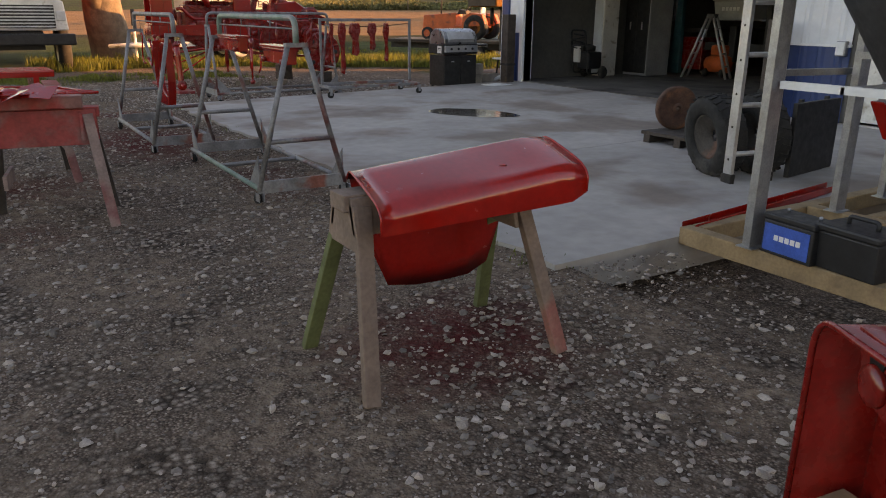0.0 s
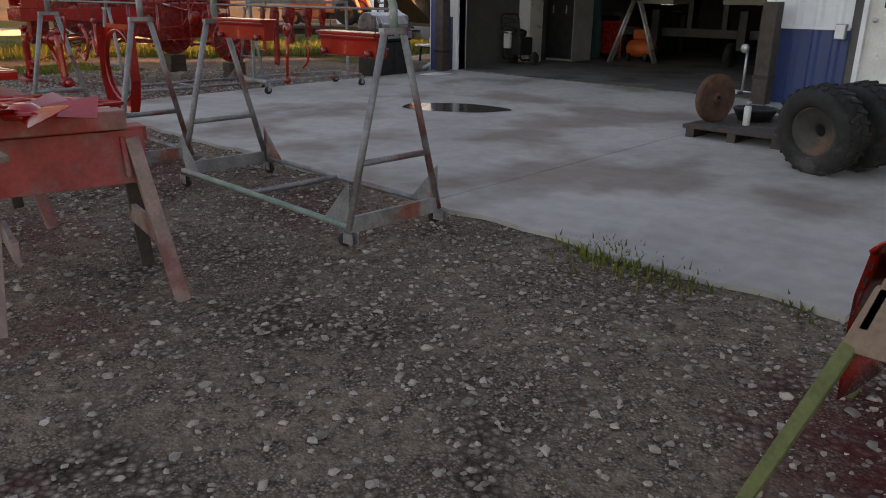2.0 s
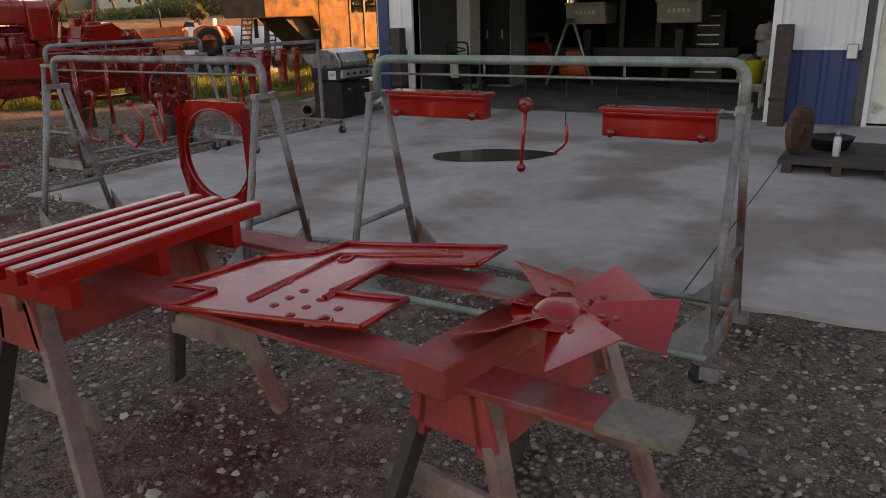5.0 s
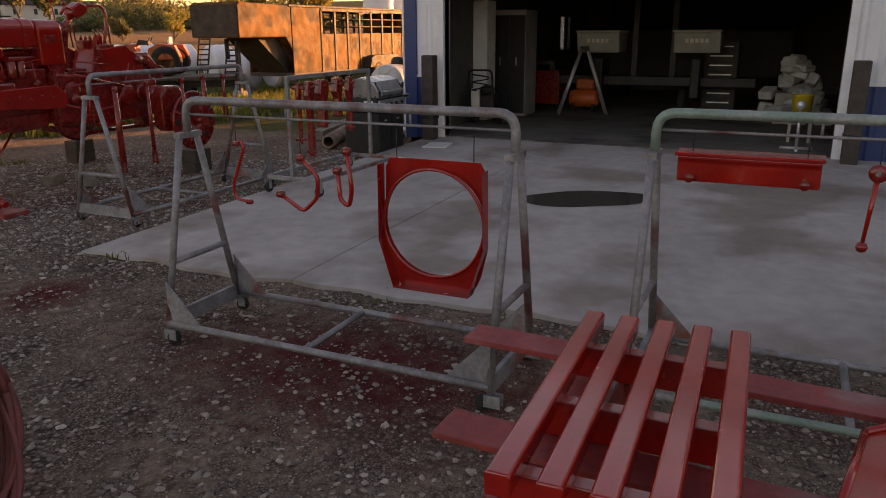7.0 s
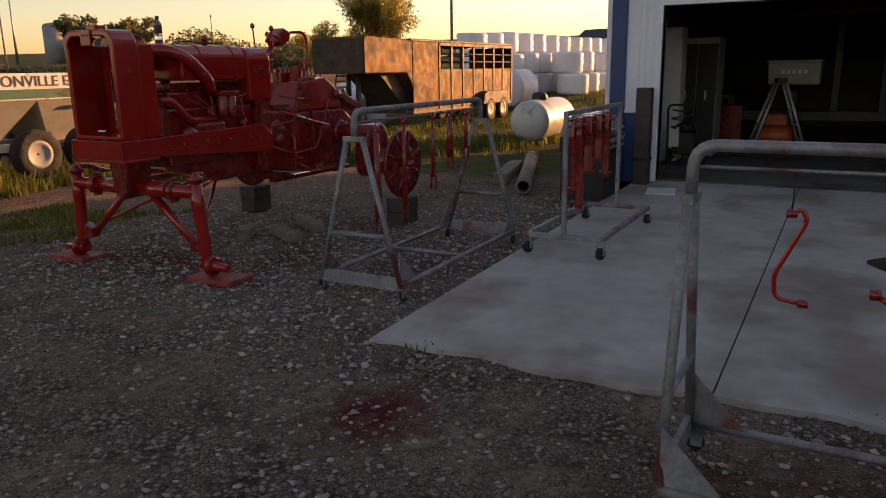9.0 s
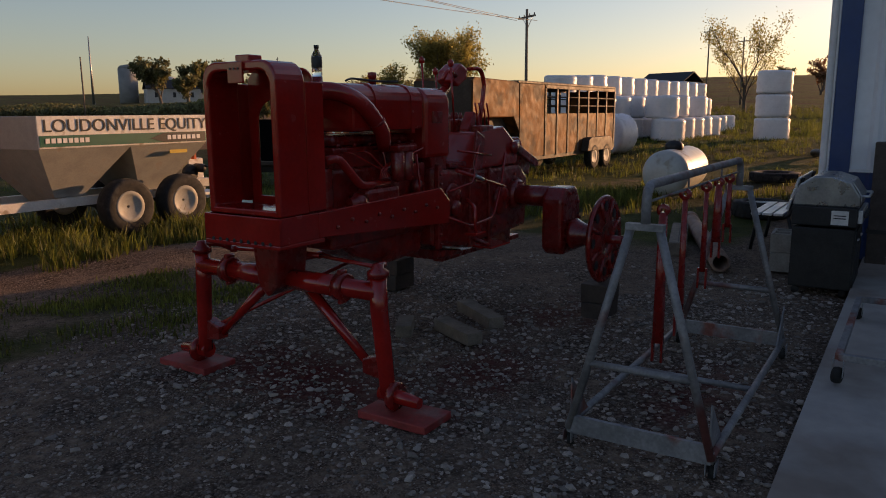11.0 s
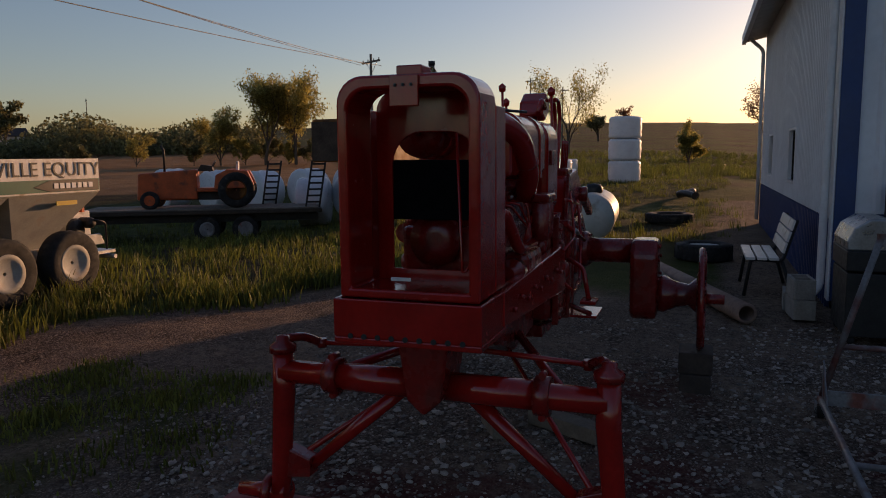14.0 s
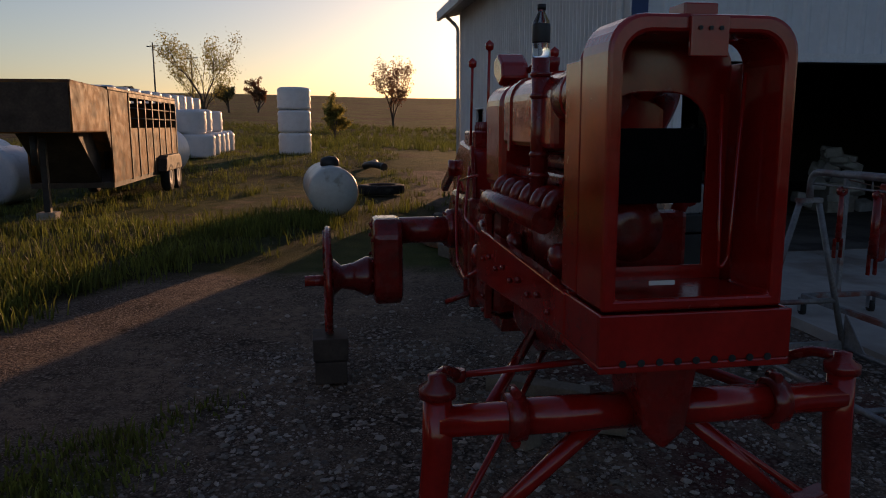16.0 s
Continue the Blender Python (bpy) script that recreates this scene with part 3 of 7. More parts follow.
for i, x0 in enumerate((12.55, 16.3)):
    w = tagged(part(f"window_{i + 1}", G().box(x0 - .03, x0 + .88, WN - .14, WN - .10, 1.17, 1.2), WHITE_TRIM), "narrow sliding window in the ribbed side wall", "window", kind="structure")
    fr = G()
    for b in ((x0 - .04, x0, WN - .1, WN + .06, 1.16, 1.99), (x0 + .85, x0 + .89, WN - .1, WN + .06, 1.16, 1.99), (x0, x0 + .85, WN - .1, WN + .06, 1.95, 1.99), (x0, x0 + .85, WN - .1, WN + .06, 1.16, 1.2), (x0 + .41, x0 + .44, WN - .06, WN - .02, 1.2, 1.95)):
        fr.box(*b)
    part("window_frame", fr, WHITE_TRIM, w)
    for a, b in ((x0, x0 + .41), (x0 + .44, x0 + .85)):
        part("pane", G().box(a, b, WN - .045, WN - .04, 1.2, 1.95), GLASS, w)

# Unseen end wall, its place chosen to keep sunlight off the yard.
wall("wall_south", "unseen far side wall, set well south to block the sun", [(WX + .16, WB, WS, WS + .16, -.1, EAVE)], WHITE_METAL)
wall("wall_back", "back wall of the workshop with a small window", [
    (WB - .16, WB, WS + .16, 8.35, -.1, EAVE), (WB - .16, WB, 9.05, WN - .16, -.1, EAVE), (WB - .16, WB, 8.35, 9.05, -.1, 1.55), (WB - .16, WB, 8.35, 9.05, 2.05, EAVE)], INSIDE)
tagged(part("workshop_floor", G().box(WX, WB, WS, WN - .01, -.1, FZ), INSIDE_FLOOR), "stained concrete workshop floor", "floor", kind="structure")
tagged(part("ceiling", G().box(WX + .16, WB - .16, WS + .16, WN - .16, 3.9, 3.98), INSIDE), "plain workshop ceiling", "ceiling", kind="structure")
mid = (WN + WS) / 2
roof = tagged(part("roof", G().prism([(WS - .45, EAVE - .14), (mid, EAVE + 2.05), (WN + .5, EAVE - .16), (WN + .5, EAVE - .02), (mid, EAVE + 2.2), (WS - .45, EAVE)], "x", WX - .35, WB + .35), ROOF), "low gabled steel workshop roof", "roof", kind="structure")
part("fascia", G().box(WX - .36, WB + .36, WN + .48, WN + .56, EAVE - .2, EAVE), WHITE_TRIM, roof)
for x in (WX, WB - .16):
    tagged(part("gable", G().prism([(WS, EAVE), (WN, EAVE), (mid, EAVE + 2.05)], "x", x, x + .16), WHITE_METAL), "white steel gable end", "wall", kind="structure")

door = tagged(part("door_1", G().box(WX + .02, WX + .07, 4.36, 5.20, FZ + .02, 2.2), WHITE_PAINT, bevel=.004), "white steel walk door with a divided window", "door", kind="structure")
g = G()
for b in ((4.31, 4.36, FZ, 2.24), (5.20, 5.25, FZ, 2.24)):
    g.box(WX - .05, WX + .1, b[0], b[1], b[2], b[3])
g.box(WX - .05, WX + .1, 4.31, 5.25, 2.2, 2.24)
part("door_frame", g, WHITE_TRIM, door)
for j in range(3):
    for k in range(3):
        part("pane", G().box(WX + .012, WX + .018, 4.51 + k * .19, 4.68 + k * .19, 1.25 + j * .26, 1.48 + j * .26), BLACK, door, "dark glass pane")
part("threshold", G().box(WX - .1, WX + .1, 4.31, 5.25, FZ - .06, FZ), ALU, door)
part("knob", G().lathe([(0.012, 0), (0.012, .04), (0.03, .05), (0.03, .075), (0.0, .085)], (WX + .02, 5.11, 1.12), (-1, 0, 0), 14), ALU, door, "round metal knob")
meter = thing("outlet_box", (WX - .02, 5.44, .95), "grey weatherproof outlet box on the white siding", "outlet")
part("box", G().box(-.07, 0, -.06, .06, -.05, .12), GALV, meter, bevel=.01)
part("cover", G().box(-.085, -.07, -.05, .05, -.04, .11), WHITE_TRIM, meter, bevel=.004)
for y, z1 in ((11.62, 1.32), (6.15, 1.3)):
    p = thing("guard_post", (8.67, y, slab_z(8.67)), "dark weathered wooden post guarding the door jamb", "post", "posts beside the big door")
    part("post", G().box(-.09, .09, -.09, .09, -.05, z1 - slab_z(8.67)), DARK_WOOD, p, bevel=.012)
    part("strap", G().box(-.1, .1, -.1, .1, .3, .34), BLACK_STEEL, p)

# ---- things inside the workshop ----
cab = thing("steel_cabinet", (12.25, 11.72, FZ), "tall grey steel cabinet with black doors", "cabinet")
LOCKER_GREY = material("pale_grey_locker_paint", (0.30, 0.31, 0.32), 0.5, 0, 0.15, 3)
part("body", G().box(-.35, .3, -.45, .18, 0, 1.86), LOCKER_GREY, cab, bevel=.01)
for y0, y1 in ((-.44, -.14), (-.13, .17)):
    d = part("door", G().box(-.38, -.355, y0, y1, .05, 1.77), BLACK_STEEL, cab, "black cabinet door", .004)
    part("handle", G().box(-.4, -.38, (y0 + y1) / 2 - .01, (y0 + y1) / 2 + .01, .9, 1.05), ALU, d)
part("top", G().box(-.37, .31, -.46, .19, 1.86, 1.88), BLACK_STEEL, cab)

tall = thing("white_locker", (11.25, 11.87, FZ), "narrow pale locker standing against the liner wall", "locker")
part("body", G().box(-.2, .2, -.2, .2, 0, 2.0), WHITE_PAINT, tall, bevel=.01)
part("door", G().box(-.22, -.2, -.18, .18, .04, 1.96), WHITE_TRIM, tall, bevel=.004)

washer = thing("pressure_washer", (10.5, 11.45, FZ), "dark pressure washer on small wheels with a coiled hose", "pressure washer")
part("frame", G().tube(bent([(.25, -.2, .1), (-.2, -.2, .1), (-.3, -.2, .9), (-.3, .2, .9), (-.2, .2, .1), (.25, .2, .1)], .08), .016), BLACK_STEEL, washer)
part("engine", G().box(-.15, .2, -.16, .16, .18, .5), BLACK, washer, bevel=.03)
part("tank", G().lathe([(.0, 0), (.12, .01), (.13, .1), (.05, .14), (0, .15)], (0, 0, .5)), BLACK_STEEL, washer)
for y in (-.25, .25):
    part("wheel", G().lathe([(.02, -.03), (.1, -.03), (.12, 0), (.1, .03), (.02, .03)], (.15, y, .12), (0, 1, 0), 16), RUBBER, washer)
part("hose", G().tube([(-.3 + .12 * math.cos(a), .14 * math.sin(a), .55 + .02 * a) for a in np.linspace(0, 14, 60)], .012, 6), BLACK, washer)
part("panel", G().box(-.22, -.16, .05, .2, .3, .6), WHITE_PAINT, washer, "pale control panel", .01)

lad = thing("step_ladder", (12.7, 10.4, FZ), "aluminium step ladder standing open on the shop floor", "ladder", rz=20)
for s in (-1, 1):
    for d in (-1, 1):
        part("rail", G().tube([(d * .16, s * .44, 0), (d * .1, s * .05, 1.18)], .026, 6), ALU, lad)
    for k in range(1, 5):
        t = k / 5
        part("rung", G().tube([(-.16 + .06 * t, s * (.44 - .39 * t), 1.18 * t), (.16 - .06 * t, s * (.44 - .39 * t), 1.18 * t)], .018, 6), ALU, lad)
part("hinge", G().box(-.13, .13, -.07, .07, 1.14, 1.22), BLACK, lad, bevel=.01)

pl = thing("seed_planter", (13.4, 9.36, FZ), "parked seed planter with faded cream seed boxes", "planter")
part("toolbar", G().box(-.08, .08, -1.9, 1.9, .5, .66), BLACK_STEEL, pl, bevel=.01)
for k, y in enumerate((-.88, .88)):
    z = 1.1
    hop = part("seed_box", G().prism([(-.32, z), (.3, z), (.36, z + .36), (-.42, z + .36)], "y", y - .4, y + .4), CREAM, pl, "faded cream plastic seed box", .03)
    part("lid", G().box(-.44, .38, y - .42, y + .42, z + .36, z + .4), CREAM, hop, "", .015)
    for c in range(5):
        part("mark", G().box(-.402, -.392, y - .2 + c * .085, y - .145 + c * .085, z + .18, z + .25), WHITE_PAINT, hop, "pale lettering bar")
    part("row_unit", G().box(-.25, .3, y - .08, y + .08, .3, 1.0), BLACK_STEEL, pl, "", .02)
    part("gauge_wheel", G().lathe([(.05, -.06), (.2, -.06), (.22, 0), (.2, .06), (.05, .06)], (-.15, y + .2, .22), (0, 1, 0), 18), RUBBER, pl)
part("mast", G().box(-.06, .06, -.5, -.4, .66, 2.4), BLACK_STEEL, pl)
part("mast", G().box(-.06, .06, .2, .3, .66, 2.4), BLACK_STEEL, pl)
part("cross_bar", G().box(-.05, .05, -1.2, 1.0, 2.2, 2.3), RUST, pl)

bags = thing("plastic_bags", (12.6, 6.85, FZ), "heap of pale foam packing pieces on a block", "bags")
part("block", G().box(-.3, .3, -.25, .25, 0, .5), PALE_CONCRETE, bags, bevel=.01)
rng = random.Random(4)
for k in range(34):
    g = G()
    lev = k / 34
    g.m = pose(rng.uniform(-.3, .3), rng.uniform(-.55, .5) * (1.15 - lev), .1 + .95 * lev, rng.uniform(-25, 25), rng.uniform(-25, 25), rng.uniform(0, 90))
    a, b, c = rng.uniform(.08, .16), rng.uniform(.07, .14), rng.uniform(.05, .1)
    part("foam_piece", g.box(-a, a, -b, b, -c, c), GREY_WRAP, bags, bevel=.03)
fan = thing("floor_fan", (9.45, 6.72, FZ), "small white metal stand with a round head", "fan")
part("pole", G().tube([(0, 0, 0), (0, 0, .55)], .02, 8), ALU, fan)
part("head", G().lathe([(0, 0), (.05, .02), (.06, .04), (.05, .06), (0, .07)], (-.05, 0, .58), (-1, 0, 0), 20), ALU, fan)
part("leg", G().tube([(-.2, 0, .02), (.2, 0, .02)], .02, 8), ALU, fan)
part("leg", G().tube([(0, -.2, .02), (0, .2, .02)], .02, 8), ALU, fan)
step = thing("step_stool", (10.3, 6.7, FZ), "pale square stool holding a yellow bucket", "stool")
for x in (-.13, .13):
    for y in (-.13, .13):
        part("leg", G().box(x - .02, x + .02, y - .02, y + .02, 0, .3), PALE_CONCRETE, step)
part("seat", G().box(-.16, .16, -.16, .16, .3, .33), PALE_CONCRETE, step, "", .006)
bucket = thing("yellow_bucket", (10.3, 6.7, FZ + .33), "small yellow plastic bucket standing on a stool", "bucket")
part("bucket", G().lathe([(.11, 0), (.14, .3), (.15, .31), (.13, .31), (.1, .02), (0, .02)]), YELLOW, bucket)
part("bail", G().tube([(.14 * math.cos(a), 0, .3 + .14 * math.sin(a)) for a in np.linspace(0, math.pi, 12)], .006, 6), GALV, bucket)
bench_in = thing("work_bench", (14.95, 11.62, FZ), "dark loaded work bench along the liner wall", "work bench")
part("top", G().box(-1.4, 1.4, -.4, .4, .85, .92), DARK_WOOD, bench_in)
for x in (-1.3, 1.3):
    for y in (-.35, .35):
        part("leg", G().box(x - .05, x + .05, y - .05, y + .05, 0, .85), DARK_WOOD, bench_in)
redbox = thing("tool_chest", (13.55, 11.42, FZ), "dark red tool chest with steel drawers", "tool chest")
part("body", G().box(-.3, .3, -.4, .4, .1, .75), RED_CAST, redbox, bevel=.01)
for k in range(4):
    part("drawer", G().box(-.32, -.3, -.37, .37, .13 + k * .15, .26 + k * .15), RED_CAST, redbox, bevel=.004)
for y in (-.3, .3):
    part("caster", G().lathe([(.0, -.02), (.05, -.02), (.05, .02), (0, .02)], (0, y, .05), (0, 1, 0), 12), RUBBER, redbox)
mach = thing("parked_combine_head", (17.15, 9.12, FZ), "dark bulky machine parked deep in the shop", "machine")
part("body", G().prism([(-1, .5), (1, .4), (1, 1.6), (.2, 2.2), (-.8, 1.5)], "y", -2.2, 1.8), BLACK_STEEL, mach, bevel=.05)
for y in (-1.8, 1.4):
    part("wheel", G().lathe([(.1, -.15), (.45, -.15), (.5, 0), (.45, .15), (.1, .15)], (-.4, y, .5), (0, 1, 0), 20), RUBBER, mach)


# ---- painting racks ----
def rack(at, rz, length, group, top_mat, label, w=.34):
    r = thing("painting_rack", at, label, "rack", group, rz)
    h = length / 2
    bar = bent([(0, -h, 1.13), (0, -h, 1.31), (0, h, 1.31), (0, h, 1.13)], .09)
    part("top_bar", G().tube(bar, .022, 12), top_mat, r)
    part("hanging_rod", G().tube([(0, -h, 1.235), (0, h, 1.235)], .007, 6), PIPE, r, "thin hanging rod")
    for y in (-h * .45, h * .3):
        part("stay", G().tube([(0, y, 1.3), (0, y, 1.235)], .006, 6), PIPE, r)
    for s in (-1, 1):
        y = s * h
        part("head_plate", G().box(-.085, .085, y - .022, y + .022, 1.11, 1.14), PIPE, r)
        for d in (-1, 1):
            part("leg", G().tube([(d * .065, y, 1.12), (d * w, y, .1)], .020, 10), PIPE, r)
            g = G()
            g.prism([(y, .11), (y - s * .24, .11), (y, .36)], "x", d * (w - .01) - .004, d * (w - .01) + .004)
            part("gusset", g, PLATE, r, "grey triangular gusset plate")
            c = part("caster", G().lathe([(.0, -.016), (.035, -.016), (.04, 0), (.035, .016), (0, .016)], (d * w, y - s * .03, .04), (1, .3, 0), 14), RUBBER, r)
            g = G().tube([(d * w, y, .14), (d * w, y, .085)], .012, 8)
            g.box(d * w - .022, d * w - .018, y - .06, y + .02, .03, .09).box(d * w + .018, d * w + .022, y - .06, y + .02, .03, .09)
            part("fork", g, PLATE, r)
        part("end_channel", G().box(-w, w, y - .012, y + .012, .08, .17), PLATE, r)
        part("end_brace", G().tube([(-.72 * w, y, .45), (.72 * w, y, .45)], .018, 8), PIPE, r)
    for d in (-1, 1):
        part("base_rail", G().tube([(d * w, -h, .12), (d * w, h, .12)], .019, 10), top_mat if d < 0 else PIPE, r)
    part("cross_rail", G().tube([(-w, .05 * h, .12), (w, .05 * h, .12)], .018, 8), PIPE, r)
    return r


rack((1.91, 8.87, 0), 0, 1.9, "rolling painting racks", PIPE, "grey steel pipe painting rack on casters", .29)
rack((2.19, 6.42, 0), 0, 1.88, "rolling painting racks", PIPE_GREEN, "steel pipe painting rack with a green top bar")
rack((4.42, 12.33, 0), 90, 2.0, "rolling painting racks", PIPE, "steel pipe rack standing on the gravel beside the tractor")


def hooked(g, x, y, z0, z1):
    return g.tube([(x, y, z0), (x, y, z1)], .0025, 5)


# hung on the first rack
shroud = thing("fan_shroud", (1.91, 8.32, 1.08), "freshly painted red fan shroud with a round opening", "shroud")
g, n = G(), 48
outer = [(-.26, 0), (.26, 0), (.26, -.06), (.275, -.4), (.24, -.55), (.2, -.64), (-.2, -.64), (-.24, -.55), (-.275, -.4), (-.26, -.06)]


def ring_plate(outer, cy, cz, r, x0, x1):
    """A plate with a round hole: outline points are met by rays from the hole's centre."""
    out, hole = [], []
    for k in range(n):
        a = 2 * math.pi * k / n
        d = Vector((math.cos(a), math.sin(a)))
        best = 9
        for (ay, az), (by, bz) in zip(outer, outer[1:] + outer[:1]):
            e = Vector((by - ay, bz - az)); w = Vector((ay - cy, az - cz))
            den = d.x * e.y - d.y * e.x
            if abs(den) > 1e-9:
                t, u = (w.x * e.y - w.y * e.x) / den, (w.x * d.y - w.y * d.x) / den
                if t > 0 and -1e-6 <= u <= 1 + 1e-6:
                    best = min(best, t)
        out.append((cy + d.x * best, cz + d.y * best)); hole.append((cy + d.x * r, cz + d.y * r))
    v = [(x, *p) for x in (x0, x1) for p in out + hole]
    f = []
    for k in range(n):
        j = (k + 1) % n
        f += [(k, j, n + j, n + k), (2 * n + k, 3 * n + k, 3 * n + j, 2 * n + j), (k, 2 * n + k, 2 * n + j, j), (n + k, n + j, 3 * n + j, 3 * n + k)]
    return G().add(v, f)


part("plate", ring_plate(outer, 0, -.305, .262, -.003, .003), RED, shroud)
g = G().tube([(-.03, .264 * math.cos(a), -.305 + .264 * math.sin(a)) for a in np.linspace(0, 2 * math.pi, 49)], .008, 6, False)
part("rolled_lip", g, RED, shroud)
for a, b in (((-.27, -.03), (-.275, -.4)), ((-.275, -.4), (-.2, -.64)), ((-.2, -.64), (.2, -.64)), ((.2, -.64), (.275, -.4)), ((.275, -.4), (.27, -.03))):
    part("flange", G().add([(0, *a), (0, *b), (-.07, *b), (-.07, *a), (.004, *a), (.004, *b)], [(0, 1, 2, 3), (4, 0, 3), (5, 2, 1)]), RED, shroud)
for y in (-.2, .2):
    part("hook_wire", hooked(G(), 0, y, 0, .14), BLACK_STEEL, shroud)


def bent_rod(name, at, pts, r, label, category, knob=True):
    t = thing(name, at, label, category)
    part("rod", G().tube(bent(pts, .03), r, 8), RED, t)
    if knob:
        for p in (pts[0], pts[-1]):
            part("end_fitting", G().lathe([(0, -.018), (r * 1.7, -.016), (r * 1.8, .016), (0, .018)], p, (0, 1, 0), 12), RED_CAST, t)
    part("hook_wire", hooked(G(), pts[0][0], pts[0][1], pts[0][2], pts[0][2] + .14), BLACK_STEEL, t)
    return t


bent_rod("bent_pipe", (1.91, 9.49, 1.09), [(0, 0, 0), (0, -.03, .02), (0, -.05, -.02), (0, .04, -.22), (0, .03, -.3), (0, -.06, -.31)], .008, "thin bent red pipe hung to dry", "pipe")
bent_rod("bent_pipe", (1.91, 9.08, 1.06), [(0, 0, -.02), (0, -.1, -.11), (0, -.09, -.22), (0, .0, -.3), (0, .14, -.22)], .011, "curved red pipe hung to dry", "pipe")
bent_rod("bent_pipe", (1.91, 8.8, 1.09), [(0, 0, 0), (0, -.02, -.2), (0, .0, -.28), (0, .05, -.25), (0, .06, -.1)], .012, "hooked red pipe hung to dry", "pipe")


# hung on the second rack
def tray(at, length, label):
    t = thing("valve_cover", at, label, "engine cover")
    h = length / 2
    prof = [(-.05, 0), (.05, 0), (.055, -.02), (.04, -.03), (.04, -.12), (-.04, -.12), (-.04, -.03), (-.055, -.02)]
    part("cover", G().prism(prof, "y", -h, h), RED, t, bevel=.01)
    part("rim", G().box(-.065, .065, -h - .01, h + .01, -.005, .012), RED, t, bevel=.004)
    for y in (-h * .8, h * .8):
        part("boss", G().lathe([(.0, 0), (.02, .0), (.02, .03), (0, .03)], (-.04, y, -.1), (-1, 0, 0), 12), RED_CAST, t)
        part("hook_wire", hooked(G(), 0, y, .01, .1), BLACK_STEEL, t)
    return t


tray((2.19, 6.97, 1.14), .57, "long red painted engine cover hung to dry")
tray((2.19, 5.83, 1.10), .5, "red painted engine cover with a notched end")
lev = thing("rocker_lever", (2.19, 6.48, 1.1), "red lever with a round eye hung on wire", "lever")
part("shaft", G().tube([(0, 0, -.02), (0, .02, -.3)], [.011, .008], 10), RED, lev)
part("eye", G().lathe([(.012, -.015), (.036, -.015), (.036, .015), (.012, .015), (.012, -.015)], (0, 0, 0), (1, 0, 0), 20), RED_CAST, lev)
part("ball", G().lathe([(0, -.024), (.018, -.016), (.024, 0), (.018, .016), (0, .024)], (0, .02, -.31)), RED_CAST, lev)
part("hook_wire", hooked(G(), 0, 0, .03, .14), BLACK_STEEL, lev)
cl = thing("curved_clip", (2.19, 6.27, 1.02), "small curved red bracket hung on wire", "bracket")
part("strip", G().tube(bent([(0, 0, 0), (0, -.012, -.05), (0, 0, -.1), (0, .05, -.14)], .04), .007, 6), RED, cl)
part("hook_wire", hooked(G(), 0, 0, 0, .2), BLACK_STEEL, cl)

# hung on the third rack
for x, zt, zb, w, lab in ((3.72, 1.16, .42, .03, "long red drag link with a forked end"), (4.1, 1.2, .45, .02, "slim red painted linkage rod"), (4.55, 1.2, .62, .018, "short red painted rod on wire"), (4.85, 1.2, .75, .03, "thick red linkage arm"), (5.15, 1.2, .8, .02, "short red painted bracket on wire")):
    t = thing("linkage_rod", (x - .03, 12.33, zt), lab, "linkage", "red parts on the third rack")
    part("bar", G().tube([(0, 0, 0), (0, 0, zb - zt + .1)], [w * .7, w], 8), RED_CAST, t)
    for d in (-1, 1):
        part("fork_tine", G().box(-.012, .012, d * .022 - .006, d * .022 + .006, zb - zt, zb - zt + .12), RED_CAST, t, bevel=.003)
    part("eye", G().lathe([(.01, -.014), (.03, -.014), (.03, .014), (.01, .014), (.01, -.014)], (0, 0, .01), (1, 0, 0), 16), RED_CAST, t)
    part("hook_wire", hooked(G(), 0, 0, .03, 1.235 - zt), BLACK_STEEL, t)

# rolling cart on the apron
cart = thing("parts_cart", (5.63, 11.31, slab_z(5.63)), "grey steel rolling parts cart on the apron", "cart")
for y in (-.31, .31):
    part("base_rail", G().box(-.78, .78, y - .02, y + .02, .14, .18), PLATE, cart, bevel=.004)
for x in (-.78, .78):
    part("end_rail", G().box(x - .02, x + .02, -.31, .31, .14, .18), PLATE, cart, bevel=.004)
    part("post", G().box(x - .018, x + .018, -.018, .018, .18, 1.15), PLATE, cart, bevel=.004)
    for y in (-.31, .31):
        c = part("caster", G().lathe([(0, -.02), (.045, -.02), (.05, 0), (.045, .02), (0, .02)], (x, y, .05), (.3, 1, 0), 16), RUBBER, cart)
        part("fork", G().box(x - .02, x + .02, y - .03, y - .025, .04, .15).box(x - .02, x + .02, y + .025, y + .03, .04, .15), GALV, cart)
part("top_bar", G().box(-.8, .8, -.02, .02, 1.13, 1.17), PLATE, cart, bevel=.004)
part("chain", G().tube([(-.78 + 1.56 * t, 0, 1.1 - .05 * math.sin(math.pi * t)) for t in np.linspace(0, 1, 14)], .006, 5), RUST, cart)
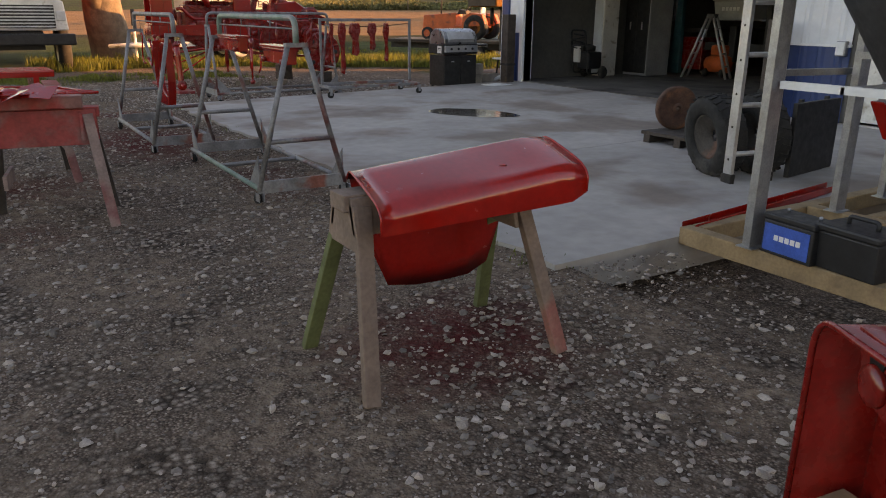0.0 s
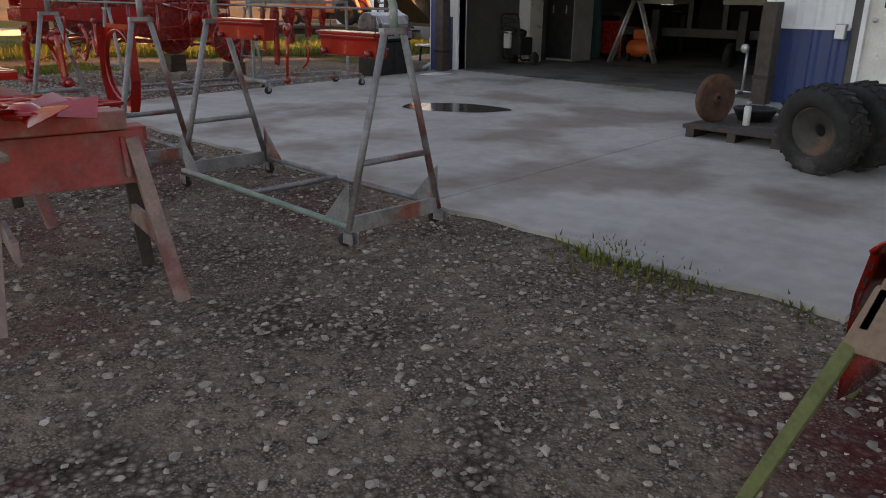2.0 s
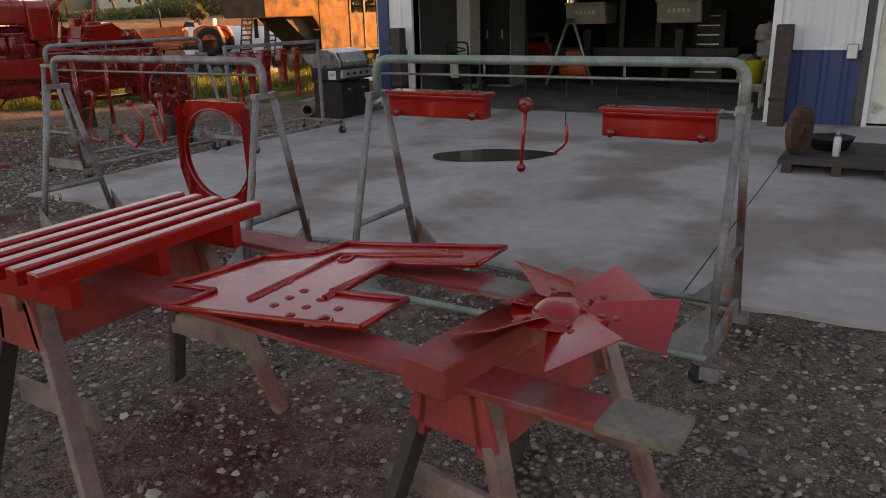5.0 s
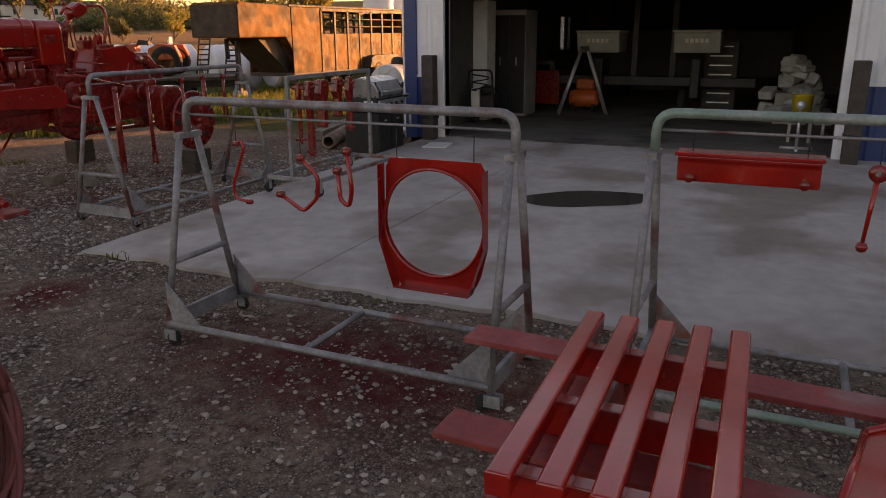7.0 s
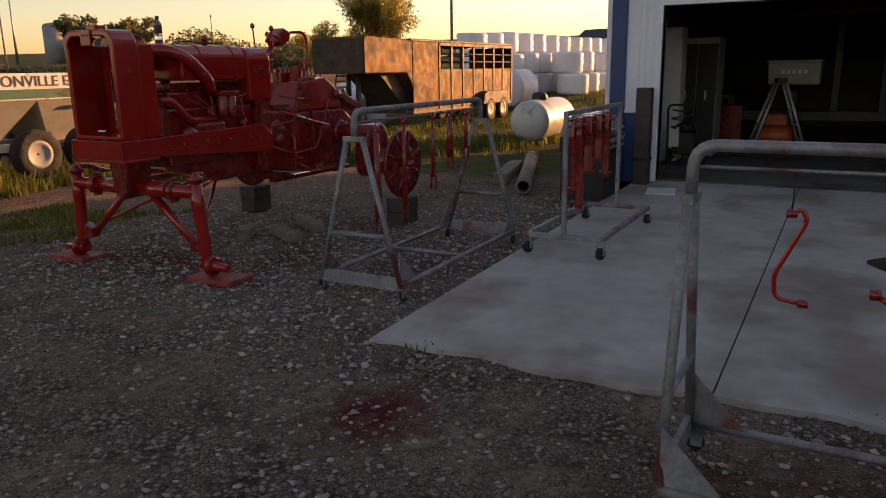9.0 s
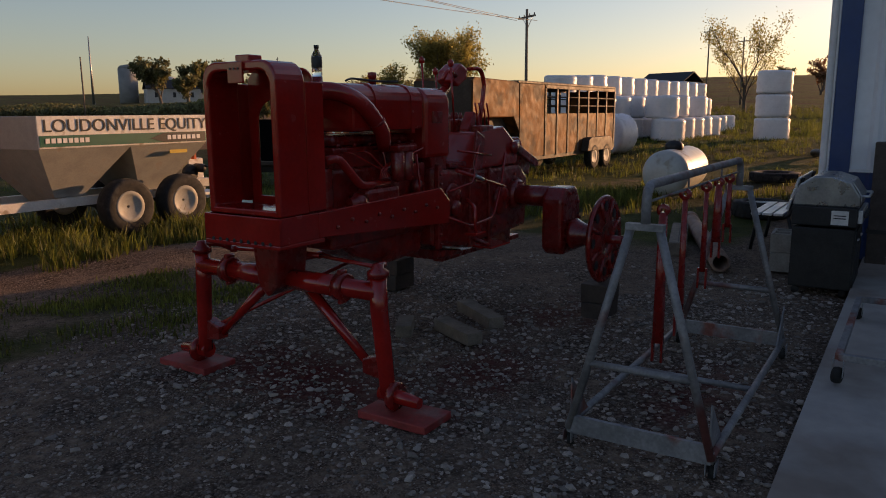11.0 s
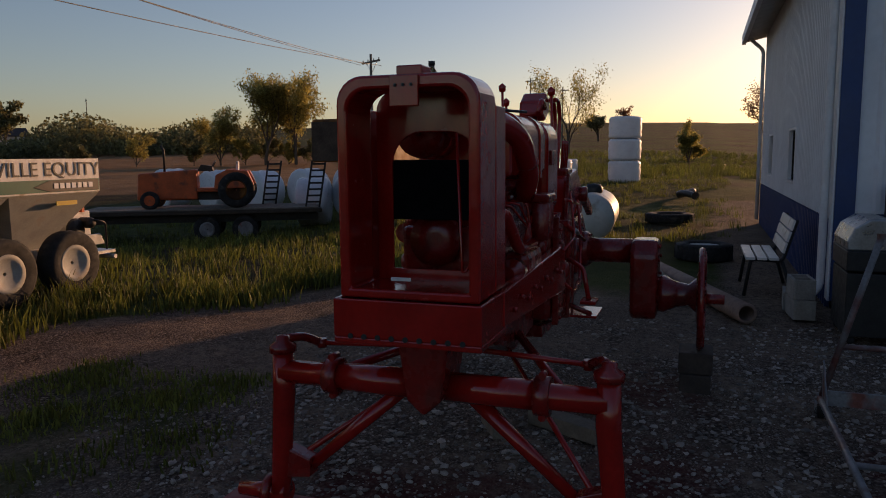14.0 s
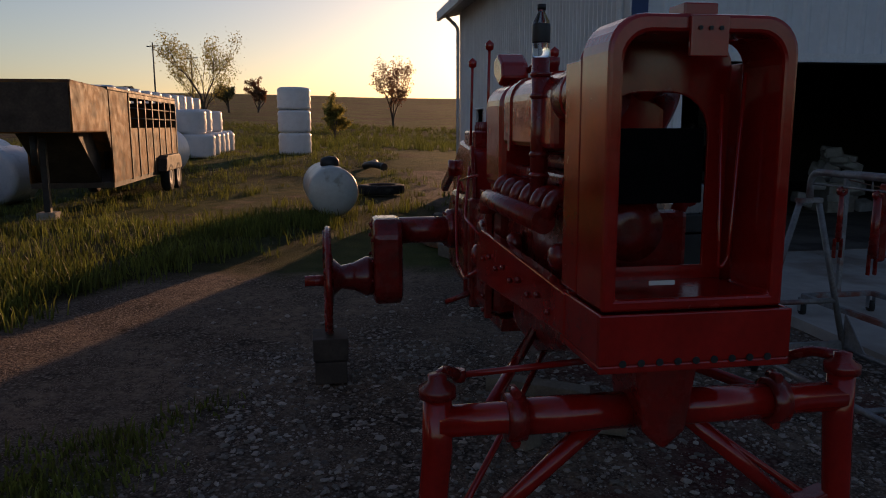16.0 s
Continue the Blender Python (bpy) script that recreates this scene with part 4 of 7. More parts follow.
for x, w, l, k in ((-.6, .05, .62, .02), (-.42, .09, .78, .03), (-.2, .12, .5, .05), (.1, .1, .42, .04), (.35, .07, .6, .03)):
    t = thing("painted_casting", (5.63 + x, 11.31, slab_z(5.63) + 1.1), "red painted linkage casting hung on the cart", "tractor casting", "red parts on the cart")
    poly = [(-w * .5, 0), (w * .5, 0), (w * .7, -.1), (w * .35, -l * .5), (w * .5, -l * .85), (w * .2, -l), (-w * .3, -l * .96), (-w * .2, -l * .5), (-w * .75, -.14)]
    part("casting", G().prism(poly, "y", -k, k), RED_CAST, t, bevel=.012)
    part("pin", G().tube([(0, -.07, -.06), (0, .07, -.06)], .016, 10), RED_CAST, t)
    part("pin", G().tube([(0, -.06, -l * .92), (0, .06, -l * .92)], .014, 10), RED_CAST, t)
    part("hook_wire", hooked(G(), 0, 0, 0, .05), BLACK_STEEL, t)


# ---- saw horses ----
def saw_horse(at, length, spread, top, mat, legs, label, group, board_h=.13, brace=True):
    t = thing("saw_horse", at, label, "saw horse", group)
    h, s = length / 2, spread / 2
    part("top_beam", G().box(-h, h, -.062, .062, top - .06, top + .004), mat, t, bevel=.005)
    for d in (-1, 1):
        g = G().prism([(d * .05, top - .005), (d * .075, top - .005), (d * .11, top - board_h - .03), (d * .085, top - board_h - .03)], "x", -h + .02, h - .02)
        part("apron_board", g, mat, t, bevel=.004)
    i = 0
    for x in (-h + .07, h - .07):
        for d in (-1, 1):
            sx = math.copysign(.09, x)
            g = G()
            lo, hi = Vector((x + sx, d * s, 0)), Vector((x, d * .07, top - .04))
            e = (hi - lo).normalized(); side = Vector((1, 0, 0)); side = (side - e * side.dot(e)).normalized(); nrm = e.cross(side)
            v = [p + side * a * .031 + nrm * b * .018 for p in (lo, hi) for a, b in ((-1, -1), (1, -1), (1, 1), (-1, 1))]
            g.add(v, [(3, 2, 1, 0), (4, 5, 6, 7), (0, 1, 5, 4), (1, 2, 6, 5), (2, 3, 7, 6), (3, 0, 4, 7)])
            part("leg", g, legs[i % len(legs)], t, bevel=.004); i += 1
        if brace:
            k = .42
            y = s + (.07 - s) * k
            part("leg_brace", G().box(x - .012 + .03, x + .012 + .03, -y, y, top * k - .045, top * k + .045), legs[0], t, bevel=.003)
        part("end_plate", G().prism([(-.09, top - .03), (.09, top - .03), (.14, top - .2), (-.14, top - .2)], "x", x - .05, x - .03), mat, t, bevel=.003)
    return t


hs = saw_horse((.54, 5.72, 0), .68, .56, .75, RED_WOOD, [PINK_WOOD, DARK_WOOD], "saw horse with pinkish legs covered in red overspray", "overspray saw horses", .2)
hs.matrix_world = hs.matrix_world @ Matrix.Rotation(radians(-9), 4, "Z")
saw_horse((.4, 7.24, 0), .8, .63, .75, RED_WOOD, [PINK_WOOD, DARK_WOOD], "overspray-reddened saw horse carrying the slatted panel", "overspray saw horses", .16)
saw_horse((1.67, 2.73, 0), .84, .59, .725, TAN_LEG, [TAN_LEG, TREATED], "plain lumber saw horse with two green treated legs", "lumber saw horse", .11, False)


def plank(at, length, width, rz, label):
    t = thing("plank", at, label, "plank", "planks across the saw horses", rz)
    part("board", G().box(-width / 2, width / 2, -length / 2, length / 2, 0, .018), RED_WOOD, t, bevel=.003)
    part("bare_end", G().box(-width / 2 - .001, width / 2 + .001, -length / 2 - .002, -length / 2 + .16, -.001, .0195), OLD_WOOD, t, "bare grey plank end", .003)
    return t


plank((.19, 6.35, .752), 2.3, .125, -2, "long thin plank stained by red overspray")
plank((.73, 6.7, .752), 1.9, .12, -2, "thin grey and red plank across both horses")

# slatted panel
sp = thing("slatted_panel", (.31, 7.055, .772), "freshly painted red panel of five steel slats", "slatted panel", rz=2)
for k in range(5):
    y = -.19 + k * .095
    part("slat", G().prism([(y - .02, .135), (y + .02, .135), (y + .026, .128), (y + .024, .085), (y - .024, .085), (y - .026, .128)], "x", -.43, .43), RED, sp, bevel=.004)
for x in (-.33, -.02, .3):
    part("cross_member", G().box(x - .02, x + .02, -.215, .215, 0, .087), RED, sp, bevel=.003)

# floor pan
fp = thing("floor_pan", (0, 0, .772), "freshly painted red pressed steel floor pan", "floor pan")
poly = [(.05, 6.53), (.2, 6.51), (.18, 6.66), (.49, 6.6), (.6, 6.48), (.72, 6.45), (.92, 5.96), (.72, 5.96), (.62, 6.2), (.34, 6.21), (.39, 5.99), (.18, 5.99)]
part("pan", G().prism(poly, "z", .03, .036), RED, fp)
for (ax, ay), (bx, by) in zip(poly, poly[1:] + poly[:1]):
    d = Vector((bx - ax, by - ay)).normalized() * .0
    part("rim", G().tube([(ax, ay, .04), (bx, by, .04)], .009, 6), RED, fp)
for x0, y0, x1, y1 in ((.2, 6.38, .62, 6.40), (.3, 6.2, .56, 6.21), (.62, 6.4, .8, 6.05)):
    part("pressed_rib", G().tube([(x0, y0, .035), (x1, y1, .035)], .012, 8), RED, fp)
for k in range(12):
    x, y = .14 + .05 * (k % 3) + .01 * k, 6.12 + .085 * (k // 3)
    part("raised_mark", G().lathe([(.0, .006), (.01, .004), (.014, 0)], (x, y, .036), (0, 0, 1), 10), RED, fp)
for x, y in ((.17, 6.1), (.6, 6.36), (.78, 6.12)):
    part("hole_rim", G().tube([(x + .03 * math.cos(a), y + .018 * math.sin(a), .038) for a in np.linspace(0, 2 * math.pi, 20)], .005, 6, False), RED, fp)
part("foot", G().box(.2, .3, 6.2, 6.3, 0, .03), RED_CAST, fp)
part("foot", G().box(.6, .68, 6.3, 6.4, 0, .03), RED_CAST, fp)

# engine fan on its block
blk = thing("wooden_block", (.38, 5.68, .755), "squared wooden block painted red by overspray", "wood block", rz=-9)
part("block", G().box(-.33, .40, -.06, .06, 0, .08), RED_WOOD, blk, bevel=.006)
ef = thing("engine_fan", (.38, 5.55, .841), "freshly painted red engine fan with broad blades", "fan")
ef.matrix_world = ef.matrix_world @ Matrix.Diagonal((1.1, 1.1, .8, 1))
part("hub", G().lathe([(.0, .0), (.07, .0), (.075, .02), (.05, .05), (.03, .07), (0, .07)]), RED, ef)
part("spider", G().lathe([(.03, .03), (.11, .028), (.11, .034), (.03, .04)], n=24), RED, ef)
for k in range(6):
    g = G(); g.m = pose(0, 0, .03, 0, 0, 60 * k + 34) @ pose(0, 0, 0, 30, 0, 0)
    xs = np.linspace(.06, .235, 7)
    v = [(x, s * (.045 + .045 * (x - .06) / .2), .012 * math.sin((x - .06) * 9) + z) for z in (0, .004) for x in xs for s in (-1, 1)]
    f = [(2 * i, 2 * i + 2, 2 * i + 3, 2 * i + 1) for i in range(6)]
    f += [tuple(14 + q for q in reversed(c)) for c in f] + [(2 * i, 14 + 2 * i, 16 + 2 * i, 2 * i + 2) for i in range(6)] + [(2 * i + 1, 2 * i + 3, 17 + 2 * i, 15 + 2 * i) for i in range(6)] + [(0, 1, 15, 14), (12, 26, 27, 13)]
    b = part("blade", g.add(v, f), RED, ef, bevel=.002)
    for q in (.09, .12):
        g = G(); g.m = pose(0, 0, .03, 0, 0, 60 * k + 34) @ pose(0, 0, 0, 30, 0, 0)
        part("rivet", g.lathe([(.009, .004), (.007, .01), (0, .012)], (q, 0, .004), (0, 0, 1), 8), RED, b)

# the curved cover over the lumber saw horse
cv = thing("curved_hood", (1.79, 2.645, .716), "glossy red curved steel hood draped over a saw horse", "hood", rz=-5)
cv.matrix_world = cv.matrix_world @ Matrix.Diagonal((.92, .95, 1, 1))


def sheet_loft(rows, thick=.005):
    """A bent sheet through rows of points, with a thickness."""
    n, k = len(rows), len(rows[0])
    v = [p for r in rows for p in r] + [(p[0], p[1], p[2] - thick) for r in rows for p in r]
    m, f = n * k, []
    for a in range(n - 1):
        for b in range(k - 1):
            q = (a * k + b, a * k + b + 1, a * k + k + b + 1, a * k + k + b)
            f += [q, tuple(m + e for e in reversed(q))]
    for a in range(n - 1):
        for b in (0, k - 1):
            f.append((a * k + b, a * k + k + b, m + a * k + k + b, m + a * k + b))
    for b in range(k - 1):
        for a in (0, n - 1):
            f.append((a * k + b, a * k + b + 1, m + a * k + b + 1, m + a * k + b))
    return G().add(v, f, True)


rows, edge = [], []
for q in np.linspace(0, 1, 15):
    x = -.5 + .96 * q
    lip = .06 + .05 * q - .05 * smooth(.9, 1, q)
    line = [(.19, .03), (.16, .066), (.1, .058), (.0, .035), (-.1, .01), (-.15, -.004), (-.19, -.04), (-.186, -.045 - lip)]
    pts = bent([(x + .02 * (y + .19), y, z + .095 * q + .006 * math.sin(q * 7) * (abs(y) < .12) - .02 * smooth(.82, 1, q) ** 2) for y, z in line], .045, 5)
    rows.append([tuple(p) for p in pts])
part("top_sheet", sheet_loft(rows), RED, cv)
up = [(-.48 + .96 * q, .192, .03 + .095 * q) for q in np.linspace(0, 1, 9)]
low = [(x, .20 + .12 * (.1 - z), z) for x, z in [(-.44, -.1), (-.40, -.22), (-.28, -.46), (-.14, -.48), (.0, -.48), (.14, -.47), (.24, -.42), (.3, -.2), (.38, .0)]]
part("side_skirt", sheet_loft([[Vector(a).lerp(Vector(b), w)[:] for a, b in zip(up, low)] for w in np.linspace(0, 1, 6)], .004), RED, cv, "hanging red side skirt")
for k, r in enumerate((rows[0], rows[-1])):
    part("end_lip", G().tube(r, .005, 6), RED, cv)
for (x0, y0), (x1, y1) in (((-.3, .1), (-.26, .02)), ((-.24, .06), (-.2, .02)), ((.26, .1), (.36, .04)), ((.3, .12), (.33, .05)), ((.1, -.05), (.13, -.06))):
    part("dent_mark", G().tube([(x0, y0, .052 + .22 * (y0 - .1) + .095 * (x0 + .48) / .96), (x1, y1, .052 + .22 * (y1 - .1) + .095 * (x1 + .48) / .96)], .003, 5), RED_CAST, cv)

# painted fender close to where the walk begins
fd = thing("tractor_fender", (1.93, 1.27, 0), "red tractor fender shell standing upright on lumber scraps", "fender", rz=-32)
prof = bent([(.0, 0, .03), (.0, 0, .63), (.0, -.62, .66)], .09, 6)
g = G()
k = len(prof)
v = [(x, p.y, p.z) for x in (0, .34) for p in prof] + [(x, p.y - (.006 if p.z < .6 else 0), p.z - (0 if p.z < .6 else .006)) for x in (0, .34) for p in prof]
f = []
for i in range(k - 1):
    f += [(i, i + 1, k + i + 1, k + i), (2 * k + i, 3 * k + i, 3 * k + i + 1, 2 * k + i + 1), (i, 2 * k + i, 2 * k + i + 1, i + 1), (k + i, k + i + 1, 3 * k + i + 1, 3 * k + i)]
part("skin", g.add(v, f, True), RED_CAST, fd)
part("rolled_edge", G().tube([(0, p.y, p.z) for p in prof], .009, 8), RED_CAST, fd)
part("inner_panel", G().prism([(-.01, .03), (-.01, .58), (-.06, .645), (-.6, .65), (-.6, .42), (-.3, .40), (-.24, .03)], "x", .2, .206), RED_CAST, fd, "recessed inner panel")
part("upper_flange", G().prism([(-.1, .645), (-.6, .652), (-.6, .47), (-.34, .46), (-.16, .49)], "x", .05, .056), RED_CAST, fd, "upper lamp flange", .004)
part("lamp_dish", G().lathe([(.055, 0), (.05, .012), (.03, .02), (0, .022)], (.05, -.2, .535), (-1, 0, 0), 22), RED_CAST, fd, "pressed round dish")
part("lamp_hole", G().lathe([(.0, 0), (.03, 0), (.03, .004), (0, .004)], (.05, -.2, .6), (-1, 0, 0), 18), BLACK, fd, "dark round lamp hole")
for k2, (x, y, l2, w2, rz2) in enumerate(((.0, -.34, .5, .14, 12), (.12, -.4, .46, .12, -8))):
    sb = thing("lumber_scrap", (1.93 + x - .12, 1.27 + y * .8, 0), "short tan lumber scrap under the red fender", "lumber", "lumber scraps under the fender", rz2)
    part("board", G().box(-w2 / 2, w2 / 2, -l2 / 2, l2 / 2, .0, .04 + .1 * k2), LUMBER, sb, "", .005)

# ---- timber frame with steel studs, batteries and toolbox ----
tf = thing("timber_frame", (0, 0, 0), "treated timber base frame on the gravel", "timber frame")
part("timber", G().box(3.76, 3.86, 1.2, 3.25, 0, .11), LUMBER, tf, bevel=.008)
part("timber", G().box(3.87, 7.6, 3.15, 3.25, 0, .11), LUMBER, tf, bevel=.008)
part("timber", G().box(4.90, 5.00, 1.2, 3.14, 0.02, .12), LUMBER, tf, bevel=.008)
part("timber", G().box(5.01, 7.6, 2.72, 2.8, 0.02, .12), LUMBER, tf, bevel=.008)
part("timber", G().box(5.9, 6.0, 1.2, 2.71, 0.02, .12), LUMBER, tf, bevel=.008)


def stud(at, label, w=.1, d=.045, h=2.7):
    t = thing("steel_stud", at, label, "steel stud", "galvanised uprights")
    part("web", G().box(-w / 2, w / 2, -.002, .002, 0, h), GALV, t)
    for x in (-w / 2, w / 2):
        part("flange", G().box(x - .002, x + .002, -.002, d, 0, h), GALV, t)
        part("lip", G().box(x - (.012 if x > 0 else 0), x + (0 if x > 0 else .012), d - .002, d + .002, 0, h), GALV, t)
    part("foot_plate", G().box(-w / 2 - .02, w / 2 + .02, -.03, d + .03, 0, .006), GALV, t)
    return t


stud((3.79, 2.74, .11), "galvanised steel stud standing on the timber base")
stud((4.95, 2.94, .12), "galvanised steel stud beside the wall")
stud((5.63, 3.00, .12), "second galvanised stud of the pair")
stud((6.67, 3.22, .12), "galvanised steel stud further along the frame")
br = thing("steel_brace", (3.8, 2.62, .99), "bright galvanised angle brace between the studs", "brace")
part("rail", G().box(-.02, 1.1, -.25, -.23, 0, .035), GALV, br)
part("rail", G().box(-.02, .02, -.9, .1, .0, .04), WHITE_TRIM, br)
part("rail", G().box(.98, 1.02, -.9, .3, .12, .16), GALV, br)
part("diagonal", G().tube([(.0, -.5, .9), (.02, -1.3, -.1)], .03, 6), PLATE, br)
ld = thing("extension_ladder", (4.27, 3.19, .38), "aluminium extension ladder strapped upright to the steel studs", "ladder", rz=-12)
for x in (-.15, .15):
    part("rail", G().box(x - .012, x + .012, -.035, .035, 0, 3.0), ALU, ld)
    part("rubber_foot", G().box(x - .018, x + .018, -.045, .045, -.03, .03), BLACK, ld, "black rubber foot", .006)
    for k in range(14):
        part("rail_hole", G().lathe([(0, 0), (.008, 0), (.008, .002)], (x - .0125, 0, .12 + .2 * k), (-1, 0, 0), 8), BLACK, ld)
for k in range(10):
    part("rung", G().tube([(-.15, 0, .15 + .3 * k), (.15, 0, .15 + .3 * k)], .016, 8), ALU, ld)
for z in (.62, 1.6):
    part("hanger_strap", G().box(.13, .78, -.02, .02, z, z + .04), GALV, ld, "galvanised strap to the stud")

bt = thing("car_battery", (3.83, 2.52, .11), "black car battery with a blue label", "battery", rz=-6)
part("case", G().box(-.085, .085, -.16, .16, 0, .19), BLACK, bt, bevel=.008)
part("lid", G().box(-.088, .088, -.163, .163, .19, .225), BLACK, bt, bevel=.008)
lb = part("label", G().box(-.0875, -.0855, -.14, .145, .02, .17), BLUE_LABEL, bt, "bright blue label with white lettering")
for k in range(5):
    part("letter_bar", G().box(-.0895, -.088, -.09 + k * .035, -.063 + k * .035, .085, .115), LETTER_WHITE, lb)
for y in (-.1, .1):
    part("terminal", G().lathe([(.011, 0), (.009, .02), (0, .02)], (.03, y, .225), n=10), GALV, bt)
tb = thing("battery_case", (3.86, 2.2, .11), "black plastic battery box with a lidded top", "box", rz=-6)
part("body", G().prism([(-.1, 0), (.1, 0), (.115, .2), (-.115, .2)], "y", -.17, .17), BLACK, tb, bevel=.01)
part("lid", G().box(-.125, .125, -.18, .18, .2, .24), BLACK, tb, bevel=.012)
part("handle", G().tube(bent([(0, -.08, .23), (0, -.08, .28), (0, .08, .28), (0, .08, .23)], .02), .012, 8), BLACK, tb)
rb = thing("red_channel", (4.78, 3.35, 0), "long red painted steel channel lying along the timber", "channel", rz=6.5)
z = slab_z(4.78)
part("channel", G().box(-.95, .95, -.05, .05, z, z + .012).box(-.95, .95, -.05, -.044, z, z + .06).box(-.95, .95, .044, .05, z, z + .06), RED, rb, bevel=.003)
part("knob", G().lathe([(.03, 0), (.025, .02), (0, .025)], (.85, 0, z + .012)), RED_CAST, rb)


DARK_RIM = material("dusty_dark_rim", (0.06, 0.052, 0.047), 0.75, 0.2, 0.35, 8, 0.001, 60, (0.11, 0.06, 0.045), 0.15, 5)


def tyre(name, at, r, w, label, tilt=(0, 0, 0), rim=True, hub=DARK_RIM):
    t = new(name); t.empty_display_size = .1
    t.matrix_world = pose(*at, *tilt)
    tagged(t, label, "tyre")
    ri = r * .56
    prof = [(ri, -w * .36), (ri + .02, -w * .45), (r * .8, -w * .5), (r * .95, -w * .44), (r, -w * .3), (r, w * .3), (r * .95, w * .44), (r * .8, w * .5), (ri + .02, w * .45), (ri, w * .36)]
    part("tyre", G().lathe(prof + [(ri, -w * .36)], axis=(0, 1, 0), n=36), RUBBER, t)
    k = 26
    for s in (-1, 1):
        g = G()
        for i in range(k):
            g.m = pose(0, 0, 0, 0, 360 / k * (i + .25 * s), 0) @ pose(0, s * w * .2, r + .004, 0, 0, 22 * s)
            g.box(-.014, .014, -w * .21, w * .21, -.012, .003)
        part("tread_band", g, RUBBER, t)
    if rim:
        rr = part("rim", G().lathe([(.05, -.01), (ri * .6, -.02), (ri * .72, -w * .2), (ri * .95, -w * .3), (ri, -w * .36), (ri, w * .36), (ri * .9, w * .3), (ri * .6, .02), (.05, .01), (.05, -.01)], axis=(0, 1, 0), n=30), hub, t)
        for i in range(6):
            a = i * math.pi / 3
            part("bolt_hole", G().lathe([(0, -.001), (.018, 0), (.018, .01)], (ri * .42 * math.cos(a), -.026, ri * .42 * math.sin(a)), (0, -1, 0), 10), BLACK, rr)
    return t


tyre("old_tyre", (5.38, 4.33, slab_z(5.38) + .325), .33, .23, "worn mud-grey tyre on a rusty rim", (-8, 0, 70))
tyre("old_tyre", (5.72, 4.17, slab_z(5.72) + .33), .33, .23, "dusty black tyre leaning behind the first", (-6, 0, 68), True)
pan = thing("black_panel", (6.13, 3.93, slab_z(6.13)), "dark sheet steel panel propped behind the tyres", "panel", rz=97)
part("sheet", G().box(-.02, .02, -.38, .38, 0, .6), BLACK_STEEL, pan, bevel=.004)
for y in (-.3, .3):
    part("stiffener", G().box(.02, .05, y * .75 - .02, y * .75 + .02, 0, .62), BLACK_STEEL, pan)
skid = thing("wooden_skid", (6.68, 5.3, slab_z(6.68)), "dark oily wooden skid on the apron", "skid")
for k in range(5):
    part("deck_board", G().box(-.62 + .25 * k, -.39 + .25 * k, -.48, .48, .07, .105), DARK_WOOD, skid, bevel=.004)
for y in (-.4, 0, .4):
    part("runner", G().box(-.62, .62, y - .04, y + .04, -.01, .07), DARK_WOOD, skid)
fly = thing("iron_disc", (6.42, 5.66, slab_z(6.42) + .105), "round rusty iron weight standing on edge", "disc")
fly.matrix_world = fly.matrix_world @ Matrix.Scale(.87, 4)
part("disc", G().lathe([(.03, -.03), (.2, -.03), (.24, -.04), (.26, -.03), (.26, .03), (.24, .04), (.2, .02), (.03, .03), (.03, -.03)], (0, 0, .26), (.35, 1, 0), 36), RUST, fly)
part("bore", G().lathe([(.03, -.05), (.06, -.05), (.06, .05), (.03, .05), (.03, -.05)], (0, 0, .26), (.35, 1, 0), 20), RUST, fly)
can = thing("spray_can", (6.44, 5.34, slab_z(6.44) + .105), "white spray can standing on the skid", "spray can")
part("can", G().lathe([(.03, 0), (.033, .005), (.033, .17), (.02, .185), (.012, .19)], n=18), WHITE_PAINT, can)
part("cap", G().lathe([(.026, .185), (.026, .225), (0, .23)], n=16), GALV, can)
dp = thing("drain_pan", (6.8, 5.42, slab_z(6.8) + .105), "black plastic drain pan resting on the skid", "pan")
part("pan", G().lathe([(.0, .01), (.15, .0), (.2, .1), (.21, .12), (.19, .12), (.14, .02), (0, .02)], n=28), BLACK, dp)
part("spout", G().box(.18, .25, -.03, .03, .09, .12), BLACK, dp)

# upright compressor by the path
hr = thing("upright_compressor", (-.08, 9.28, 0), "upright orange air compressor draped with coiled red hoses", "compressor")
tank = part("tank", G().lathe([(.1, .05), (.16, .06), (.19, .11), (.19, .6), (.182, .66), (.15, .73), (.09, .775), (0, .785)], n=36), DUSTY_ORANGE, hr, "scuffed orange tank")
part("base_ring", G().lathe([(.14, 0), (.16, 0), (.16, .09), (.14, .09), (.14, 0)], n=28), BLACK_STEEL, hr)


def wrapped(r, thick, a0, a1, z0, z1, k=14):
    """A thin curved plate that wraps part of an upright tank."""
    v, f = [], []
    for i in range(k + 1):
        a = radians(a0 + (a1 - a0) * i / k)
        v += [(q * math.cos(a), q * math.sin(a), z) for q, z in ((r, z0), (r + thick, z0), (r + thick, z1), (r, z1))]
    for i in range(k):
        for j in range(4):
            f.append((4 * i + j, 4 * i + 4 + j, 4 * i + 4 + (j + 1) % 4, 4 * i + (j + 1) % 4))
    return G().add(v, f + [(0, 1, 2, 3), (4 * k + 3, 4 * k + 2, 4 * k + 1, 4 * k)])


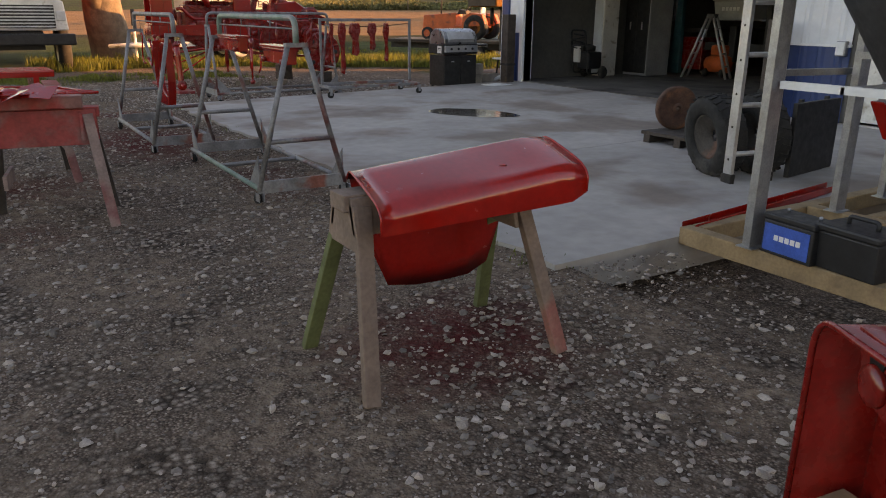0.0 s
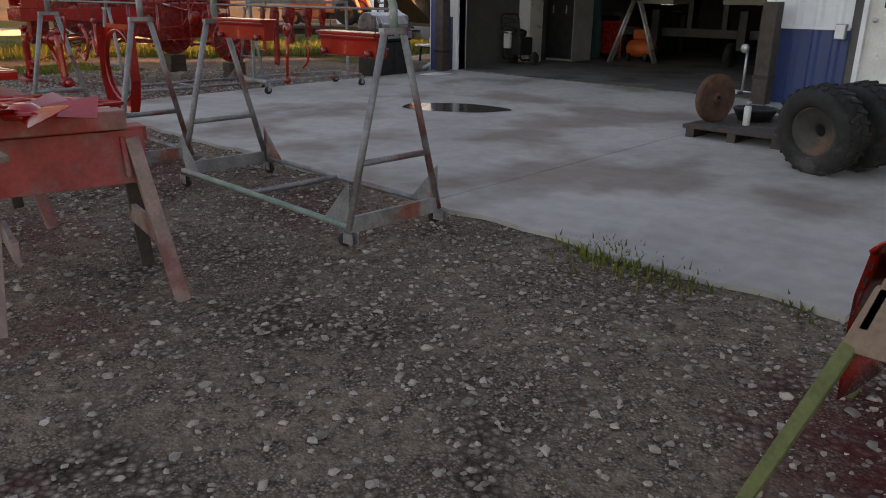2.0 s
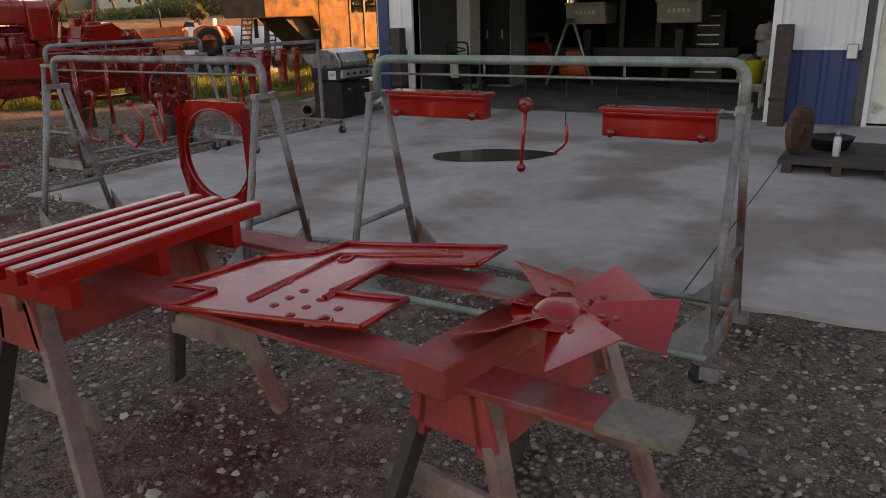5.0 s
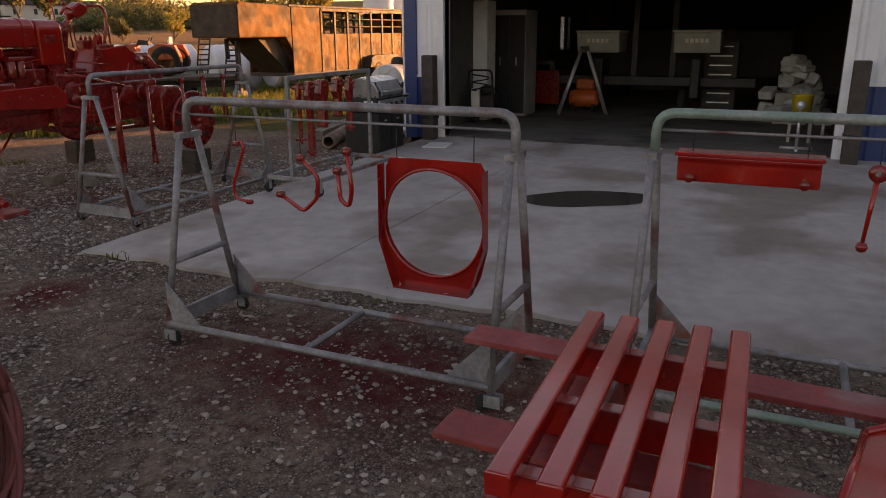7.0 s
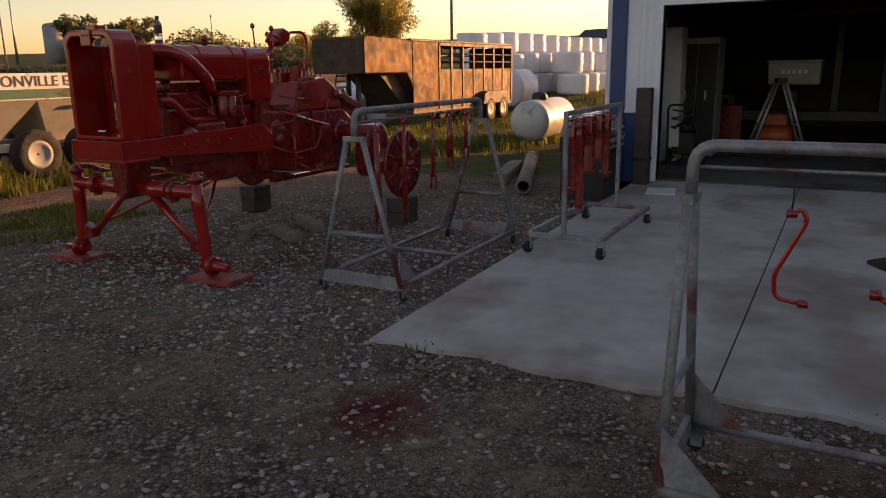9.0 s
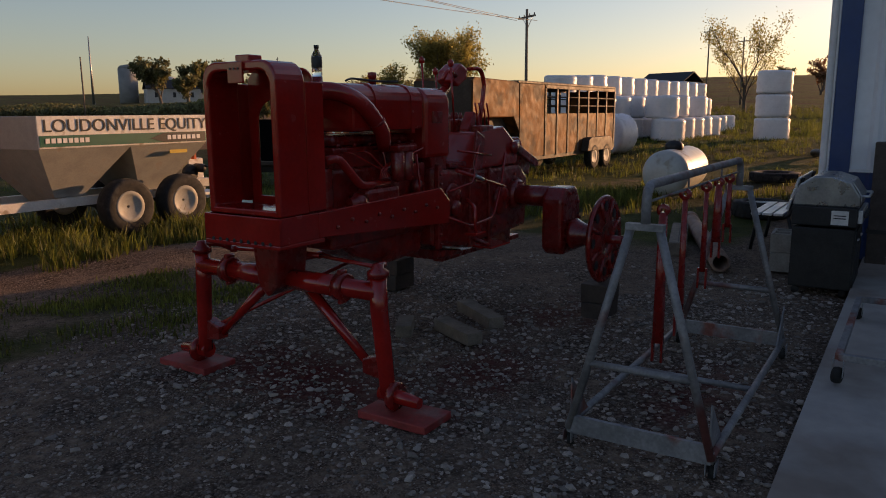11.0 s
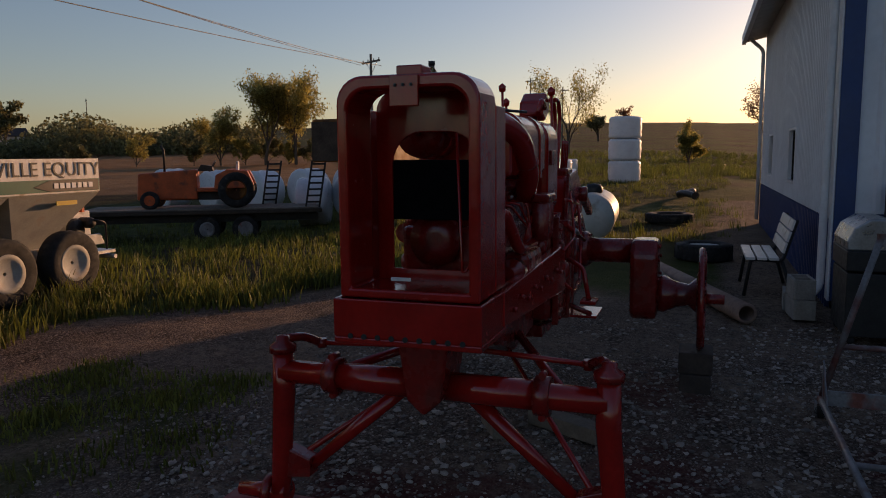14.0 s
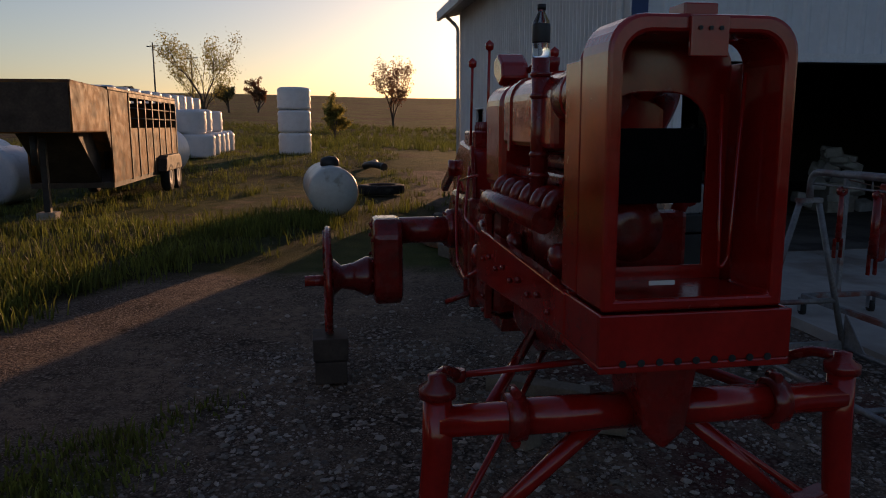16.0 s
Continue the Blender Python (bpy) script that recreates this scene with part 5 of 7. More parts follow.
part("label_border", wrapped(.1905, .0008, -172, -66, .17, .575), ALU, tank, "worn pale edge of the label")
part("label", wrapped(.1918, .0008, -170, -68, .18, .565), BLACK, tank, "dark scuffed label")
part("motor", G().box(-.09, .09, -.03, .15, .76, .86), BLACK, hr, "black motor cover", .03)
part("handle", G().tube(bent([(-.125, -.02, .74), (-.14, -.07, 1.02), (.12, -.06, 1.03), (.135, .0, .74)], .045), .0135, 10), BLACK, hr, "bent black handle")
for k in range(8):
    rx2, top, cx = .255 + .011 * (k % 4), .83 + .014 * (k % 4) + .01 * (k // 4), .035 + .012 * (k % 3)
    low = .13 + .03 * (k % 3)
    pts = []
    for a in np.linspace(0, 2 * math.pi, 49):
        up = .5 + .5 * math.sin(a)
        pts.append((cx + rx2 * math.cos(a) * (1 if math.cos(a) > 0 else .92), -.245 * (1 - up) ** 2 - .07 + .022 * (k % 4) + .03 * math.sin(a * 2 + k), low + (top - low) * up))
    part("hose_turn", G().tube(pts, .0125, 8), HOSE_RED, hr, "dull red air hose")
part("grey_hose", G().tube(bent([(-.24, -.1, .3), (-.2, -.02, .84), (-.02, .02, .90), (.1, -.05, .82), (.17, -.14, .6), (.15, -.2, .3), (.0, -.24, .16), (-.14, -.2, .2)], .1), .0115, 8), BLACK, hr, "dark grey hose")
part("blue_strap", G().tube(bent([(-.24, .02, .80), (-.15, .05, .885), (-.02, .06, .90), (.12, .06, .885), (.2, .08, .80)], .05), .008, 6), HOSE_BLUE, hr, "bright blue air line")
part("blue_strap", G().tube(bent([(-.22, .06, .78), (-.1, .0, .91), (.06, .09, .89), (.22, .03, .78)], .06), .007, 6), HOSE_BLUE, hr, "bright blue air line")

comp = thing("air_compressor", (13.15, 10.47, FZ), "orange air compressor under the step ladder", "compressor")
part("tank", G().lathe([(0, -.3), (.14, -.28), (.17, -.2), (.17, .2), (.14, .28), (0, .3)], (0, 0, .25), (0, 1, 0), 22), ORANGE, comp)
part("motor", G().box(-.12, .12, -.2, .16, .42, .62), ORANGE, comp, "", .04)
for y in (-.2, .2):
    part("wheel", G().lathe([(0, -.02), (.08, -.02), (.08, .02), (0, .02)], (-.15, y, .08), (0, 1, 0), 14), RUBBER, comp)
dch = thing("drawer_cabinet", (14.15, 8.12, FZ), "black drawer cabinet with bright steel handles", "drawer cabinet")
part("body", G().box(-.25, .25, -.3, .3, .0, 1.3), BLACK_STEEL, dch, "", .01)
for k in range(7):
    d = part("drawer", G().box(-.27, -.25, -.28, .28, .08 + k * .17, .22 + k * .17), BLACK_STEEL, dch)
    part("handle", G().box(-.29, -.27, -.2, .2, .17 + k * .17, .19 + k * .17), ALU, d)
ts = thing("teal_sheet", (13.15, 11.67, FZ), "teal fabric cover hanging beside the cabinet", "cover")
TEAL = material("teal_cloth", (0.02, 0.12, 0.14), 0.8, 0, 0.25, 6, 0.004, 20)
part("cloth", G().prism([(-.2, 0), (.12, 0), (.02, .9), (-.05, 1.75), (-.16, 1.75)], "x", -.06, .06), TEAL, ts, "", .02)

# feed bin on its steel legs
hb = thing("feed_bin", (4.48, 2.33, -.19), "galvanised hopper bin coloured as if shaded, with a red boot on steel legs", "hopper bin")
# Galvanised steel with the shade it stands in mixed into its colour.
BIN = material("shaded_galvanised_bin", (0.10, 0.105, 0.11), 0.45, 0.4, 0.2, 4, 0.0006, 50)
part("cone", G().lathe([(.2, 1.2), (1.25, 2.9), (1.25, 3.0)], n=40), BIN, hb)
part("drum", G().lathe([(1.26, 2.95), (1.26, 4.6), (.3, 5.3), (0, 5.35)], n=40), BIN, hb)
part("collar", G().lathe([(.2, 1.1), (.215, 1.1), (.215, 1.14), (.205, 1.15), (.215, 1.16), (.21, 1.21), (.2, 1.21), (.2, 1.1)], n=30), GALV, hb, "bright galvanised collar")
part("boot", G().add([(-.19, -.19, 1.11), (.19, -.19, 1.11), (.19, .19, 1.11), (-.19, .19, 1.11), (-.1, -.13, .9), (.1, -.13, .97), (.1, .13, .97), (-.1, .13, .9)], [(0, 1, 2, 3), (7, 6, 5, 4), (0, 4, 5, 1), (1, 5, 6, 2), (2, 6, 7, 3), (3, 7, 4, 0)]), RED, hb, "red unloading boot", .01)
for a in (0, 1.05, 2.1, 3.14, 4.19, 5.24):
    for k in range(9):
        q = k / 9
        rr3, zz = .2 + 1.05 * q + .004, 1.24 + 1.66 * q
        part("seam_bolt", G().lathe([(.009, -.004), (.009, .006), (0, .008)], (rr3 * math.cos(a + .5), rr3 * math.sin(a + .5), zz), (math.cos(a + .5), math.sin(a + .5), -.6), 6), GALV, hb)
for x, y in ((.62, -1.0), (-.62, -1.0), (1.15, .3)):
    part("bin_leg", G().box(x - .05, x + .05, y - .03, y + .03, .3, 3.0), GALV, hb)


# ---- the stripped red tractor on stands ----
tr = thing("stripped_tractor", (4.4, 14.4, 0), "stripped farm tractor freshly sprayed red and standing on blocks", "tractor")


def T():
    g = Geo()
    g.m = Matrix.Translation((-4.4, 0, 0))
    return g


def arch(w, z0, z1, r, k=7):
    """An outline with rounded upper corners, from the lower left round to the lower right."""
    pts = [(-w, z0)]
    for a in np.linspace(math.pi, math.pi / 2, k):
        pts.append((-w + r + r * math.cos(a), z1 - r + r * math.sin(a)))
    for a in np.linspace(math.pi / 2, 0, k):
        pts.append((w - r + r * math.cos(a), z1 - r + r * math.sin(a)))
    return pts + [(w, z0)]


def hoop(geo, outer, inner, x0, x1, shift=0.0):
    """A frame between two outlines, from x0 to x1."""
    n = len(outer)
    v = [(x0, *p) for p in outer] + [(x0, *p) for p in inner] + [(x1, p[0], p[1] - shift) for p in outer] + [(x1, p[0], p[1] - shift) for p in inner]
    f = []
    for i in range(n):
        j = (i + 1) % n
        f += [(i, n + i, n + j, j), (2 * n + i, 2 * n + j, 3 * n + j, 3 * n + i), (i, j, 2 * n + j, 2 * n + i), (n + i, 3 * n + i, 3 * n + j, n + j)]
    return geo.add(v, f)


shell = part("grille_shell", hoop(T(), arch(.275, 1.09, 1.905, .1), arch(.232, 1.125, 1.855, .08), 2.98, 3.2), RED, tr, "empty red grille shell", .012)
part("inner_flange", hoop(T(), arch(.25, 1.11, 1.88, .09), arch(.182, 1.16, 1.71, .13), 3.285, 3.297), RED, shell, "inner core support with rounded opening", .004)
part("roof_lining", T().box(3.2, 3.29, -.19, .19, 1.86, 1.875), RED, shell)
part("lower_apron", T().box(3.2, 3.3, -.24, .24, 1.1, 1.115), RED, shell)
part("side_panel", T().box(3.2, 3.34, -.275, -.265, 1.1, 1.8), RED, shell, "", .004)
part("side_panel", T().box(3.2, 3.34, .265, .275, 1.1, 1.8), RED, shell, "", .004)
part("top_catch", T().box(3.02, 3.12, -.05, .05, 1.9, 1.94), RED, shell, "", .006)
part("catch_plate", T().box(2.965, 2.981, -.055, .055, 1.79, 1.9), RED, shell, "", .004)
for y in (-.03, 0, .03):
    part("bolt_hole", T().lathe([(0, 0), (.006, 0), (.006, .004)], (2.964, y, 1.865), (-1, 0, 0), 8), BLACK, shell)
part("hanging_strap", T().tube(bent([(3.12, -.2, 1.76), (3.14, -.19, 1.2), (3.14, -.16, 1.17), (3.14, -.14, 1.7)], .03), .006, 6), RED, shell)
MATTE_BLACK = material("matte_black_cloth", (0.005, 0.005, 0.006), 0.95, 0, 0.3, 10)
MATTE_BLACK.node_tree.nodes["Principled BSDF"].inputs["Specular IOR Level"].default_value = 0.1
part("black_cover", T().box(3.302, 3.36, -.18, .19, 1.36, 1.6), MATTE_BLACK, tr, "flat black cover plate", .004)
part("fan_pulley", T().lathe([(.03, -.04), (.11, -.04), (.09, 0), (.11, .04), (.03, .04)], (3.4, .03, 1.27), (-1, 0, 0), 24), RED_CAST, tr)
part("bolster_tray", T().box(2.95, 3.3, -.29, .29, .92, .945), RED, tr, "", .006)
for b in ((2.95, 2.965, -.29, .29, .945, 1.09), (2.965, 3.3, -.29, -.275, .945, 1.09), (2.965, 3.3, .275, .29, .945, 1.09)):
    part("tray_side", T().box(*b), RED, tr, "", .004)
for k in range(9):
    part("bolt_hole", T().lathe([(0, 0), (.011, 0), (.011, .003)], (2.949, -.22 + k * .055, .95), (-1, 0, 0), 10), BLACK, tr, "dark bolt hole")
part("pivot_casting", T().prism([(-.11, .93), (.11, .93), (.07, .66), (0, .60), (-.07, .66)], "x", 3.12, 3.36), RED_CAST, tr, "", .012)
for s in (-1, 1):
    part("frame_rail", T().prism([(3.25, .95), (3.25, 1.09), (4.5, 1.12), (4.62, 1.02), (4.62, .86), (4.3, .88)], "y", s * .27 - .025, s * .27 + .025), RED, tr, "", .006)
    for k in range(9):
        part("rail_bolt", T().lathe([(.012, 0), (.012, .012), (0, .014)], (3.4 + k * .13, s * .296, .99 + .03 * (k % 2)), (0, s, 0), 6), RED_CAST, tr)
    ax = part("axle_beam", T().tube([(3.25, s * .02, .69), (3.25, s * .70, .69)], .052, 16), RED, tr)
    part("axle_sleeve", T().tube([(3.25, s * .05, .69), (3.25, s * .45, .69)], .06, 16), RED, ax)
    c = part("axle_clamp", T().lathe([(.06, -.03), (.078, -.03), (.078, .03), (.06, .03)], (3.25, s * .45, .69), (0, 1, 0), 18), RED_CAST, ax)
    for z in (.61, .775):
        part("clamp_bolt", T().lathe([(.016, -.03), (.016, .03)], (3.25, s * .45, z), (1, 0, 0), 6), RED_CAST, c)
    sp2 = part("spindle", T().tube([(3.25, s * .70, .80), (3.25, s * .70, .6), (3.26, s * .735, .2), (3.26, s * .74, .13)], [.045, .05, .045, .05], 14), RED, tr)
    part("spindle_cap", T().lathe([(.06, 0), (.06, .03), (.03, .05), (.03, .07), (0, .075)], (3.25, s * .70, .775), n=16), RED_CAST, sp2)
    part("stub_axle", T().tube([(3.26, s * .70, .13), (3.26, s * .95, .11)], [.05, .03], 14), RED, sp2)
    part("hub_flange", T().lathe([(.04, -.015), (.08, -.015), (.08, .015), (.04, .015)], (3.26, s * .79, .12), (0, 1, 0), 20), RED_CAST, sp2)
    part("lower_lug", T().prism([(s * .70, .34), (s * .58, .30), (s * .58, .22), (s * .72, .2)], "x", 3.24, 3.32), RED_CAST, sp2, "", .006)
    part("diagonal_brace", T().tube([(3.29, s * .16, .64), (3.29, s * .6, .25)], [.034, .026], 6), RED, tr)
    part("radius_rod", T().tube([(3.3, s * .55, .66), (4.15, s * .12, .72)], .022, 8), RED, tr)
    part("stay_rod", T().tube([(3.3, s * .64, .3), (4.05, s * .1, .66)], .013, 8), RED, tr)
    part("steering_arm", T().tube(bent([(3.25, s * .70, .83), (3.36, s * .66, .82), (3.42, s * .6, .78)], .03), .02, 8), RED_CAST, tr)
    t = part("tie_rod", T().tube([(3.42, s * .6, .78), (3.44, s * .12, .8)], .012, 8), RED, tr)
    part("tie_rod_end", T().lathe([(.022, -.02), (.026, 0), (.022, .02)], (3.42, s * .6, .78), n=12), RED_CAST, t)
    # rear axle
    part("rear_axle_tube", T().tube([(5.75, s * .18, .95), (5.75, s * .58, .95)], .085, 18), RED_CAST, tr)
    fd2 = part("final_drive", T().prism([(5.56, .56), (5.62, .50), (5.86, .50), (5.93, .58), (5.94, .92), (5.86, 1.04), (5.64, 1.04), (5.56, .95)], "y", s * .56, s * .74), RED_CAST, tr, "", .03)
    for a in range(10):
        q = a * math.pi / 5
        part("housing_bolt", T().lathe([(.012, 0), (.012, .014)], (5.75 + .15 * math.cos(q), s * .74, .78 + .22 * math.sin(q)), (0, s, 0), 6), RED_CAST, fd2)
    part("hub_neck", T().lathe([(.12, 0), (.13, .04), (.09, .12), (.075, .2), (.12, .25), (.13, .3)], (5.75, s * .74, .66), (0, s, 0), 22), RED_CAST, tr)
    fl = part("wheel_flange", T().lathe([(.07, -.02), (.16, -.03), (.2, -.012), (.31, -.008), (.34, -.02), (.35, 0), (.34, .02), (.31, .008), (.2, .012), (.16, .03), (.07, .02), (.07, -.02)], (5.75, s * 1.02, .64), (0, s, 0), 40), RED_CAST, tr)
    for a in range(8):
        q = a * math.pi / 4
        part("lightening_hole", T().lathe([(0, .013), (.035, .0145), (.04, .012)], (5.75 + .26 * math.cos(q), s * 1.02, .64 + .26 * math.sin(q)), (0, s, 0), 14), BLACK, fl, "dark round hole in the flange")
        part("flange_rib", T().tube([(5.75 + .15 * math.cos(q + .4), s * 1.04, .64 + .15 * math.sin(q + .4)), (5.75 + .33 * math.cos(q + .4), s * 1.035, .64 + .33 * math.sin(q + .4))], .016, 6), RED_CAST, fl)
    part("axle_end", T().tube([(5.75, s * 1.0, .64), (5.75, s * 1.17, .64)], .036, 14), RED_CAST, fl)
part("rear_steering_rod", T().tube([(3.44, -.12, .8), (3.44, .12, .8)], .018, 8), RED, tr)
eng = part("engine_block", T().box(3.5, 4.5, -.17, .17, .82, 1.3), RED_CAST, tr, "", .02)
part("cylinder_head", T().box(3.55, 4.45, -.15, .15, 1.3, 1.43), RED_CAST, eng, "", .015)
part("rocker_cover", T().box(3.6, 4.4, -.1, .1, 1.43, 1.5), RED_CAST, eng, "", .03)
part("oil_pan", T().prism([(3.6, .84), (4.5, .84), (4.46, .66), (4.05, .64), (3.75, .74)], "y", -.15, .15), RED_CAST, eng, "", .03)
part("front_cover", T().box(3.42, 3.5, -.2, .2, .9, 1.32), RED_CAST, eng, "", .02)
for k in range(6):
    x = 3.62 + k * .155
    part("manifold_runner", T().tube(bent([(x, .14, 1.36), (x, .22, 1.36), (x, .25, 1.28)], .03), .03, 8), RED_CAST, eng)
    part("injector_line", T().tube(bent([(x, -.15, 1.4), (x + .02, -.22, 1.4), (4.0 - .02 * k, -.24, 1.24 + .01 * k), (3.9, -.21, 1.15)], .04), .006, 5), RED, eng)
    part("head_bolt", T().lathe([(.014, 0), (.014, .02)], (x, -.13, 1.43), n=6), RED_CAST, eng)
part("manifold", T().tube(bent([(3.6, .26, 1.27), (4.5, .26, 1.27), (4.5, .26, 1.2)], .05), .045, 12), RED_CAST, eng)
part("injection_pump", T().box(3.72, 4.05, -.28, -.17, 1.03, 1.18), RED_CAST, eng, "", .03)
part("pump_nose", T().lathe([(.06, 0), (.06, .06), (.03, .09), (.03, .12)], (3.72, -.22, 1.1), (-1, 0, 0), 16), RED_CAST, eng)
part("starter", T().tube([(4.1, -.24, .98), (4.45, -.24, .98)], .055, 14), RED_CAST, eng)
part("dipstick_tube", T().tube(bent([(4.3, -.2, .95), (4.32, -.24, 1.15), (4.3, -.23, 1.36)], .03), .008, 6), RED, eng)
for x in (4.03, 4.13):
    f2 = part("fuel_filter", T().lathe([(.02, 0), (.042, .01), (.045, .05), (.045, .18), (.03, .2), (0, .2)], (x, -.27, 1.2), n=16), RED_CAST, eng)
part("filter_head", T().box(3.98, 4.18, -.32, -.2, 1.39, 1.43), RED_CAST, eng, "", .01)
part("intake_elbow", T().tube(bent([(3.42, -.02, 1.74), (3.55, -.16, 1.77), (3.72, -.24, 1.7), (3.92, -.24, 1.52), (3.98, -.2, 1.42)], .12, 6), .052, 14), RED, tr, "fat curved red intake pipe")
part("intake_clamp", T().lathe([(.054, -.01), (.058, 0), (.054, .01)], (3.86, -.24, 1.58), (.5, 0, -.7), 16), RED_CAST, tr)
part("lower_water_pipe", T().tube(bent([(3.42, -.2, 1.36), (3.5, -.23, 1.38), (3.68, -.25, 1.2), (3.95, -.25, 1.2)], .05), .028, 10), RED, tr)
ac = part("air_cleaner", T().lathe([(.03, 0), (.1, .005), (.105, .04), (.105, .24), (.1, .26), (.05, .27)], (3.42, .12, 1.71), (1, 0, 0), 26), RED_CAST, tr)
part("cleaner_nut", T().lathe([(.012, 0), (.012, .03)], (3.42, .12, 1.71), (-1, 0, 0), 8), RED_CAST, ac)
part("cleaner_strap", T().lathe([(.106, -.012), (.11, 0), (.106, .012)], (3.55, .12, 1.71), (1, 0, 0), 26), RED, ac)
st = part("exhaust_stub", T().tube([(3.84, .21, 1.3), (3.84, .21, 1.86)], .034, 14), RED_CAST, tr)
for z in (1.42, 1.5, 1.72, 1.8):
    part("stub_ring", T().lathe([(.034, -.012), (.042, 0), (.034, .012)], (3.84, .21, z), n=16), RED_CAST, st)
ft = part("fuel_tank", T().prism(arch(.215, 1.52, 1.81, .1), "x", 3.66, 4.42), RED, tr, "smooth red fuel tank", .025)
for x in (3.9, 4.28):
    part("tank_strap", hoop(T(), arch(.222, 1.5, 1.818, .105), arch(.214, 1.505, 1.808, .1), x - .018, x + .018), RED, ft)
part("filler_cap", T().lathe([(.025, 0), (.025, .05), (.03, .055), (.03, .085), (.0, .09)], (4.2, .05, 1.81), n=16), RED_CAST, ft)
part("loose_wire", T().tube(bent([(3.75, -.1, 1.825), (3.85, -.05, 1.845), (4.05, -.1, 1.83), (4.2, -.16, 1.83)], .05), .007, 6), BLACK, ft, "loose dark wire")
cw = part("cowl", T().prism(arch(.225, 1.32, 1.80, .1), "x", 4.42, 4.74), RED, tr, "red instrument cowl", .03)
part("cowl_plate", T().box(4.5, 4.62, -.235, -.225, 1.56, 1.64), RED_CAST, cw, "", .004)
part("cowl_leg", T().prism([(4.5, 1.35), (4.74, 1.35), (4.7, 1.12), (4.58, 1.12)], "y", -.2, .2), RED_CAST, cw, "", .01)
sc = part("steering_column", T().tube([(4.7, 0, 1.55), (5.12, 0, 1.88)], .035, 12), RED_CAST, tr)
part("gauge_box", T().prism([(5.02, 1.86), (5.1, 1.82), (5.22, 1.88), (5.24, 1.96), (5.14, 2.0), (5.04, 1.94)], "y", -.075, .075), RED, sc, "red gauge housing", .015)
part("throttle_arm", T().tube(bent([(4.86, -.08, 1.86), (4.92, -.09, 1.94), (5.05, -.08, 1.9)], .03), .016, 8), RED, sc)
for dy, dx in ((-.1, 0), (-.06, .05)):
    part("hydraulic_hose", T().tube(bent([(5.25, dy, 1.96), (5.4 + dx, dy, 1.97), (5.46 + dx, dy, 1.86), (5.4 + dx, dy, 1.6), (5.3, dy, 1.3)], .1), .013, 8), RED, tr)
for y, x, z in ((-.16, 4.85, 1.98), (.16, 4.95, 2.02), (.2, 5.2, 1.95)):
    lv = part("lever", T().tube([(x + .05, y, 1.5), (x, y, z)], .008, 6), RED, tr)
    part("grip", T().lathe([(.0, -.03), (.02, -.02), (.024, .01), (0, .03)], (x, y, z), n=10), RED, lv)
bh = part("clutch_housing", T().prism([(4.5, .7), (5.0, .62), (5.0, 1.2), (4.5, 1.26)], "y", -.24, .24), RED_CAST, tr, "", .04)
tc2 = part("transmission_case", T().prism([(5.0, .60), (6.02, .66), (6.05, 1.08), (5.9, 1.2), (5.0, 1.2)], "y", -.2, .2), RED_CAST, tr, "", .035)
for k in range(9):
    for s in (-1, 1):
        part("case_bolt", T().lathe([(.013, 0), (.013, .014)], (5.02 + .11 * k, s * .2, .72 + .4 * (k % 2)), (0, s, 0), 6), RED_CAST, tc2)
part("case_rib", T().box(5.32, 5.36, -.225, .225, .62, 1.2), RED_CAST, tc2, "", .01)
part("case_rib", T().box(4.96, 5.04, -.26, .26, .62, 1.22), RED_CAST, tc2, "", .012)
part("side_cover", T().lathe([(.0, .03), (.1, .03), (.12, .02), (.13, 0)], (5.55, -.2, .93), (0, -1, 0), 24), RED_CAST, tc2)
part("seat_platform", T().prism([(5.1, 1.2), (5.85, 1.2), (5.85, 1.36), (5.6, 1.52), (5.2, 1.48)], "y", -.2, .2), RED, tr, "", .02)
part("lift_housing", T().box(5.55, 6.0, -.17, .17, 1.2, 1.4), RED_CAST, tr, "", .03)
part("rear_bracket", T().prism([(5.9, 1.15), (6.2, 1.08), (6.22, 1.16), (6.0, 1.42), (5.86, 1.42)], "y", -.14, .14), RED_CAST, tr, "", .015)
part("seat_stub", T().prism([(5.3, 1.4), (5.36, 1.4), (5.42, 1.62), (5.38, 1.64), (5.28, 1.5)], "y", -.05, .04), RED, tr, "", .01)
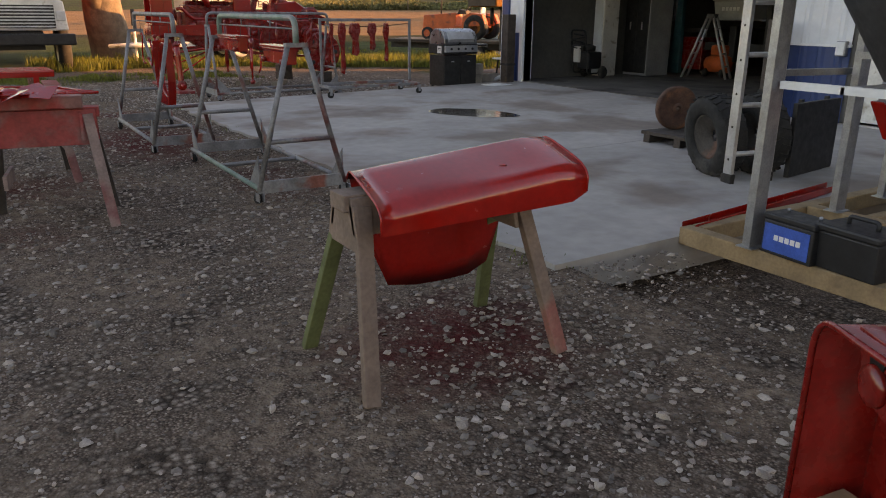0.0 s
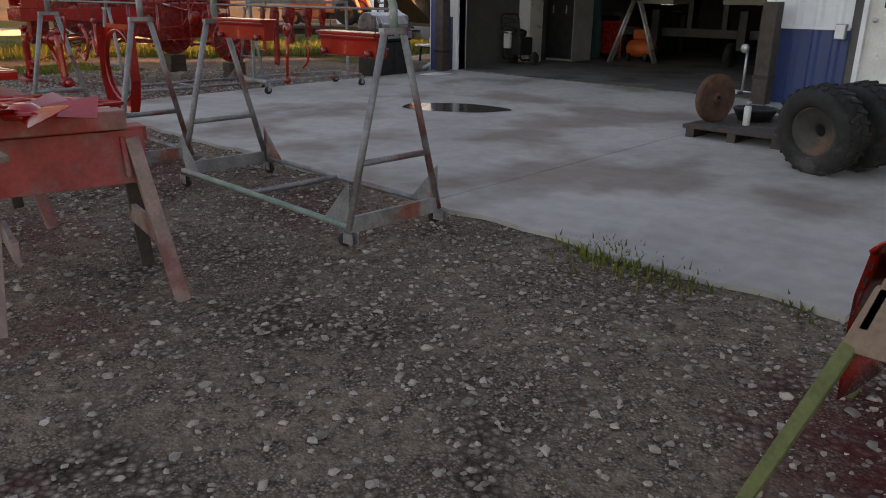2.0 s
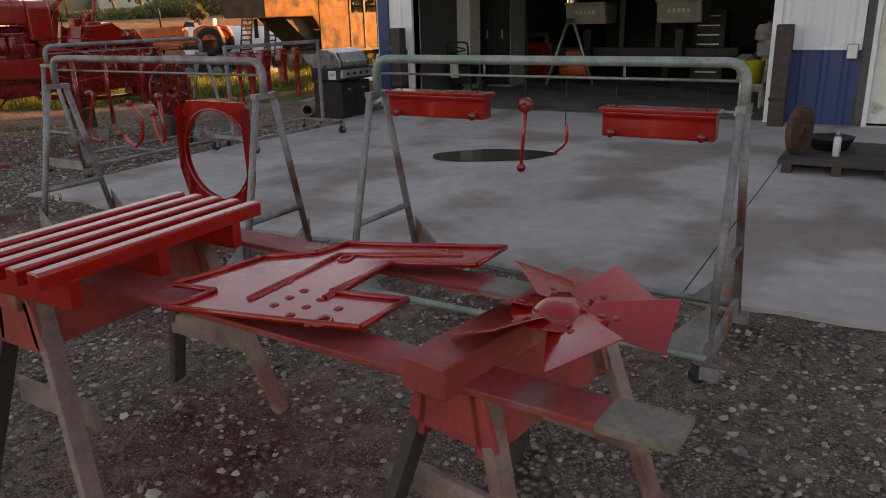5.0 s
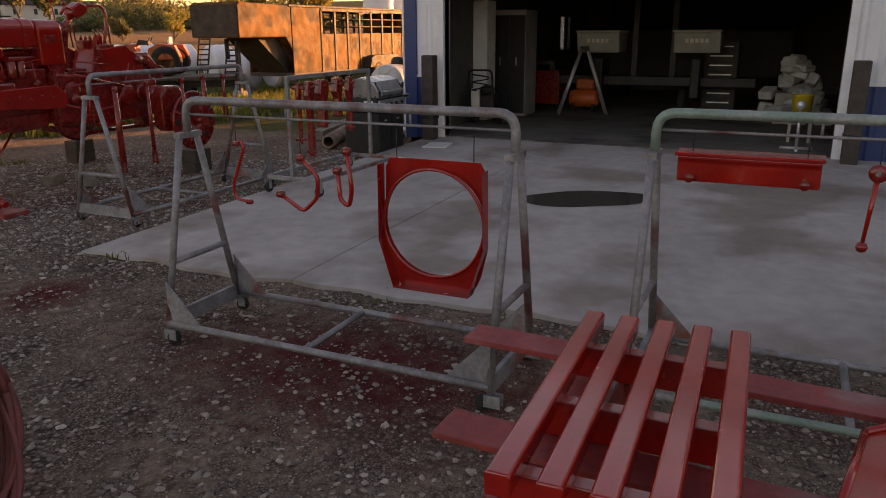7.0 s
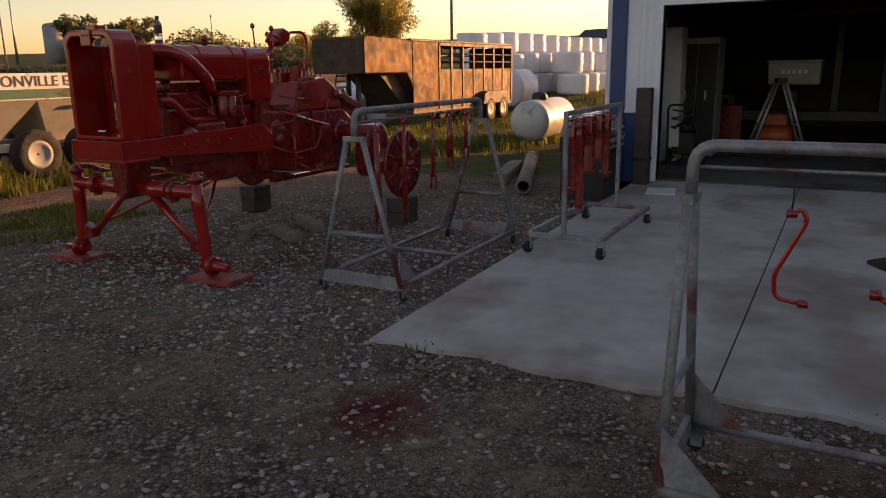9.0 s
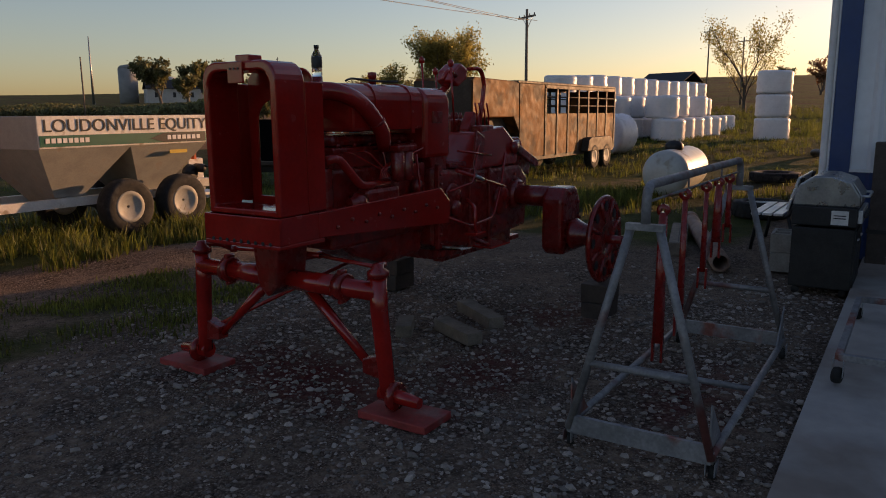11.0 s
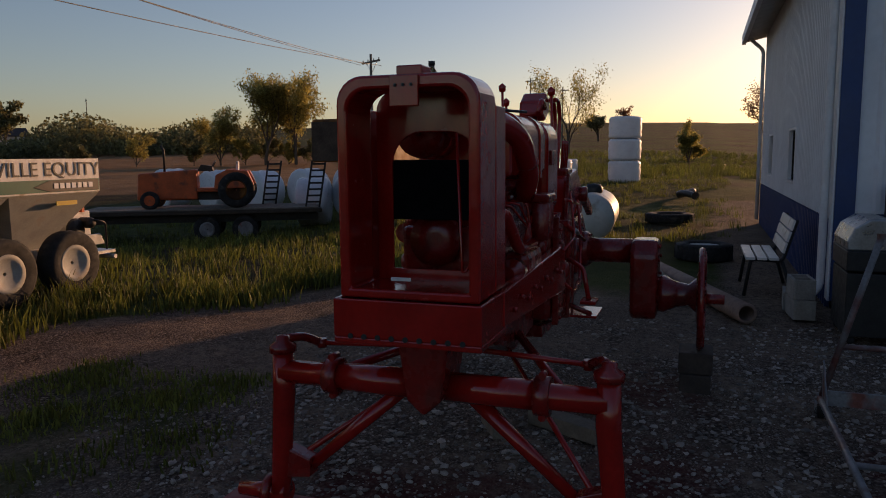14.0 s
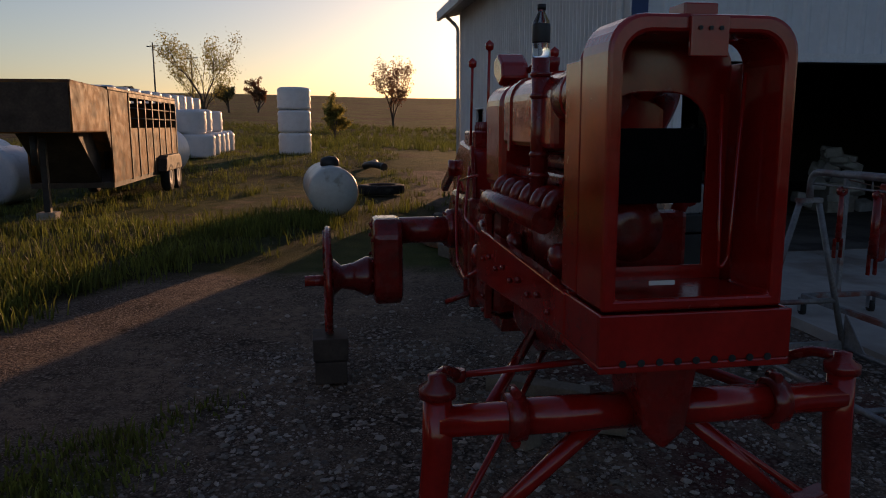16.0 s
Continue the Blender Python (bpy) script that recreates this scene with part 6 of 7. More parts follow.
for s2 in (-1, 1):
    part("clutch_cover", T().lathe([(.0, .02), (.09, .02), (.11, .012), (.12, 0)], (4.74, s2 * .24, 1.02), (0, s2, 0), 24), RED_CAST, tr)
    part("housing_flange", T().prism([(4.5, .68), (4.545, .68), (4.545, 1.28), (4.5, 1.28)], "y", s2 * .24, s2 * .275), RED_CAST, tr, "", .006)
    part("brake_housing", T().lathe([(.0, .07), (.1, .07), (.125, .05), (.13, 0)], (5.78, s2 * .2, .95), (0, s2, 0), 26), RED_CAST, tr)
    part("lift_arm", T().prism([(5.72, 1.34), (5.8, 1.38), (6.2, 1.22), (6.22, 1.17), (6.16, 1.16)], "y", s2 * .2 - .02, s2 * .2 + .02), RED_CAST, tr, "", .006)
    part("rock_shaft_cap", T().lathe([(.05, -.03), (.055, .03), (0, .035)], (5.76, s2 * .21, 1.34), (0, s2, 0), 16), RED_CAST, tr)
    part("side_bracket", T().prism([(5.06, 1.2), (5.2, 1.2), (5.24, 1.44), (5.12, 1.5)], "y", s2 * .205, s2 * .225), RED_CAST, tr, "", .004)
    for k2 in range(8):
        part("flange_bolt", T().lathe([(.011, 0), (.011, .013), (0, .015)], (4.522, s2 * .276, .72 + .07 * k2), (0, s2, 0), 6), RED_CAST, tr)
    for k2 in range(10):
        q2 = k2 * math.pi / 5
        part("cover_bolt", T().lathe([(.009, 0), (.009, .012)], (5.78 + .105 * math.cos(q2), s2 * .262, .95 + .105 * math.sin(q2)), (0, s2, 0), 6), RED_CAST, tr)
    part("hydraulic_line", T().tube(bent([(4.6, s2 * .29, .9), (4.9, s2 * .3, .8), (5.3, s2 * .27, .82), (5.5, s2 * .24, 1.1), (5.62, s2 * .2, 1.3)], .06), .01, 6), RED, tr)
    part("hydraulic_line", T().tube(bent([(4.62, s2 * .28, 1.08), (4.95, s2 * .29, 1.12), (5.1, s2 * .24, 1.34), (5.3, s2 * .18, 1.48)], .05), .008, 6), RED, tr)
    part("control_link", T().tube([(4.78, s2 * .26, 1.36), (5.3, s2 * .25, 1.3)], .009, 6), RED, tr)
    part("step_hanger", T().tube([(4.98, s2 * .26, .7), (5.04, s2 * .38, .64)], .016, 8), RED_CAST, tr)
part("valve_block", T().box(5.22, 5.5, .06, .19, 1.36, 1.58), RED_CAST, tr, "", .012)
part("valve_block", T().box(5.25, 5.45, -.19, -.1, 1.4, 1.53), RED_CAST, tr, "", .012)
for k2 in range(4):
    part("valve_port", T().lathe([(.018, 0), (.018, .03), (.012, .034), (.012, .05)], (5.25 + .065 * k2, .12, 1.58), n=8), RED_CAST, tr)
    part("spool_lever", T().tube(bent([(5.25 + .06 * k2, -.15, 1.53), (5.23 + .06 * k2, -.16, 1.62), (5.18 + .06 * k2, -.17, 1.7)], .02), .007, 6), RED, tr)
part("battery_bracket", T().box(4.76, 5.0, -.2, .2, 1.24, 1.27), RED_CAST, tr, "", .004)
part("column_support", T().prism([(4.74, 1.27), (4.86, 1.27), (4.96, 1.7), (4.88, 1.7)], "y", -.06, .06), RED_CAST, tr, "", .008)
part("belly_plate", T().prism([(4.55, .66), (4.98, .6), (4.98, .57), (4.6, .58)], "y", -.17, .17), RED_CAST, tr, "", .008)
part("side_linkage", T().tube([(4.75, -.27, 1.22), (5.45, -.27, 1.05)], .014, 8), RED, tr)
part("bright_turnbuckle", T().tube([(5.0, -.28, 1.165), (5.12, -.28, 1.13)], .014, 8), ALU, tr, "bare bright turnbuckle")
part("pedal", T().tube(bent([(4.9, -.26, 1.0), (4.85, -.36, .95), (4.8, -.4, .78)], .03), .014, 8), RED, tr)
part("pedal_pad", T().box(4.72, 4.86, -.45, -.36, .76, .78), RED, tr, "", .004)
part("step_plate", T().box(5.0, 5.3, -.42, -.2, .62, .635), RED, tr, "", .004)
part("drawbar", T().box(4.9, 6.2, -.04, .04, .5, .54), RED_CAST, tr, "", .004)
part("drawbar_hanger", T().box(5.85, 5.95, -.08, .08, .5, .7), RED_CAST, tr)
part("pto_shield", T().lathe([(.06, 0), (.09, .05), (.1, .12), (.06, .13)], (6.05, 0, .85), (1, 0, 0), 18), RED_CAST, tr)
part("paper_tag", T().box(3.06, 3.065, .02, .1, 1.147, 1.16), WHITE_PAINT, tr, "small white paper tag")
for k, (x, y, z, r, ax) in enumerate(((3.6, -.19, .98, .05, (0, -1, 0)), (3.82, -.19, .95, .04, (0, -1, 0)), (4.34, -.19, 1.14, .05, (0, -1, 0)), (3.9, .19, 1.0, .06, (0, 1, 0)), (4.2, .19, 1.1, .05, (0, 1, 0)), (4.75, -.24, .95, .06, (0, -1, 0)), (4.75, .24, .95, .06, (0, 1, 0)), (3.55, .2, 1.15, .05, (0, 1, 0)))):
    part("engine_boss", T().lathe([(r, 0), (r, .03), (r * .6, .05), (0, .055)], (x, y, z), ax, 14), RED_CAST, eng)

wb = thing("water_bottle", (3.84, 14.61, 1.86), "clear drink bottle with a dark label on the exhaust stub", "bottle")
PLASTIC = glass("bottle_plastic", (0.75, 0.82, 0.86))
part("bottle", G().lathe([(.03, 0), (.033, .01), (.033, .05), (.03, .06), (.033, .08), (.033, .13), (.014, .165), (.014, .175)], n=18), PLASTIC, wb)
part("label", G().lathe([(.0335, .055), (.0345, .06), (.0345, .12), (.0335, .125)], n=18), LETTER_BLACK, wb, "dark printed label")
part("cap", G().lathe([(.016, .175), (.016, .195), (0, .196)], n=14), BLACK, wb)


def blocking(at, size, label, mat, rz=0):
    t = thing("support_block", at, label, "wood block", "timber blocks under the tractor", rz)
    h = size[2] / 2
    part("block", G().box(-size[0] / 2, size[0] / 2, -size[1] / 2, size[1] / 2, 0, h - .002), mat, t, "", .008)
    part("block", G().box(-size[0] / 2 + .01, size[0] / 2 - .01, -size[1] / 2 - .01, size[1] / 2 + .01, h, size[2]), mat, t, "", .008)
    return t


blocking((5.75, 13.4, 0), (.3, .2, .29), "black timber blocks under the wheel flange", DARK_WOOD)
blocking((5.75, 15.42, 0), (.3, .2, .29), "black timber blocks under the far wheel flange", DARK_WOOD)
for s in (-1, 1):
    t = thing("base_board", (3.27, 14.4 + s * .84, 0), "short board soaked in red paint under the axle stub", "board", "boards under the front axle")
    part("board", G().box(-.13, .13, -.22, .22, 0, .045), RED_WOOD, t, "", .006)
for x, y, l, rz, w in ((4.7, 14.1, .5, 62, .13), (5.2, 14.2, .62, 55, .13), (4.6, 14.5, .3, 30, .12)):
    t = thing("loose_timber", (x, y, 0), "old grey timber offcut lying on the gravel", "timber", "loose timbers under the tractor", rz)
    part("timber", G().box(-l / 2, l / 2, -w / 2, w / 2, 0, .09), OLD_WOOD, t, "", .008)


# ---- beside the workshop ----
LID_STEEL = material("dull_lid_steel", (0.30, 0.31, 0.33), 0.3, 0.85, 0.2, 5, 0.0005, 60)
gr = thing("gas_grill", (7.7, 11.99, .035), "black gas barbecue grill with a steel lid", "grill")
gr.matrix_world = gr.matrix_world @ Matrix.Diagonal((.82, .95, .94, 1))
part("cabinet", G().box(-.42, .42, -.26, .26, .05, .62), BLACK_STEEL, gr, "", .01)
for x in (-.41, .01):
    d = part("door", G().box(x, x + .4, -.275, -.26, .08, .6), BLACK_STEEL, gr, "", .004)
    part("handle", G().box(x + .17, x + .23, -.29, -.275, .5, .52), ALU, d)
part("firebox", G().box(-.44, .44, -.27, .27, .64, .82), BLACK_STEEL, gr, "", .012)
part("control_panel", G().box(-.42, .42, -.31, -.27, .68, .8), ALU, gr, "steel control panel", .006)
for k in range(4):
    part("knob", G().lathe([(.022, 0), (.022, .02), (.015, .03)], (-.27 + k * .18, -.31, .74), (0, -1, 0), 12), BLACK, gr)
lid = part("lid", G().prism([(-.28, .82), (-.28, .92), (-.2, 1.05), (-.05, 1.1), (.1, 1.1), (.22, 1.02), (.27, .9), (.27, .82)], "x", -.42, .42), LID_STEEL, gr, "rounded dull steel lid", .015)
part("lid_front", G().prism([(-.286, .86), (-.286, .93), (-.208, 1.05), (-.2, 1.045), (-.275, .925), (-.275, .86)], "x", -.33, .33), ALU, lid, "bright steel lid front")
part("lid_handle", G().tube(bent([(-.28, -.28, .92), (-.28, -.34, .92), (.28, -.34, .92), (.28, -.28, .92)], .03), .012, 8), ALU, lid)
for s in (1,):
    part("side_shelf", G().box(min(s * .44, s * .72), max(s * .44, s * .72), -.24, .22, .78, .81), BLACK_STEEL, gr, "", .008)
    part("shelf_trim", G().box(s * .72 - .008, s * .72 + .008, -.25, .23, .76, .82), ALU, gr)
for s in (-1, 1):
    for y in (-.2, .2):
        part("caster", G().lathe([(0, -.015), (.035, -.015), (.035, .015), (0, .015)], (s * .38, y, .015), (1, 0, 0), 12), RUBBER, gr)
part("paper_label", G().box(-.446, -.441, -.2, -.06, .66, .79), WHITE_PAINT, gr, "white paper label with two dark lines")
for z in (.715, .74):
    part("label_line", G().box(-.449, -.4465, -.18, -.08, z, z + .01), LETTER_BLACK, gr)
sh2 = thing("white_sheet", (8.2, 11.25, slab_z(8.2)), "small white sheet lying on the concrete by the post", "sheet", rz=10)
part("sheet", G().box(-.25, .2, -.15, .18, .0, .012), WHITE_PAINT, sh2, "", .003)

bn = thing("garden_bench", (9.85, 12.56, .03), "weathered wooden bench with iron ends", "bench", rz=0)
for k in range(3):
    part("seat_slat", G().box(-.6, .6, .02 + k * .12, .12 + k * .12, .42, .45), WHITE_PAINT, bn, "pale weathered seat slat", .005)
for k in range(3):
    y, z = -.03 - .035 * k, .5 + .125 * k
    part("back_slat", G().prism([(y, z), (y + .025, z + .006), (y - .005, z + .115), (y - .03, z + .11)], "x", -.6, .6), WHITE_PAINT, bn, "pale weathered back slat", .004)
for x in (-.5, .5):
    part("end_frame", G().tube(bent([(x, .36, 0), (x, .3, .42), (x, -.02, .4), (x, -.15, .86)], .06), .02, 8), BLACK_STEEL, bn)
    part("rear_leg", G().tube([(x, -.02, .4), (x, -.14, 0)], .02, 8), BLACK_STEEL, bn)
for x, y, z, rz in ((8.42, 12.45, 0.02, 5), (8.44, 12.45, .215, 3), (8.85, 12.47, .02, -4)):
    t = thing("concrete_block", (x, y, z), "rough grey concrete block stacked by the corner", "concrete block", "blocks by the workshop corner", rz)
    g = ring = G()
    g.box(-.2, .2, -.1, -.07, 0, .19).box(-.2, .2, .07, .1, 0, .19)
    for xx in (-.2, -.015, .17):
        g.box(xx, xx + .03, -.07, .07, 0, .19)
    part("shell", g, PALE_CONCRETE, t, "", .004)
pp = thing("steel_pipe", (9.5, 13.5, .1), "long rusty pinkish pipe lying on the dirt", "pipe")
RUST_PALE = material("pale_rusty_pipe", (0.30, 0.20, 0.16), 0.8, 0.1, 0.25, 5, 0.001, 50)
part("pipe", G().lathe([(.075, -1.6), (.1, -1.6), (.1, 1.7), (.075, 1.7), (.075, -1.6)], (0, 0, 0), (1, .36, 0), 22), RUST_PALE, pp)
part("coupling", G().lathe([(.101, 1.4), (.115, 1.4), (.115, 1.6), (.101, 1.6)], (0, 0, 0), (1, .36, 0), 22), RUST_PALE, pp)
bm2 = thing("railway_tie", (9.35, 13.75, 0), "old split railway tie on the dirt", "timber", rz=14)
part("tie", G().box(-.75, .85, -.1, .1, 0, .16), OLD_WOOD, bm2, "", .015)
part("split", G().box(-.7, .4, -.01, .0, .155, .163), DARK_WOOD, bm2)
tyre("discarded_tyre", (12.5, 13.35, .13), .42, .26, "tyre with a white rim lying in the weeds", (90, 0, 0), True, WHITE_PAINT)
tyre("discarded_tyre", (18.6, 14.1, .14), .55, .22, "bare black tyre lying flat in the weeds", (90, 0, 0), False)
dt = thing("drain_tube", (25.4, 13.6, .35), "black corrugated drain tube curving through the weeds", "drain tube")
part("tube", G().tube([(-1.2 + 2.6 * t, .5 * math.sin(3 * t), .05 * math.sin(7 * t)) for t in np.linspace(0, 1, 24)], .1, 12), BLACK, dt)
part("coupler", G().lathe([(.1, -.05), (.115, -.05), (.115, .05), (.1, .05)], (-1.2, 0, 0), (1, .5, 0), 16), BLACK, dt)

tk = thing("propane_tank", (15.0, 15.35, -.13), "white horizontal propane tank standing in the grass", "gas tank", rz=4)
prof = [(.0, -1.2)] + [(.43 * math.sin(a), -1.0 - .2 * math.cos(a) * 1.0) for a in np.linspace(.15, math.pi / 2, 8)] + [(.43, 1.0)] + [(.43 * math.cos(a), 1.0 + .2 * math.sin(a)) for a in np.linspace(.2, math.pi / 2, 8)]
part("shell", G().lathe(prof, (0, 0, .62), (1, 0, 0), 36), TANK, tk)
part("dome", G().lathe([(.16, 0), (.17, .02), (.17, .1), (.12, .16), (0, .18)], (-.35, 0, 1.03), n=22), BLACK, tk, "black valve dome")
for x in (-.7, .7):
    part("saddle", G().prism([(-.3, .11), (.3, .11), (.25, .25), (-.25, .25)], "x", x - .06, x + .06), PALE_CONCRETE, tk)
part("data_plate", G().box(-1.195, -1.19, -.08, .08, .6, .68), ALU, tk)


# ---- machinery in the field ----
def wheel(parent, at, r, w, rim_mat, n=28):
    ti = part("wheel", G().lathe([(r * .55, -w * .4), (r * .85, -w * .5), (r * .97, -w * .38), (r, 0), (r * .97, w * .38), (r * .85, w * .5), (r * .55, w * .4), (r * .55, -w * .4)], at, (0, 1, 0), n), RUBBER, parent)
    part("rim", G().lathe([(.02, -.05), (r * .3, -.06), (r * .42, -w * .3), (r * .56, -w * .42), (r * .58, 0), (r * .56, w * .42), (r * .42, w * .3), (r * .3, .06), (.02, .05), (.02, -.05)], at, (0, 1, 0), n), rim_mat, ti, "")
    return ti


sd = thing("fertiliser_spreader", (6.55, 21.36, 0), "white tow-behind fertiliser spreader with twin hoppers", "spreader")
part("upper_hopper", G().box(-1.3, 1.25, -.9, .9, 1.2, 1.62), CREAM, sd, "", .01)
for x0, x1 in ((-1.3, -.03), (-.02, 1.25)):
    c = (x0 + x1) / 2
    lo, hi = [(c - .12, -.3, .42), (c + .12, -.3, .42), (c + .12, .3, .42), (c - .12, .3, .42)], [(x0, -.9, 1.2), (x1, -.9, 1.2), (x1, .9, 1.2), (x0, .9, 1.2)]
    part("lower_hopper", G().add(lo + hi, [(3, 2, 1, 0), (4, 5, 6, 7), (0, 1, 5, 4), (1, 2, 6, 5), (2, 3, 7, 6), (3, 0, 4, 7)]), CREAM, sd)
sign = part("sign_panel", G().box(-1.3, 1.25, -.925, -.902, 1.22, 1.62), WHITE_PAINT, sd, "white sign panel with black lettering")
part("green_band", G().box(-1.29, 1.24, -.932, -.926, 1.24, 1.38), SIGN_GREEN, sign, "green band")
part("badge", G().prism([(.28, 1.30), (.5, 1.375), (1.22, 1.375), (1.22, 1.245), (.5, 1.245)], "y", -.94, -.933), LETTER_BLACK, sign, "dark pointed badge")
for k in range(7):
    part("badge_bar", G().box(.55 + k * .085, .61 + k * .085, -.946, -.941, 1.28, 1.34), LETTER_WHITE, sign)
for k in range(8):
    part("band_bar", G().box(-1.22 + k * .075, -1.165 + k * .075, -.938, -.933, 1.285, 1.345), LETTER_WHITE, sign)
txt = bpy.data.curves.new("sign_text", "FONT")
txt.body, txt.size, txt.extrude, txt.align_x = "LOUDONVILLE EQUITY", .225, .003, "LEFT"
tob = new("sign_text", txt)
tob.parent = sd
tob.matrix_local = pose(-1.24, -.93, 1.425, 90, 0, 0) @ Matrix.Diagonal((1.06, 1, 1, 1))
tob.data.materials.append(LETTER_BLACK)
tob["label"] = "black block lettering on the sign"
for y in (-.45, .45):
    part("chassis_rail", G().box(-2.2, 1.4, y - .05, y + .05, .42, .54), WHITE_PAINT, sd)
    part("drawbar", G().tube([(-2.2, y, .48), (-3.2, 0, .45)], .05, 8), WHITE_PAINT, sd)
for x in (-.1, .82):
    part("axle", G().tube([(x, -.75, .36), (x, .75, .36)], .04, 10), BLACK_STEEL, sd)
    for y in (-.8, .8):
        wheel(sd, (x, y, .38), .39, .26, CREAM)
part("hitch_jack", G().tube([(-2.6, -.2, .02), (-2.6, -.2, .95)], .035, 10), WHITE_PAINT, sd)
part("jack_crank", G().tube([(-2.6, -.2, .95), (-2.6, -.2, 1.35)], .05, 10), BLACK_STEEL, sd, "black jack head")
dr = part("rear_drive", G().box(1.3, 1.6, -.4, .4, .62, .95), WHITE_PAINT, sd, "", .02)
part("drive_disc", G().lathe([(.0, .02), (.14, .02), (.15, 0)], (1.28, -.46, .72), (0, -1, 0), 20), BLACK_STEEL, dr)
part("drive_disc", G().lathe([(.0, .02), (.1, .02), (.11, 0)], (1.5, -.42, .52), (0, -1, 0), 20), GALV, dr)
part("drive_motor", G().lathe([(0, 0), (.07, 0), (.07, .16), (.04, .2), (0, .2)], (1.45, -.4, .8), (0, -1, 0), 18), BLACK_STEEL, dr, "dark hydraulic motor")
part("motor_bracket", G().prism([(1.2, .5), (1.72, .5), (1.66, .64), (1.26, .64)], "y", -.5, -.46), GALV, dr, "", .006)
part("hydraulic_line", G().tube(bent([(1.45, -.6, .84), (1.62, -.62, .8), (1.75, -.5, .6), (1.8, -.45, .42)], .06), .014, 8), BLACK, dr, "black hydraulic line")
part("spinner_deck", G().box(1.35, 1.95, -.45, .45, .36, .4), ALU, sd)
part("spinner_guard", G().tube([(1.95, -.45, .3), (1.95, .45, .3)], .03, 8), ALU, sd)
part("spinner", G().lathe([(.0, .0), (.25, .0), (.25, .02), (0, .03)], (1.7, 0, .28), n=24), ALU, sd)
part("warning_tape", G().box(.6, .9, -.91, -.9, 1.08, 1.13), YELLOW, sd, "yellow warning strip")
part("rear_light_post", G().box(1.27, 1.31, -.6, -.5, .95, 1.3), ORANGE, sd, "orange reflector strip")

# gooseneck stock trailer
gt = thing("stock_trailer", (14.0, 20.17, .03), "weathered gooseneck livestock trailer with open upper sides", "trailer")
W = .75
part("nose_box", G().prism([(0, 1.48), (1.9, 1.48), (2.2, 1.1), (2.2, 2.3), (0.1, 2.34), (0, 2.28)], "y", -W, W), TRAILER_TAN, gt, "", .03)
# The nose faces away from the sun; its shade is painted as dark steel.
part("nose_front", G().box(-.02, -.001, -W + .02, W - .02, 1.5, 2.28), TRAILER_DARK, gt, "nose panel in a darker colour for its unlit face", .004)
part("neck", G().prism([(.1, 1.47), (1.0, 1.47), (2.3, .5), (2.3, 1.0), (1.8, 1.47)], "y", -.5, .5), TRAILER_DARK, gt)
part("floor", G().box(2.2, 8.6, -W, W, .42, .52), TRAILER_DARK, gt)
part("roof", G().box(2.1, 8.65, -W - .02, W + .02, 2.26, 2.33), TRAILER_DARK, gt, "", .02)
for s in (-1, 1):
    part("front_side", G().box(2.2, 3.6, s * W - .012, s * W + .012, .52, 2.26), TRAILER_TAN, gt)
    part("lower_side", G().box(3.6, 8.6, s * W - .012, s * W + .012, .52, 1.55), TRAILER_TAN, gt)
    part("top_rail", G().box(3.6, 8.6, s * W - .03, s * W + .03, 2.18, 2.26), TRAILER_DARK, gt)
    for k in range(8):
        x = 3.62 + k * .71
        part("side_post", G().box(x - .04, x + .04, s * W - .03, s * W + .03, .5, 2.2), TRAILER_DARK, gt)
    for z in (1.75, 1.97):
        part("slat_rail", G().tube([(3.6, s * W, z), (8.6, s * W, z)], .02, 6), TRAILER_DARK, gt)
    part("fender", G().prism([(6.0, .5), (6.1, .8), (6.3, .88), (7.75, .88), (7.95, .8), (8.05, .5)], "y", s * W, s * (W + .22)), TRAILER_DARK, gt, "", .02)
    for x in (6.55, 7.5):
        wheel(gt, (x, s * (W + .12), .34), .36, .22, CREAM)
part("rear_gate", G().box(8.58, 8.62, -W, W, .52, 2.2), TRAILER_TAN, gt)
part("jack_leg", G().box(.75, .85, -.05, .05, 0.02, 1.4), BLACK_STEEL, gt)
part("jack_foot", G().box(.65, .95, -.15, .15, 0, .12), PALE_CONCRETE, gt)
part("coupler", G().tube([(.4, 0, 1.45), (.4, 0, .95)], .06, 10), BLACK_STEEL, gt)

# flat trailer with ramps
FX, FY, FR = 17.3, 25.4, math.degrees(math.atan2(23.4 - 27.4, 18.5 - 16.1))
fz = float(height(FX, FY))
fb = thing("flatbed_trailer", (FX, FY, fz), "dark flatbed equipment trailer with raised loading ramps", "trailer", rz=FR)
part("deck", G().box(-3.4, 2.5, -1.0, 1.0, .72, .82), TRAILER_DARK, fb, "", .01)
for k in range(10):
    part("deck_plank", G().box(-3.4, 2.4, -.98 + k * .197, -.80 + k * .197, .824, .85), OLD_WOOD, fb)
for y in (-.6, .6):
    part("frame_beam", G().box(-3.4, 2.4, y - .05, y + .05, .5, .72), BLACK_STEEL, fb)
for x in (-.4, .55):
    for y in (-.85, .85):
        wheel(fb, (x, y, .33), .34, .2, PLATE)
